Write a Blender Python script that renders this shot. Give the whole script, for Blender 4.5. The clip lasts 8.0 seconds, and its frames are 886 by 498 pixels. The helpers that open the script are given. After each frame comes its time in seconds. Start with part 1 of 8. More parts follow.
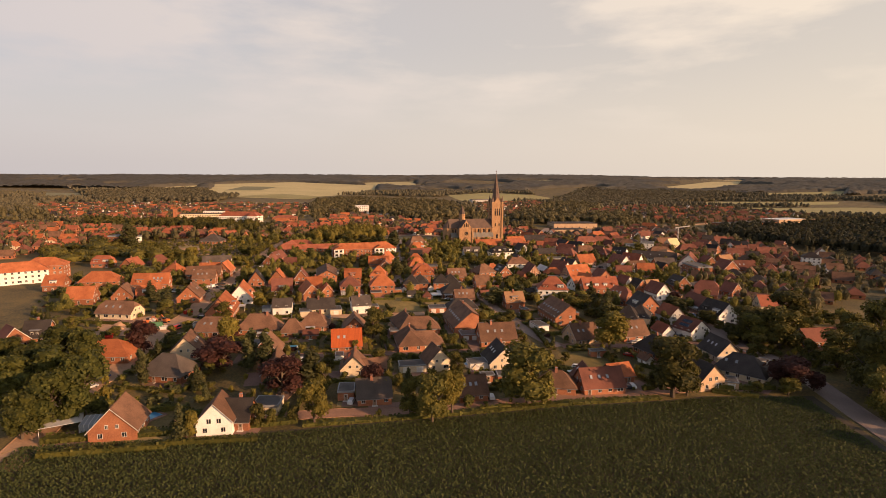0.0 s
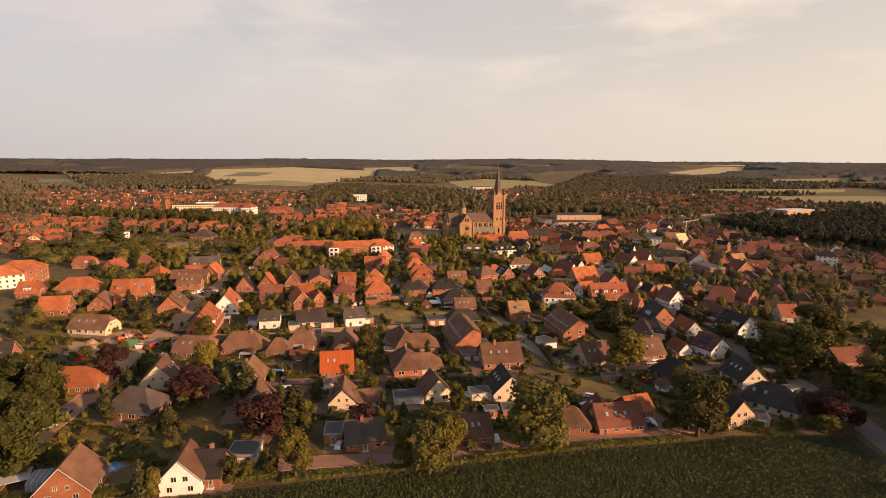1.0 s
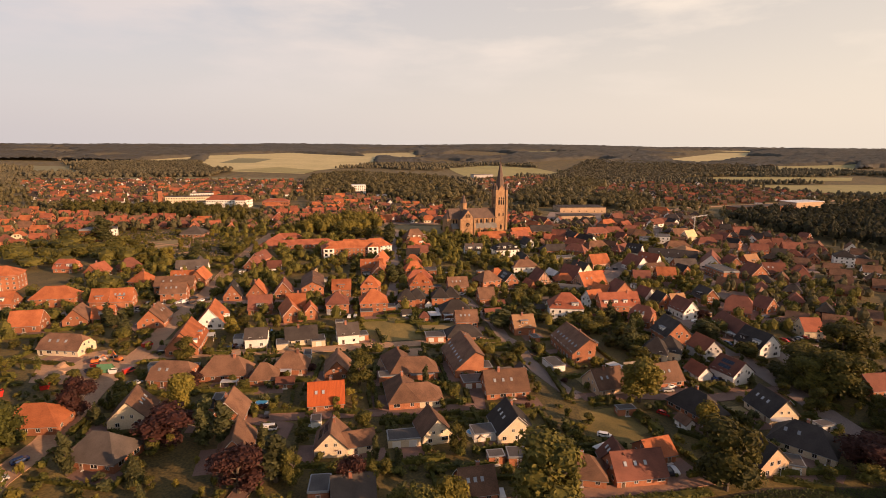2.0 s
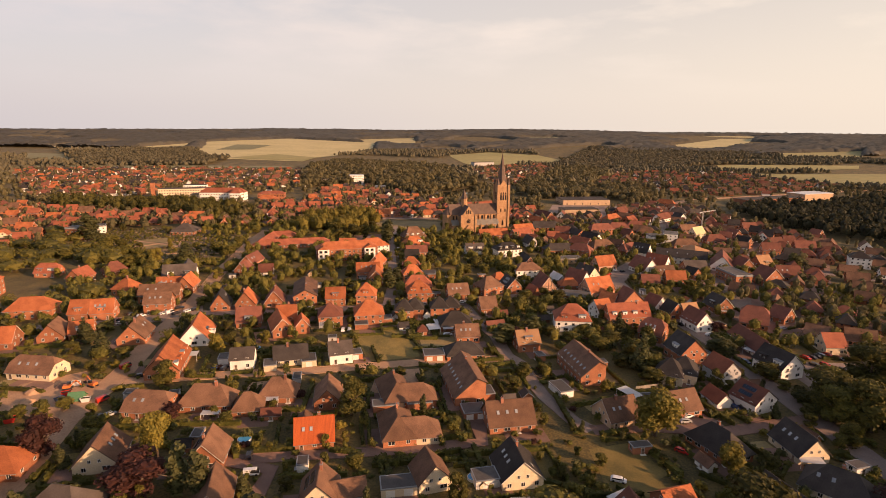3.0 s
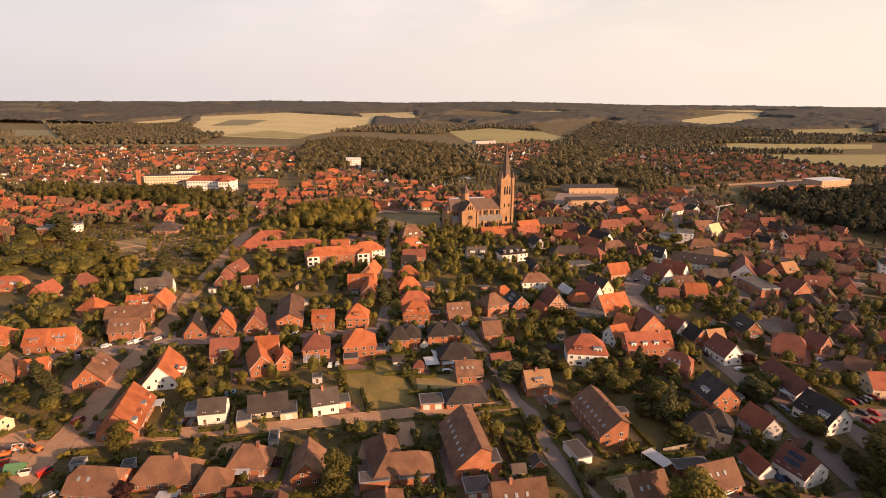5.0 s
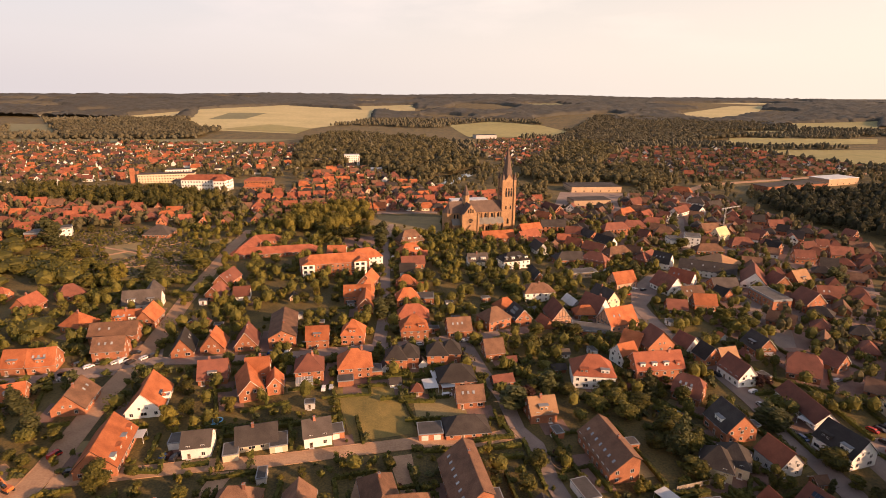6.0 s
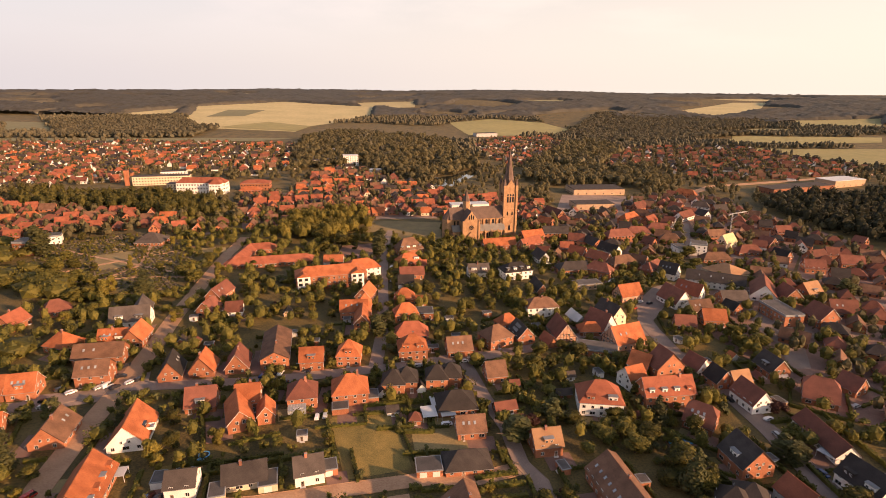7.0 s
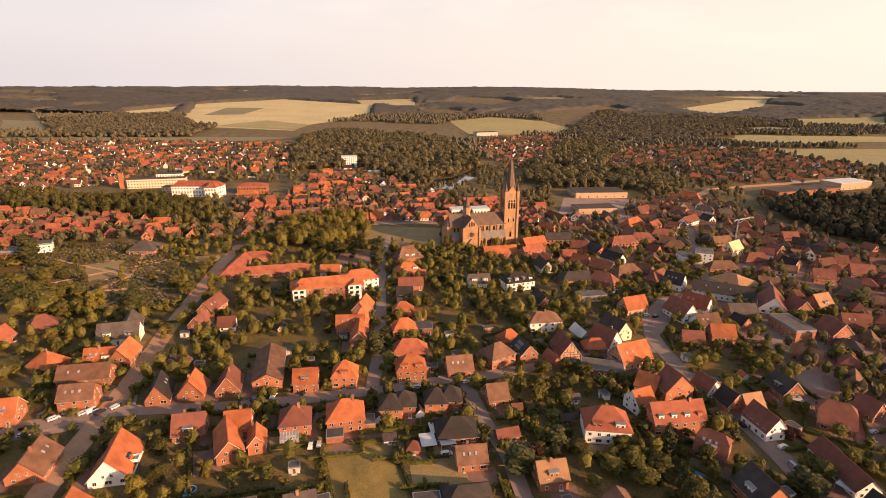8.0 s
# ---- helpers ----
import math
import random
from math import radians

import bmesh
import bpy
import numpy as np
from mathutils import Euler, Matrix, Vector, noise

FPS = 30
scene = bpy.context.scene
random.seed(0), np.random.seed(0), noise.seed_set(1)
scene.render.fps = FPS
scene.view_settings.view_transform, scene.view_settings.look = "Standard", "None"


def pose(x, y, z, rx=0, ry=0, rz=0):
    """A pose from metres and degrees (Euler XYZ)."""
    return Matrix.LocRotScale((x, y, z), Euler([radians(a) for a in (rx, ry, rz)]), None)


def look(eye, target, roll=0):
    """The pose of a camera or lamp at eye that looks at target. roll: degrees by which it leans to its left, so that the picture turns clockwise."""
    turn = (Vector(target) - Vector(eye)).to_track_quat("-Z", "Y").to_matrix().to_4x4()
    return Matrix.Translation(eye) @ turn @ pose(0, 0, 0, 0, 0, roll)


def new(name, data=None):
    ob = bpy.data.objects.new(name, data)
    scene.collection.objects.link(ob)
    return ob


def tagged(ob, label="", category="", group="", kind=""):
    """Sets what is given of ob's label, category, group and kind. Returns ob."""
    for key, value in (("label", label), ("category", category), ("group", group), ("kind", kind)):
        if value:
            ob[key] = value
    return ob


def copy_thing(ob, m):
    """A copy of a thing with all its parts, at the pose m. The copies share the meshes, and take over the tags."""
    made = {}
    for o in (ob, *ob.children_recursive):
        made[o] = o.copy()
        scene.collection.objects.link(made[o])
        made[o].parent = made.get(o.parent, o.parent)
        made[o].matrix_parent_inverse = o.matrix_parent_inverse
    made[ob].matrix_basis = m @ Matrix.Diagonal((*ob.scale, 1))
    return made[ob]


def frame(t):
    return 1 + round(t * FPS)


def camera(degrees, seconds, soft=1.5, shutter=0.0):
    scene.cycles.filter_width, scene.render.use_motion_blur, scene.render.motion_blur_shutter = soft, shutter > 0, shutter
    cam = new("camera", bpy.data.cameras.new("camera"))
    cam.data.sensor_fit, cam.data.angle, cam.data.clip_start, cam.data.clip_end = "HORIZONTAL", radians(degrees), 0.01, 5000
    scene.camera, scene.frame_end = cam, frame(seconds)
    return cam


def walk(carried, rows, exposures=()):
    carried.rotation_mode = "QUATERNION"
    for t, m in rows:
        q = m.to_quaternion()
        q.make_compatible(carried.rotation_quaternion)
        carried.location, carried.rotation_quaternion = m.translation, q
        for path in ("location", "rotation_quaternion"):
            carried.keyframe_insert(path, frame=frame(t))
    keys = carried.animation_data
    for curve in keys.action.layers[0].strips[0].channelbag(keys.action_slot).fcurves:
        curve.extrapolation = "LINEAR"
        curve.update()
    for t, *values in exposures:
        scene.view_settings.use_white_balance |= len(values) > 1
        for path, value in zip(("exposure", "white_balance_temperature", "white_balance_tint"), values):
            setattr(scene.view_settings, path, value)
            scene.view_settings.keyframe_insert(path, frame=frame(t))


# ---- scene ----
cam = camera(78.4, 8.0, soft=0.7)
METRES, EYE, TILT, LEAN, TURN = 153.0, 72.0, -7.6, -0.3, 0.0
ROWS = [
    (0.0, 0.0, 0.0, 0.0, -0.0, 0.0, -0.0),
    (0.5, 0.0007, 0.0695, 0.0394, -0.0, -0.85, -0.04),
    (1.0, 0.0016, 0.1334, 0.0774, 0.0, -1.71, -0.05),
    (1.5, 0.0024, 0.1993, 0.1173, 0.02, -2.54, -0.08),
    (3.0, 0.0064, 0.3793, 0.2291, 0.08, -4.99, -0.12),
    (3.5, 0.0073, 0.4372, 0.2646, 0.1, -5.78, -0.14),
    (4.0, 0.0082, 0.4924, 0.2985, 0.11, -6.52, -0.16),
    (4.5, 0.0088, 0.5472, 0.3324, 0.12, -7.27, -0.18),
    (6.0, 0.0105, 0.6887, 0.421, 0.14, -8.78, -0.21),
    (6.5, 0.0108, 0.7352, 0.4493, 0.14, -9.03, -0.22),
    (7.0, 0.0116, 0.7748, 0.4758, 0.16, -9.26, -0.21),
    (7.5, 0.0123, 0.8152, 0.5012, 0.16, -9.45, -0.21),
    (8.0, 0.0126, 0.8512, 0.5244, 0.16, -9.63, -0.21),
]
walk(cam, [(t, pose(0, 0, EYE, TILT, LEAN, TURN) @ pose(METRES * x, METRES * y, METRES * z, 90 + pitch, roll, yaw)) for t, x, y, z, yaw, pitch, roll in ROWS], [(0.0, 0.48, 6760, 18), (1.5, 0.55, 6760, 19), (4.5, 0.77, 6700, 21), (8.0, 0.92, 6700, 21)])

# ---- light ----
SUN_TO = Vector((0.87, -0.49, 0.0)).normalized()
SUN_UP = radians(15.0)
sun = new("sun", bpy.data.lights.new("sun", "SUN"))
sun.data.energy, sun.data.angle, sun.data.color = 5.0, radians(0.6), (1.0, 0.59, 0.31)
sun.matrix_world = look((0, 0, 300), Vector((0, 0, 300)) - (SUN_TO * math.cos(SUN_UP) + Vector((0, 0, math.sin(SUN_UP)))))

world = bpy.data.worlds.new("evening_sky")
scene.world = world
world.use_nodes = True
wn, wl = world.node_tree.nodes, world.node_tree.links
sky = wn.new("ShaderNodeTexSky")
sky.sky_type, sky.sun_disc = "NISHITA", False
sky.sun_elevation, sky.sun_rotation = SUN_UP, math.atan2(SUN_TO.x, SUN_TO.y)
sky.air_density, sky.dust_density, sky.ozone_density = 1.0, 3.5, 1.0
wtc = wn.new("ShaderNodeTexCoord")
wmap = wn.new("ShaderNodeMapping")
wmap.inputs["Scale"].default_value = (1.3, 1.3, 5.0)
cloud = wn.new("ShaderNodeTexNoise")
cloud.inputs["Scale"].default_value, cloud.inputs["Detail"].default_value, cloud.inputs["Roughness"].default_value = 2.1, 7.0, 0.55
ramp = wn.new("ShaderNodeValToRGB")
ramp.color_ramp.elements[0].position, ramp.color_ramp.elements[1].position = 0.45, 0.60
ramp.color_ramp.elements[0].color = (0.66, 0.66, 0.66, 1)
ramp.color_ramp.elements[1].color = (1.0, 1.0, 1.0, 1)
veil = wn.new("ShaderNodeMix")
veil.data_type = "RGBA"
tone = wn.new("ShaderNodeMix")
tone.data_type = "RGBA"
tone.inputs["A"].default_value, tone.inputs["B"].default_value = (4.55, 4.42, 4.38, 1), (6.6, 5.95, 4.7, 1)
wl.new(wtc.outputs["Generated"], wmap.inputs["Vector"])
wl.new(wmap.outputs["Vector"], cloud.inputs["Vector"])
wl.new(cloud.outputs["Fac"], ramp.inputs["Fac"])
wsep = wn.new("ShaderNodeSeparateXYZ")
wl.new(wtc.outputs["Generated"], wsep.inputs["Vector"])
thin = wn.new("ShaderNodeMapRange")
thin.interpolation_type = "SMOOTHSTEP"
thin.inputs["From Min"].default_value, thin.inputs["From Max"].default_value = 0.30, 0.80
thin.inputs["To Min"].default_value, thin.inputs["To Max"].default_value = 1.0, 0.0
wl.new(wsep.outputs["Z"], thin.inputs["Value"])
side = wn.new("ShaderNodeMapRange")
side.inputs["From Min"].default_value, side.inputs["From Max"].default_value = -0.7, 0.8
wl.new(wsep.outputs["X"], side.inputs["Value"])
wl.new(side.outputs["Result"], tone.inputs["Factor"])
wl.new(tone.outputs["Result"], veil.inputs["B"])
fade = wn.new("ShaderNodeMath")
fade.operation = "MULTIPLY"
low_haze = wn.new("ShaderNodeMapRange")
low_haze.interpolation_type = "SMOOTHSTEP"
low_haze.inputs["From Min"].default_value, low_haze.inputs["From Max"].default_value = 0.03, 0.24
wl.new(wsep.outputs["Z"], low_haze.inputs["Value"])
thick = wn.new("ShaderNodeMix")
thick.inputs["A"].default_value = 0.86
wl.new(low_haze.outputs["Result"], thick.inputs["Factor"])
wl.new(ramp.outputs["Color"], thick.inputs["B"])
wl.new(thick.outputs["Result"], fade.inputs[0])
wl.new(thin.outputs["Result"], fade.inputs[1])
wl.new(fade.outputs[0], veil.inputs["Factor"])
wl.new(sky.outputs["Color"], veil.inputs["A"])
wl.new(veil.outputs["Result"], wn["Background"].inputs["Color"])
wn["Background"].inputs["Strength"].default_value = 0.1


# ---- materials ----
def material(name, low, high, rough=0.85, grain=6.0, patch=0.25, vary=0.3, bump=0.3, metal=0.0, rows=0.0, sheen=0.5, streak=False):
    """Two-scale mottled surface between two colours, shifted a little from object to object; rows: spacing of tile courses in height."""
    m = bpy.data.materials.new(name)
    m.use_nodes = True
    n, l = m.node_tree.nodes, m.node_tree.links
    bsdf = n["Principled BSDF"]
    bsdf.inputs["Roughness"].default_value, bsdf.inputs["Metallic"].default_value = rough, metal
    bsdf.inputs["Specular IOR Level"].default_value = sheen
    geo, info = n.new("ShaderNodeNewGeometry"), n.new("ShaderNodeObjectInfo")
    fine, wide = n.new("ShaderNodeTexNoise"), n.new("ShaderNodeTexNoise")
    fine.inputs["Scale"].default_value, wide.inputs["Scale"].default_value = grain, patch
    fine.inputs["Detail"].default_value, wide.inputs["Detail"].default_value = 3.0, 4.0
    for tex in (fine, wide):
        l.new(geo.outputs["Position"], tex.inputs["Vector"])
    if streak:
        stretch = n.new("ShaderNodeMapping")
        stretch.inputs["Scale"].default_value = (1.6, 0.12, 0.12)
        l.new(geo.outputs["Position"], stretch.inputs["Vector"])
        l.new(stretch.outputs["Vector"], wide.inputs["Vector"])
    both = n.new("ShaderNodeMath")
    both.operation = "ADD"
    l.new(fine.outputs["Fac"], both.inputs[0])
    l.new(wide.outputs["Fac"], both.inputs[1])
    spread = n.new("ShaderNodeMapRange")
    spread.inputs["From Min"].default_value, spread.inputs["From Max"].default_value = 0.75, 1.25
    l.new(both.outputs[0], spread.inputs["Value"])
    mix = n.new("ShaderNodeMix")
    mix.data_type = "RGBA"
    mix.inputs["A"].default_value, mix.inputs["B"].default_value = (*low, 1), (*high, 1)
    l.new(spread.outputs["Result"], mix.inputs["Factor"])
    hsv = n.new("ShaderNodeHueSaturation")
    value = n.new("ShaderNodeMapRange")
    value.inputs["To Min"].default_value, value.inputs["To Max"].default_value = 1 - vary, 1 + vary
    l.new(info.outputs["Random"], value.inputs["Value"])
    l.new(value.outputs["Result"], hsv.inputs["Value"])
    l.new(mix.outputs["Result"], hsv.inputs["Color"])
    l.new(hsv.outputs["Color"], bsdf.inputs["Base Color"])
    height = fine.outputs["Fac"]
    if rows:
        split = n.new("ShaderNodeSeparateXYZ")
        l.new(geo.outputs["Position"], split.inputs["Vector"])
        course = n.new("ShaderNodeMath")
        course.operation = "PINGPONG"
        course.inputs[1].default_value = rows
        l.new(split.outputs["Z"], course.inputs[0])
        add = n.new("ShaderNodeMath")
        add.operation = "MULTIPLY_ADD"
        add.inputs[1].default_value = 1.0 / rows
        l.new(course.outputs[0], add.inputs[0])
        l.new(height, add.inputs[2])
        height = add.outputs[0]
    if bump:
        b = n.new("ShaderNodeBump")
        b.inputs["Strength"].default_value, b.inputs["Distance"].default_value = bump, 0.06
        l.new(height, b.inputs["Height"])
        l.new(b.outputs["Normal"], bsdf.inputs["Normal"])
    return m


def leafy(name, low, high, vary=0.3):
    """Foliage: colour shifts from clump to clump and from plant to plant, with a little light passing through."""
    m = material(name, low, high, rough=0.7, grain=1.6, patch=0.3, vary=vary, bump=0.0, sheen=0.25)
    n, l = m.node_tree.nodes, m.node_tree.links
    geo = n.new("ShaderNodeNewGeometry")
    mix = [x for x in n if x.bl_idname == "ShaderNodeMix"][0]
    spread = [x for x in n if x.bl_idname == "ShaderNodeMapRange"][0]
    half = n.new("ShaderNodeMath")
    half.operation = "MULTIPLY_ADD"
    half.inputs[1].default_value, half.inputs[2].default_value = 0.7, -0.1
    l.new(geo.outputs["Random Per Island"], half.inputs[0])
    plus = n.new("ShaderNodeMath")
    plus.operation = "ADD"
    l.new(half.outputs[0], plus.inputs[0])
    shrink = n.new("ShaderNodeMath")
    shrink.operation = "MULTIPLY"
    shrink.inputs[1].default_value = 0.5
    l.new(spread.outputs["Result"], shrink.inputs[0])
    l.new(shrink.outputs[0], plus.inputs[1])
    l.new(plus.outputs[0], mix.inputs["Factor"])
    trans = n.new("ShaderNodeBsdfTranslucent")
    l.new([x for x in n if x.bl_idname == "ShaderNodeHueSaturation"][0].outputs["Color"], trans.inputs["Color"])
    blend = n.new("ShaderNodeMixShader")
    blend.inputs["Fac"].default_value = 0.25
    l.new(n["Principled BSDF"].outputs["BSDF"], blend.inputs[1])
    l.new(trans.outputs["BSDF"], blend.inputs[2])
    l.new(blend.outputs["Shader"], n["Material Output"].inputs["Surface"])
    return m


ROOFS = {
    "O": material("orange_clay_tiles", (0.240, 0.074, 0.030), (0.440, 0.150, 0.064), rough=0.8, sheen=0.2, rows=0.11, vary=0.2),
    "F": material("bright_ribbed_tiles", (0.30, 0.070, 0.024), (0.50, 0.115, 0.032), rough=0.8, sheen=0.2, patch=1.0, rows=0.11, vary=0.1, streak=True),
    "R": material("red_clay_tiles", (0.200, 0.064, 0.037), (0.330, 0.112, 0.062), rough=0.8, sheen=0.2, rows=0.11, vary=0.25),
    "N": material("red_brown_tiles", (0.116, 0.047, 0.034), (0.205, 0.080, 0.054), rough=0.8, sheen=0.2, rows=0.11, vary=0.3),
    "B": material("brown_concrete_tiles", (0.100, 0.055, 0.036), (0.205, 0.112, 0.070), rough=0.8, sheen=0.2, rows=0.11, vary=0.25),
    "G": material("grey_brown_tiles", (0.056, 0.046, 0.041), (0.100, 0.083, 0.073), rough=0.8, sheen=0.2, rows=0.11, vary=0.25),
    "D": material("dark_slate_tiles", (0.028, 0.024, 0.023), (0.056, 0.048, 0.044), rough=0.75, sheen=0.2, rows=0.11, vary=0.3),
    "T": material("tan_tiles", (0.26, 0.145, 0.075), (0.36, 0.21, 0.115), rough=0.8, sheen=0.2, rows=0.11, vary=0.15),
    "C": material("pale_sheeting", (0.5, 0.40, 0.22), (0.6, 0.5, 0.3), rough=0.8, sheen=0.2, vary=0.1),
    "S": material("pale_metal_sheet", (0.42, 0.42, 0.43), (0.55, 0.55, 0.55), rough=0.4, vary=0.1),
}
WALLS = {
    "k": material("red_brick", (0.220, 0.080, 0.038), (0.375, 0.150, 0.074), grain=3.5, vary=0.25),
    "w": material("white_render", (0.66, 0.64, 0.60), (0.80, 0.78, 0.74), grain=3.0, vary=0.08, bump=0.1),
    "c": material("cream_render", (0.52, 0.43, 0.30), (0.66, 0.56, 0.40), grain=3.0, vary=0.12, bump=0.1),
    "y": material("tan_brick", (0.36, 0.25, 0.16), (0.48, 0.34, 0.22), grain=9.0, vary=0.15),
    "g": material("grey_render", (0.34, 0.34, 0.34), (0.45, 0.45, 0.45), grain=3.0, vary=0.1, bump=0.1),
    "t": material("whitewashed_brick_infill", (0.42, 0.22, 0.14), (0.56, 0.34, 0.22), grain=4.0, vary=0.15),
}
M_FRAME = material("white_window_frame", (0.55, 0.54, 0.51), (0.68, 0.67, 0.64), rough=0.4, vary=0.05, bump=0)
M_GLASS = material("dark_window_glass", (0.012, 0.014, 0.017), (0.03, 0.032, 0.036), rough=0.08, vary=0.2, bump=0, sheen=0.8)
M_DOOR = material("painted_door", (0.10, 0.07, 0.05), (0.24, 0.17, 0.12), rough=0.5, vary=0.5, bump=0)
M_TIMBER = material("dark_timber", (0.03, 0.02, 0.014), (0.06, 0.04, 0.028), vary=0.1)
M_CHIMNEY = material("chimney_brick", (0.20, 0.08, 0.05), (0.32, 0.14, 0.09), grain=9.0, vary=0.3)
M_SOLAR = material("solar_glass", (0.012, 0.016, 0.028), (0.025, 0.03, 0.045), rough=0.15, vary=0.1, bump=0, sheen=0.7)
M_LEAD = material("grey_lead_sheet", (0.16, 0.17, 0.18), (0.25, 0.26, 0.27), rough=0.5, vary=0.1)
M_FELT = material("bitumen_felt", (0.05, 0.046, 0.044), (0.10, 0.09, 0.085), vary=0.3)
M_GRASS = material("garden_ground", (0.046, 0.038, 0.009), (0.168, 0.116, 0.030), grain=1.3, patch=0.055, vary=0.0, bump=0.6)
M_LAWN = material("mown_lawn", (0.098, 0.080, 0.018), (0.250, 0.175, 0.046), grain=2.5, patch=0.12, vary=0.25, bump=0.4)
M_DRY = material("dry_grass", (0.20, 0.15, 0.06), (0.30, 0.22, 0.09), grain=1.2, patch=0.1, vary=0.15, bump=0.4)
M_GRAVE = material("weathered_gravestone", (0.07, 0.06, 0.05), (0.17, 0.14, 0.115), rough=0.7, grain=2.0, patch=0.4, vary=0.0)
M_SOIL = material("field_soil", (0.032, 0.026, 0.014), (0.06, 0.044, 0.024), grain=1.4, patch=0.06, vary=0.0)
M_TRACK = material("sandy_track", (0.33, 0.19, 0.11), (0.47, 0.29, 0.17), grain=1.5, patch=0.15, vary=0.05)
M_PAVE = material("red_paving", (0.165, 0.094, 0.070), (0.255, 0.150, 0.110), grain=4.0, patch=0.2, vary=0.15)
M_REDPATH = material("red_gravel_path", (0.23, 0.125, 0.080), (0.33, 0.185, 0.12), grain=3.0, patch=0.2, vary=0.05)
M_ROAD = material("worn_road", (0.195, 0.142, 0.116), (0.290, 0.214, 0.176), grain=3.0, patch=0.12, vary=0.05)
M_STUBBLE = material("ripe_grain", (0.38, 0.325, 0.15), (0.50, 0.42, 0.20), grain=0.08, patch=0.008, vary=0.1, bump=0.2)
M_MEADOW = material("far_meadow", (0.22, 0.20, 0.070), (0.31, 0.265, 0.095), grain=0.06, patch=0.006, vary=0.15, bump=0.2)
# pale grey-green that takes in the haze over distant pastures
M_PASTURE = material("far_pasture_hazed", (0.17, 0.165, 0.075), (0.24, 0.22, 0.10), grain=0.06, patch=0.006, vary=0.15, bump=0.2)
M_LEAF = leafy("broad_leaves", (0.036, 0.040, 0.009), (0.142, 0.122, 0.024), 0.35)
# darker leaf colour for the tree group at the left field edge
M_DARK_LEAF = leafy("deep_green_leaves", (0.020, 0.027, 0.006), (0.086, 0.088, 0.017), 0.25)
M_LEAF2 = leafy("yellow_green_leaves", (0.095, 0.086, 0.015), (0.21, 0.168, 0.030), 0.25)
M_PURPLE = leafy("purple_leaves", (0.035, 0.015, 0.013), (0.09, 0.035, 0.026), 0.2)
M_NEEDLE = leafy("dark_needles", (0.035, 0.040, 0.016), (0.10, 0.10, 0.034), 0.3)
M_DARKWOOD = leafy("dark_conifer_wood", (0.014, 0.015, 0.008), (0.042, 0.042, 0.018), 0.2)
M_HEDGE = leafy("hedge_leaves", (0.046, 0.054, 0.011), (0.135, 0.126, 0.026), 0.25)
M_CROP = leafy("crop_leaves", (0.038, 0.050, 0.014), (0.080, 0.092, 0.027), 0.1)
# distance haze put into the leaf colours: paler, greyer from woodland to hills
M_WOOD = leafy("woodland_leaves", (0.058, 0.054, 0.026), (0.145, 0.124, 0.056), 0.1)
M_SLOPE_HAZE = leafy("slope_woods_hazed", (0.068, 0.064, 0.040), (0.138, 0.122, 0.072), 0.1)
M_HILL_HAZE = leafy("hill_woods_hazed", (0.084, 0.080, 0.064), (0.135, 0.124, 0.096), 0.1)
M_BARK = material("bark", (0.05, 0.035, 0.024), (0.11, 0.08, 0.055), vary=0.2)
M_STONE = material("sandstone", (0.255, 0.145, 0.072), (0.40, 0.238, 0.124), grain=1.5, patch=0.3, vary=0.05, bump=0.4)
M_SLATE = material("church_slate", (0.080, 0.052, 0.040), (0.14, 0.092, 0.070), rough=0.8, rows=0.16, vary=0.05)
M_COPPER = material("weathered_lead_roof", (0.16, 0.15, 0.13), (0.24, 0.22, 0.19), rough=0.6, vary=0.05)
M_WATER = material("pond_water", (0.02, 0.025, 0.02), (0.03, 0.035, 0.03), rough=0.05, vary=0.0, bump=0.05, sheen=0.8)
M_TYRE = material("tyre_rubber", (0.012, 0.012, 0.012), (0.03, 0.03, 0.03), vary=0.0, bump=0)
M_BLUE = material("pool_blue", (0.05, 0.25, 0.5), (0.08, 0.35, 0.6), rough=0.3, vary=0.1, bump=0)
PAINTS = [material("car_paint_" + k, tuple(v * 0.9 for v in c), c, rough=0.25, vary=0.1, bump=0) for k, c in
          (("white", (0.7, 0.7, 0.7)), ("black", (0.02, 0.02, 0.025)), ("silver", (0.4, 0.41, 0.42)), ("red", (0.4, 0.03, 0.02)), ("blue", (0.03, 0.06, 0.16)))]


# ---- ground ----
def smooth(a, b, v):
    v = min(1.0, max(0.0, (v - a) / (b - a)))
    return v * v * (3 - 2 * v)


def ground_z(x, y):
    """Height of the land: the town leans gently down to the east, wooded rises stand round the horizon."""
    r = math.hypot(x, y)
    town = -5 * math.tanh(x / 240) * (1 - smooth(700, 1500, r))
    if r < 1100:
        return town
    roll = 9 * math.sin(x / 620 + 0.6) * math.sin(y / 540 + 1.1) + 5 * math.sin(x / 260 + y / 390)
    return town + smooth(1100, 2000, r) * roll * 0.6 + smooth(1500, 4200, r) * (64 + 7 * smooth(-600, 600, x) + 6 * math.sin(x / 900 + 2.2) + 3 * math.sin(x / 310))


def part(name, bm, materials=None, parent=None, label=""):
    """Link a bmesh, or a ready mesh, as one mesh object under a thing."""
    if isinstance(bm, bmesh.types.BMesh):
        mesh = bpy.data.meshes.new(name)
        bm.to_mesh(mesh)
        bm.free()
        for m in (materials if isinstance(materials, (list, tuple)) else (materials,)):
            mesh.materials.append(m)
    else:
        mesh = bm
    ob = new(name, mesh)
    ob.parent = parent
    if label:
        tagged(ob, label)
    return ob


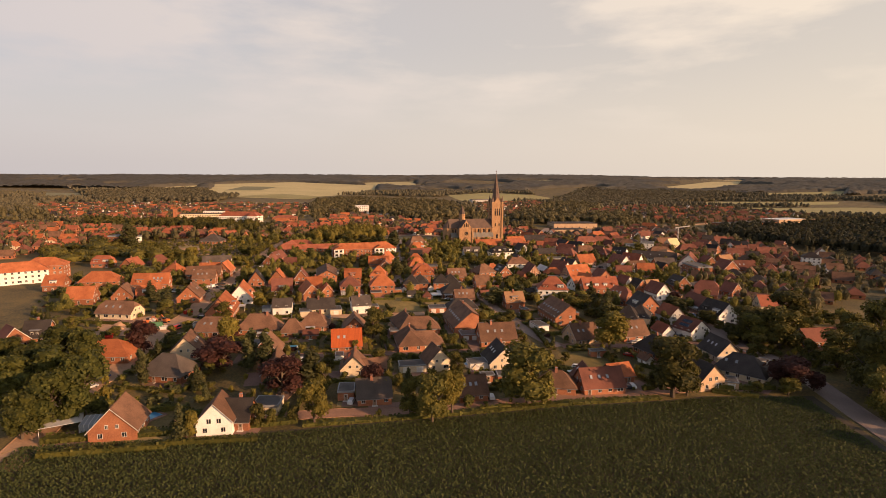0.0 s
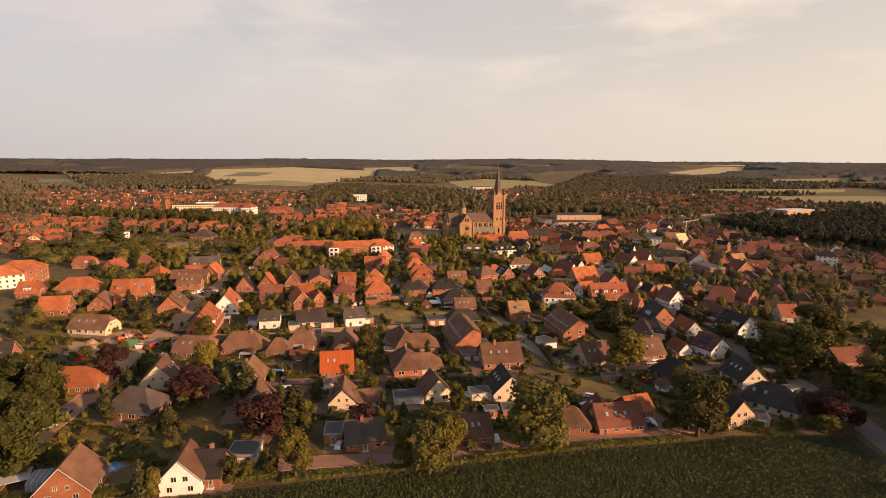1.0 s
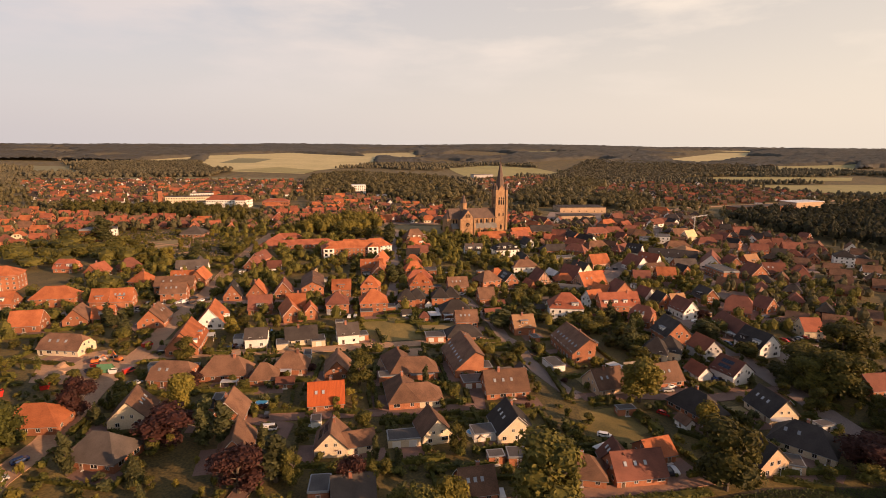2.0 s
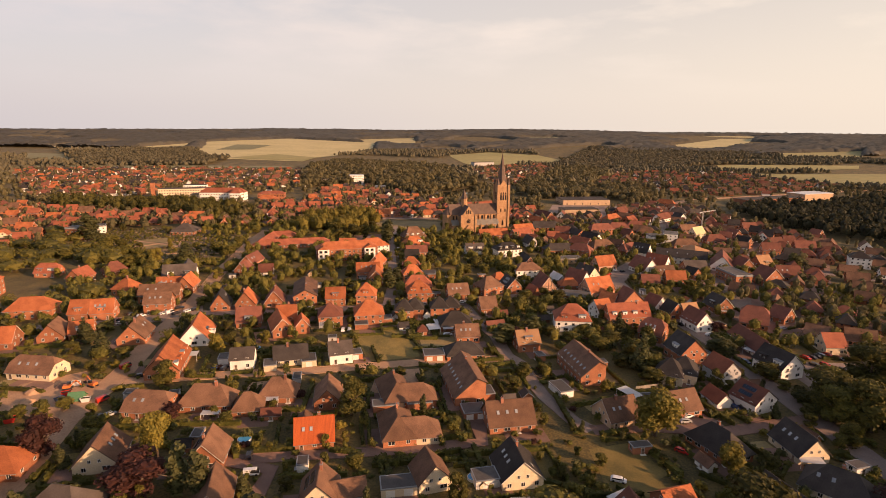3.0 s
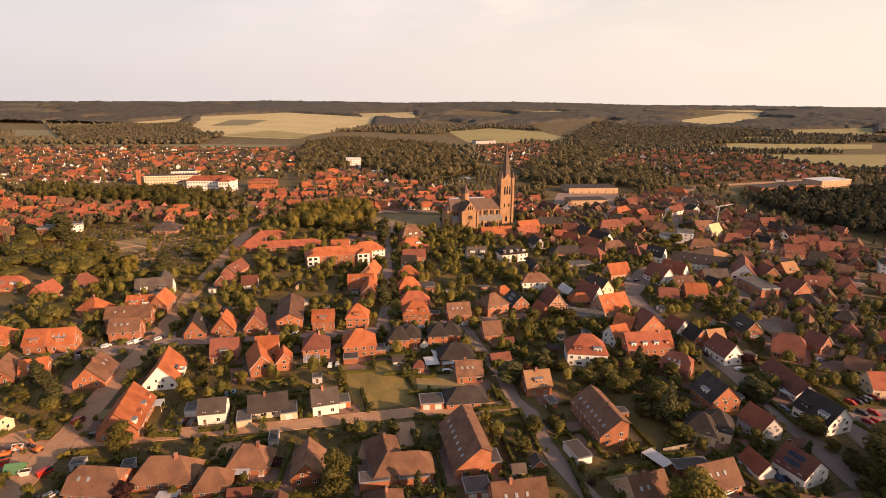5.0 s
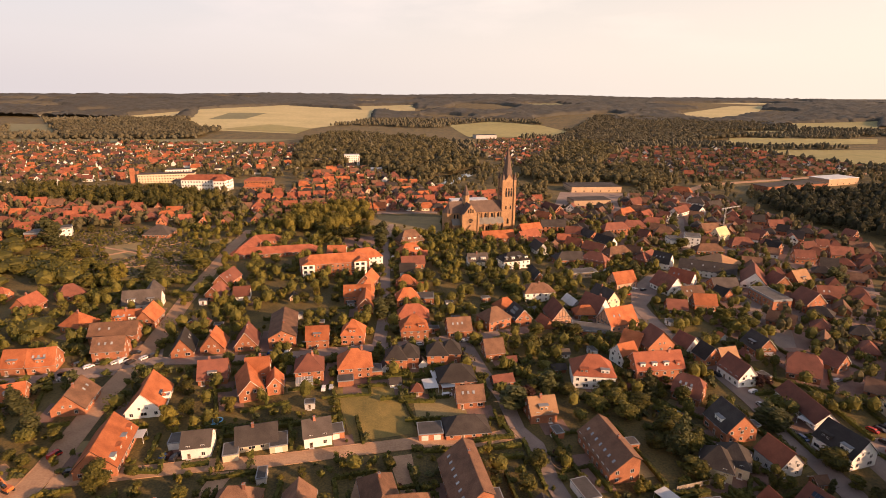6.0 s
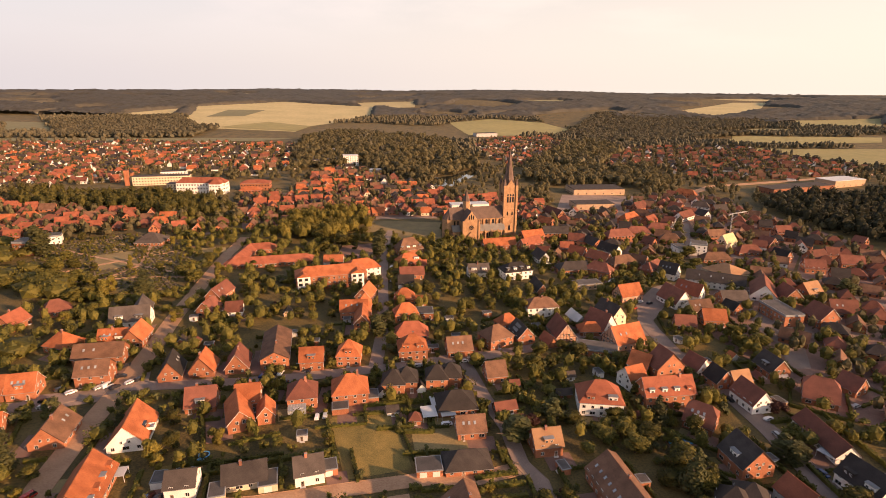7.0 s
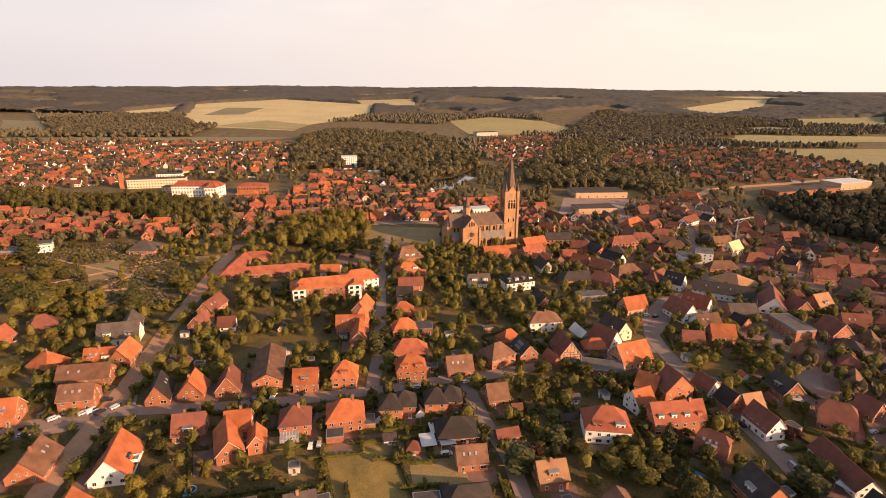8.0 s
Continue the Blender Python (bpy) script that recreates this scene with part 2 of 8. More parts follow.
def raw(name, verts, faces, mat):
    """A mesh straight from vertices and faces."""
    mesh = bpy.data.meshes.new(name)
    mesh.from_pydata(verts, [], faces)
    mesh.materials.append(mat)
    return mesh


def spaced(stops):
    """Grid lines: from each (start, step) up to the next start."""
    out = []
    for (a, step), (b, _) in zip(stops, stops[1:]):
        k = max(1, round((b - a) / step))
        out += [a + (b - a) * i / k for i in range(k)]
    return out + [stops[-1][0]]


gx = spaced([(-4900, 160), (-1600, 60), (-500, 20), (500, 60), (1600, 160), (4900, 1)])
gy = spaced([(-1500, 150), (0, 20), (800, 40), (1600, 80), (4990, 1)])
gv = [(x, y, ground_z(x, y)) for y in gy for x in gx]
gf = [(j * len(gx) + i, j * len(gx) + i + 1, (j + 1) * len(gx) + i + 1, (j + 1) * len(gx) + i) for j in range(len(gy) - 1) for i in range(len(gx) - 1)]
ground = tagged(part("ground", raw("ground", gv, gf, M_GRASS), None), "patchy grass and garden soil under the village", "ground", kind="structure")


def inside(x, y, outline):
    hit = False
    for (x1, y1), (x2, y2) in zip(outline, outline[1:] + outline[:1]):
        if (y1 > y) != (y2 > y) and x < (x2 - x1) * (y - y1) / (y2 - y1) + x1:
            hit = not hit
    return hit


def boxed(outlines):
    """Outlines with their extents, for quick tests of many places."""
    return [(min(p[0] for p in o), max(p[0] for p in o), min(p[1] for p in o), max(p[1] for p in o), o) for o in outlines]


def within_any(x, y, boxes):
    return any(a < x < b and c < y < d and inside(x, y, o) for a, b, c, d, o in boxes)


def patch(name, outline, mat, lift=0.05, step=12.0, label="", category=""):
    """A sheet of another surface, draped over the land inside an outline."""
    from mathutils.geometry import delaunay_2d_cdt
    pts = []
    for (x1, y1), (x2, y2) in zip(outline, outline[1:] + outline[:1]):
        k = max(1, int(math.hypot(x2 - x1, y2 - y1) / step))
        pts += [(x1 + (x2 - x1) * i / k, y1 + (y2 - y1) * i / k) for i in range(k)]
    n = len(pts)
    xs, ys = [p[0] for p in pts], [p[1] for p in pts]
    x = min(xs) + step / 2
    while x < max(xs):
        y = min(ys) + step / 2
        while y < max(ys):
            if inside(x, y, pts):
                pts.append((x, y))
            y += step
        x += step
    v, _, f, *_ = delaunay_2d_cdt([Vector(p) for p in pts], [], [list(range(n))], 1, 0.01)
    mesh = raw(name, [(p.x, p.y, ground_z(p.x, p.y) + lift) for p in v], f, mat)
    return tagged(part(name, mesh, None), label, category or name.replace("_", " "), kind="structure")


ROADS = []


def road(name, points, width, mat, lift=0.09, label="", category="road"):
    """A ribbon along a line of points, with a low raised edge on both sides."""
    line = []
    for (x1, y1), (x2, y2) in zip(points, points[1:]):
        k = max(1, int(math.hypot(x2 - x1, y2 - y1) / 8))
        line += [(x1 + (x2 - x1) * i / k, y1 + (y2 - y1) * i / k) for i in range(k)]
    line.append(points[-1])
    ROADS.extend((px, py, width / 2) for px, py in line)
    verts, faces = [], []
    cross = [(-0.5, -0.2), (-0.5, 0.1), (-0.47, 0.1), (-0.47, 0.0), (0.47, 0.0), (0.47, 0.1), (0.5, 0.1), (0.5, -0.2)]
    for i, (x, y) in enumerate(line):
        a, b = line[max(0, i - 1)], line[min(len(line) - 1, i + 1)]
        d = Vector((b[0] - a[0], b[1] - a[1])).normalized()
        for o, h in cross:
            px, py = x - d.y * o * width, y + d.x * o * width
            verts.append((px, py, ground_z(px, py) + lift + h))
    c = len(cross)
    faces = [(i * c + j, (i + 1) * c + j, (i + 1) * c + j + 1, i * c + j + 1) for i in range(len(line) - 1) for j in range(c - 1)]
    return tagged(part(name, raw(name, verts, faces, mat), None), label, category, kind="structure")


# ---- houses ----
def face(bm, pts, mi=0):
    f = bm.faces.new([bm.verts.new(p) for p in pts])
    f.material_index = mi
    return f


def box(bm, x1, x2, y1, y2, z1, z2, mi=0):
    v = [bm.verts.new((x, y, z)) for z in (z1, z2) for y in (y1, y2) for x in (x1, x2)]
    for a in ((0, 2, 3, 1), (4, 5, 7, 6), (0, 1, 5, 4), (2, 6, 7, 3), (0, 4, 6, 2), (1, 3, 7, 5)):
        bm.faces.new([v[i] for i in a]).material_index = mi


def window_mesh(w, h):
    """A window facing local -y: a frame and mullion in one piece, with two dark panes set back in it."""
    bm = bmesh.new()
    t = 0.075
    xs, zs = [-w / 2, -w / 2 + t, -t / 2, t / 2, w / 2 - t, w / 2], [0, t, h - t, h]
    grid = [[bm.verts.new((x, -0.07, z)) for x in xs] for z in zs]
    for j in range(3):
        for i in range(5):
            if j == 1 and i in (1, 3):
                rim = [grid[j][i], grid[j][i + 1], grid[j + 1][i + 1], grid[j + 1][i]]
                deep = [bm.verts.new((v.co.x, -0.01, v.co.z)) for v in rim]
                bm.faces.new(deep).material_index = 1
                for k in range(4):
                    bm.faces.new((rim[k], rim[(k + 1) % 4], deep[(k + 1) % 4], deep[k]))
            else:
                bm.faces.new((grid[j][i], grid[j][i + 1], grid[j + 1][i + 1], grid[j + 1][i]))
    back = {(i, j): bm.verts.new((xs[i], 0.04, zs[j])) for i in (0, 5) for j in (0, 3)}
    bm.faces.new(grid[0] + [back[5, 0], back[0, 0]])
    bm.faces.new(grid[3][::-1] + [back[0, 3], back[5, 3]])
    bm.faces.new([r[0] for r in grid][::-1] + [back[0, 0], back[0, 3]])
    bm.faces.new([r[5] for r in grid] + [back[5, 3], back[5, 0]])
    mesh = bpy.data.meshes.new("window")
    bm.to_mesh(mesh)
    bm.free()
    mesh.materials.append(M_FRAME)
    mesh.materials.append(M_GLASS)
    return mesh


WINDOW, WINDOW_WIDE, WINDOW_SMALL = window_mesh(1.25, 1.4), window_mesh(2.2, 1.4), window_mesh(0.9, 1.1)


def door_mesh():
    bm = bmesh.new()
    box(bm, -0.6, 0.6, -0.05, 0.05, 0, 2.2, 0)
    box(bm, -0.5, 0.5, -0.09, -0.05, 0.05, 2.1, 1)
    box(bm, -0.15, 0.15, -0.1, -0.09, 1.2, 1.9, 2)
    box(bm, -0.9, 0.9, -0.9, 0, -0.3, 0.12, 0)
    mesh = bpy.data.meshes.new("door")
    bm.to_mesh(mesh)
    bm.free()
    for m in (M_FRAME, M_DOOR, M_GLASS):
        mesh.materials.append(m)
    return mesh


DOOR = door_mesh()


def skylight_mesh():
    bm = bmesh.new()
    box(bm, -0.45, 0.45, -0.65, 0.65, 0, 0.14, 0)
    box(bm, -0.36, 0.36, -0.55, 0.55, 0.14, 0.16, 1)
    mesh = bpy.data.meshes.new("skylight")
    bm.to_mesh(mesh)
    bm.free()
    mesh.materials.append(M_LEAD)
    mesh.materials.append(M_SKYGLASS)
    return mesh


M_SKYGLASS = material("skylight_glass", (0.25, 0.27, 0.29), (0.35, 0.37, 0.4), rough=0.1, vary=0.2, bump=0, sheen=0.8)
SKYLIGHT = skylight_mesh()


def roof_bm(L, w, e, r, shape, over=0.5, thick=0.24):
    bm = bmesh.new()
    hl, hw = L / 2, w / 2
    slope = (r - e) / hw
    y, z = hw + over, e - over * slope
    if shape == "flat":
        box(bm, -hl - 0.15, hl + 0.15, -hw - 0.15, hw + 0.15, e, r)
        box(bm, -hl + 0.2, hl - 0.2, -hw + 0.2, hw - 0.2, r - 0.02, r + 0.012, 1)
        return bm
    if shape == "salt":
        x, m, low = hl + 0.45, hw * 0.42, r - 1.7
        s1, s2 = (r - e) / (hw + m), (r - low) / (hw - m)
        z = e - over * s1
        tops = [[(-x, -y, z), (x, -y, z), (x, m, r), (-x, m, r)], [(x, y, low - over * s2), (-x, y, low - over * s2), (-x, m, r), (x, m, r)]]
        for t in tops:
            face(bm, t)
            face(bm, [(a, b, c - thick) for a, b, c in reversed(t)])
            for p, q in zip(t, t[1:] + t[:1]):
                face(bm, [(p[0], p[1], p[2] - thick), (q[0], q[1], q[2] - thick), q, p], 2 if p[0] == q[0] else 0)
        box(bm, -x, x, m - 0.14, m + 0.14, r - 0.04, r + 0.08)
        return bm
    if shape == "gable":
        x = hl + 0.45
        tops = [[(-x, -y, z), (x, -y, z), (x, 0, r), (-x, 0, r)], [(x, y, z), (-x, y, z), (-x, 0, r), (x, 0, r)]]
        ridge = x
    elif shape == "hip":
        x, k = hl + over, max(hl - hw * 0.92, 0.12)
        tops = [[(-x, -y, z), (x, -y, z), (k, 0, r), (-k, 0, r)], [(x, y, z), (-x, y, z), (-k, 0, r), (k, 0, r)],
                [(x, -y, z), (x, y, z), (k, 0, r)], [(-x, y, z), (-x, -y, z), (-k, 0, r)]]
        ridge = k
    else:
        x, k = hl + 0.45, hl - hw * 0.35
        hz, hy = e + (r - e) * 0.55, hw * 0.45
        tops = [[(-x, -y, z), (x, -y, z), (x, -hy, hz), (k, 0, r), (-k, 0, r), (-x, -hy, hz)], [(x, y, z), (-x, y, z), (-x, hy, hz), (-k, 0, r), (k, 0, r), (x, hy, hz)],
                [(x, -hy, hz), (x, hy, hz), (k, 0, r)], [(-x, hy, hz), (-x, -hy, hz), (-k, 0, r)]]
        ridge = k
    for t in tops:
        face(bm, t)
    for t in tops:
        face(bm, [(a, b, c - thick) for a, b, c in reversed(t)])
        for p, q in zip(t, t[1:] + t[:1]):
            if abs(p[2] - q[2]) < 0.01 and abs(p[2] - z) < 0.01 or (shape != "hip" and abs(p[0]) > hl and abs(q[0]) > hl and p[0] * q[0] > 0):
                face(bm, [(p[0], p[1], p[2] - thick), (q[0], q[1], q[2] - thick), q, p], 2 if abs(p[2] - q[2]) > 0.01 else 0)
    box(bm, -ridge, ridge, -0.14, 0.14, r - 0.04, r + 0.08)
    for s in (-1, 1):
        box(bm, -x, x, s * y - 0.08, s * y + 0.08, z - thick - 0.06, z - thick + 0.1, 1)
    return bm


def wall_bm(L, w, e, r, shape):
    bm = bmesh.new()
    hl, hw = L / 2, w / 2
    top = e - 0.26
    base = -2.0
    for s in (-1, 1):
        high = r - 2.0 if shape == "salt" and s < 0 else top
        face(bm, [(s * -hl, s * -hw, base), (s * hl, s * -hw, base), (s * hl, s * -hw, high), (s * -hl, s * -hw, high)])
        gable = [(s * hl, -s * hw, base), (s * hl, s * hw, base), (s * hl, s * hw, top)]
        if shape == "salt":
            rise = [(s * hl, hw, r - 2.0), (s * hl, hw * 0.42, r - 0.28), (s * hl, -hw, top)]
            gable = gable[:2] + (rise if s > 0 else rise[::-1])
            face(bm, gable)
            continue
        if shape == "gable":
            gable.append((s * hl, 0, r - 0.28))
        elif shape == "half":
            hz, hy = top + (r - e) * 0.55, hw * 0.45
            gable += [(s * hl, s * hy, hz), (s * hl, -s * hy, hz)]
        gable.append((s * hl, -s * hw, top))
        face(bm, gable)
    if shape in ("hip", "flat"):
        face(bm, [(-hl, -hw, top), (hl, -hw, top), (hl, hw, top), (-hl, hw, top)])
    return bm


PLOTS = []
ROOF_WORDS = {"O": "orange clay-tiled", "F": "bright orange ribbed", "R": "red tiled", "N": "red-brown tiled", "B": "brown tiled", "G": "grey-brown tiled",
              "D": "dark slate", "T": "sunlit tan tiled", "C": "pale sheeted", "S": "pale metal"}
WALL_WORDS = {"k": "red brick", "w": "white rendered", "c": "cream rendered", "y": "tan brick", "g": "grey rendered", "t": "half-timbered"}
SHAPE_WORDS = {"salt": "asymmetric", "gable": "gabled", "hip": "hipped", "half": "half-hipped", "flat": "flat"}


def house(x, y, turn, L, w, e, r, shape, roof, wall, extras="", name="house", lite=False):
    """A house with its ridge along local x at the heading turn: length, width, height of eaves and ridge above the ground."""
    rng = random.Random(int(x * 31 + y * 17))
    storeys = 1 if e < 4.4 else 2 if e < 7.3 else 3 if e < 10 else 4
    if lite:
        thing = part(name, wall_bm(L, w, e, r, shape), WALLS[wall])
    else:
        thing = new(name)
        part("wall", wall_bm(L, w, e, r, shape), WALLS[wall], thing)
    thing.matrix_world = pose(x, y, ground_z(x, y), 0, 0, turn)
    kind = "shed" if w < 6.5 and e < 3.2 and L < 10 else "house"
    tagged(thing, f"{WALL_WORDS[wall]} {kind} with {SHAPE_WORDS[shape]} {ROOF_WORDS[roof]} roof", kind, "houses of the village")
    if not lite:
        thing.name = kind
        PLOTS.append((x, y, turn, L / 2, w / 2))
    part("roof", roof_bm(L, w, e, r, shape), [ROOFS[roof] if shape != "flat" else M_LEAD, M_LEAD if shape != "flat" else M_FELT, M_FRAME if rng.random() < 0.5 else M_TIMBER], thing)
    hl, hw = L / 2, w / 2
    slope = math.atan2(r - e, hw)
    spots = []
    for k in range(storeys):
        z = 0.95 + 2.75 * k
        for s in (-1, 1):
            n = max(1, int((L - 1.6) / 3.0))
            for i in range(n):
                spots.append((-hl + L * (i + 0.5) / n, s * hw, z, 0 if s < 0 else 180))
            n = max(1, int((w - 1.6) / 3.4))
            for i in range(n):
                spots.append((s * hl, -hw + w * (i + 0.5) / n, z, 90 * s))
    if shape in ("gable", "half") and r - e > 2.8:
        z = e + 0.1 if storeys > 1 else 3.5
        for s in (-1, 1):
            for o in ((-1.3, 1.3) if w > 9 else (0,)):
                spots.append((s * hl, o, z, 90 * s))
    if w < 6.5 and e < 3.2:
        spots = spots[:3]
    if lite or y > 560:
        bm = bmesh.new()
        for px, py, pz, a in spots:
            ww = 0.62
            u, v = (1, 0) if a in (0, 180) else (0, 1)
            q = 0.05
            box(bm, px - ww * u - q * v, px + ww * u + q * v, py - ww * v - q * u, py + ww * v + q * u, pz, pz + 1.35, 0)
        tagged(part("glazing", bm, M_GLASS, thing), kind="stuff")
        spots = []
    if lite:
        return thing
    doors = [i for i, s in enumerate(spots) if s[3] == 0 and s[2] < 1]
    door = rng.choice(doors) if doors else -1
    for i, (px, py, pz, a) in enumerate(spots):
        if i == door:
            ob = part("door", DOOR, None, thing)
            pz = 0
        else:
            ob = part("window", WINDOW_WIDE if pz < 1 and rng.random() < 0.25 else WINDOW_SMALL if pz > e - 0.4 else WINDOW, None, thing)
        ob.matrix_local = pose(px, py, pz, 0, 0, a)
    front = -1 if math.cos(radians(turn)) > 0 else 1
    if abs(math.cos(radians(turn))) < 0.45:
        front = 1 if math.sin(radians(turn)) * x > 0 else -1
    mid = (r + e) / 2
    if shape == "salt":
        slope, mid, front = math.atan2(r - e, hw * 1.42), e + (r - e) * 0.352, -1
    if "chim" in extras:
        bm = bmesh.new()
        box(bm, -0.45, 0.45, -0.35, 0.35, -1.5, 1.1)
        box(bm, -0.52, 0.52, -0.42, 0.42, 1.1, 1.22, 1)
        for o in (-0.2, 0.2):
            box(bm, o - 0.12, o + 0.12, -0.12, 0.12, 1.22, 1.5, 2)
        part("chimney", bm, [M_CHIMNEY, M_LEAD, ROOFS["O"]], thing).matrix_local = pose(rng.uniform(-0.2, 0.25) * L, hw * 0.42 if shape == "salt" else rng.choice((-0.5, 0.5)), r - 0.1)
    if "skyl" in extras:
        for k in range(7 if shape == "salt" else rng.choice((2, 3, 4))):
            s = front if k < 3 or shape == "salt" else -front
            ob = part("skylight", SKYLIGHT, None, thing)
            ob.matrix_local = pose(-hl + L * (0.1 + 0.13 * k if shape == "salt" else 0.22 + 0.2 * k), s * hw * 0.5, mid + 0.03, math.degrees(slope) * -s, 0, 0)
    if "dormer" in extras:
        n = 1 if L < 13 else 2 if L < 20 else 4
        dw = min(3.6, L * 0.4) if n < 4 else 2.2
        for k in range(n):
            cx = -hl + L * (k + 0.5) / n
            bm = bmesh.new()
            z1, z2 = e + 0.5, e + 2.3
            y1 = hw - 0.5 / math.tan(slope) * 1.0 - 0.3
            if (z2 - e) / math.tan(slope) > hw - 0.3:
                z2 = e + (hw - 0.6) * math.tan(slope)
            y2 = hw - (z2 - e) / math.tan(slope) - 0.3
            box(bm, -dw / 2, dw / 2, -y1, -max(y2, 0.2), z1 - 0.2, z2 - 0.02, 0)
            box(bm, -dw / 2 - 0.2, dw / 2 + 0.2, -y1 - 0.25, -max(y2, 0.2), z2, z2 + 0.16, 1)
            d = part("dormer", bm, [WALLS["w"] if rng.random() < 0.6 else ROOFS[roof], M_LEAD if rng.random() < 0.5 else ROOFS[roof]], thing)
            d.matrix_local = pose(cx, 0, 0, 0, 0, 0 if front < 0 else 180)
            for o in ((-dw / 4, dw / 4) if dw > 2.4 else (0,)):
                part("window", WINDOW_SMALL, None, d).matrix_local = pose(o, -y1 - 0.02, z1 + 0.1)
    if "solar" in extras:
        side = 1 if math.sin(radians(turn)) > 0 else -1
        if abs(math.sin(radians(turn))) < 0.4:
            side = front
        rise = math.hypot(hw, r - e)
        for i in range(5):
            for j in range(2):
                bm = bmesh.new()
                box(bm, -0.48, 0.48, -0.82, 0.82, 0.05, 0.1, 0)
                box(bm, -0.5, 0.5, -0.84, 0.84, 0.0, 0.05, 1)
                d = (0.32 + 0.34 * j) * rise
                part("solar_panel", bm, [M_SOLAR, M_LEAD], thing).matrix_local = pose(-hl + L * 0.5 - 2.5 + 1.05 * i, side * (hw - d * math.cos(slope)), e + d * math.sin(slope) + 0.06, math.degrees(slope) * -side, 0, 0)
    if "porch" in extras:
        bm = bmesh.new()
        box(bm, -3.5, 0.5, -hw - 3.0, -hw, 2.5, 2.65, 0)
        for px in (-3.4, -1.4, 0.4):
            box(bm, px - 0.07, px + 0.07, -hw - 2.95, -hw - 2.81, -0.3, 2.5, 1)
        part("porch", bm, [ROOFS["S"], M_FRAME], thing)
    if "loggia" in extras:
        bm = bmesh.new()
        box(bm, -0.6, 2.6, hw - 1.5, hw + 1.4, e + 0.2, e + 0.4, 0)
        for a, b, c, d in ((-0.6, 2.6, hw + 1.3, hw + 1.4), (-0.6, -0.5, hw - 1.5, hw + 1.4), (2.5, 2.6, hw - 1.5, hw + 1.4)):
            box(bm, a, b, c, d, e + 0.4, e + 1.4, 0)
        box(bm, -0.4, 2.4, hw - 2.6, hw - 1.3, e + 0.4, e + 2.7, 1)
        part("balcony", bm, [WALLS["w"], M_GLASS], thing)
    if "balcony" in extras:
        for cx in (-hl + 5, hl - 6):
            bm = bmesh.new()
            box(bm, -4, 4, -hw - 2.0, -hw + 0.2, -1, e + 0.4, 0)
            for k in range(3):
                for o in (-2.1, 1.5):
                    box(bm, o - 1.1, o + 1.1, -hw - 2.04, -hw - 1.9, 0.9 + 3.1 * k, 2.7 + 3.1 * k, 1)
                    box(bm, o - 1.4, o + 1.4, -hw - 2.9, -hw - 2.02, 0.1 + 3.1 * k, 1.0 + 3.1 * k, 2)
            part("balcony_bay", bm, [WALLS["w"], M_GLASS, M_FRAME], thing).matrix_local = pose(cx, 0, 0)
            bm = bmesh.new()
            face(bm, [(-4.4, -hw - 2.5, e + 0.3), (4.4, -hw - 2.5, e + 0.3), (0, -hw - 2.5, e + 2.6)])
            face(bm, [(-4.4, -hw - 2.5, e + 0.3), (0, -hw - 2.5, e + 2.6), (0, 0, e + 2.6), (-4.4, -hw + 3, e + 0.3)])
            face(bm, [(0, -hw - 2.5, e + 2.6), (4.4, -hw - 2.5, e + 0.3), (4.4, -hw + 3, e + 0.3), (0, 0, e + 2.6)])
            part("bay_roof", bm, ROOFS[roof], thing).matrix_local = pose(cx, 0, 0)
    if wall == "t":
        for s in (-1, 1):
            bm = bmesh.new()
            for k in range(7):
                py = -hw + w * k / 6
                top = e - 0.3 if abs(py) > hw * 0.9 else e + (r - e) * (1 - abs(py) / hw) - 0.5
                box(bm, s * hl - 0.06, s * hl + 0.06, py - 0.11, py + 0.11, 0, top)
            for k in range(4):
                z = 0.2 + k * (e - 0.4) / 2
                half = hw if z < e else hw * (1 - (z - e) / (r - e)) - 0.2
                box(bm, s * hl - 0.07, s * hl + 0.07, -half, half, z - 0.1, z + 0.1)
            part("timber_frame", bm, M_TIMBER, thing)
    return thing


def garage(x, y, turn, L, w, wall, doors=False):
    """A low flat-roofed garage or annex with a parapet edge, and doors on its front where it has them."""
    thing = tagged(new("garage"), f"low flat-roofed {WALL_WORDS[wall]} garage beside a house", "garage", "garages")
    thing.matrix_world = pose(x, y, ground_z(x, y), 0, 0, turn)
    PLOTS.append((x, y, turn, L / 2, w / 2))
    part("wall", wall_bm(L, w, 2.75, 2.9, "flat"), WALLS[wall], thing)
    part("roof", roof_bm(L, w, 2.5, 2.86, "flat"), [M_LEAD, M_FELT, M_FRAME], thing, "dark felted flat roof with metal edge")
    if doors:
        n = max(1, int(L / 3.4))
        for k in range(n):
            bm = bmesh.new()
            box(bm, -1.25, 1.25, -0.07, 0.05, 0.0, 2.15)
            for j in range(4):
                box(bm, -1.2, 1.2, -0.1, -0.07, 0.08 + 0.52 * j, 0.5 + 0.52 * j)
            part("garage_door", bm, M_FRAME, thing, "white panelled garage door").matrix_local = pose(-L / 2 + L * (k + 0.5) / n, -w / 2, 0)
    return thing


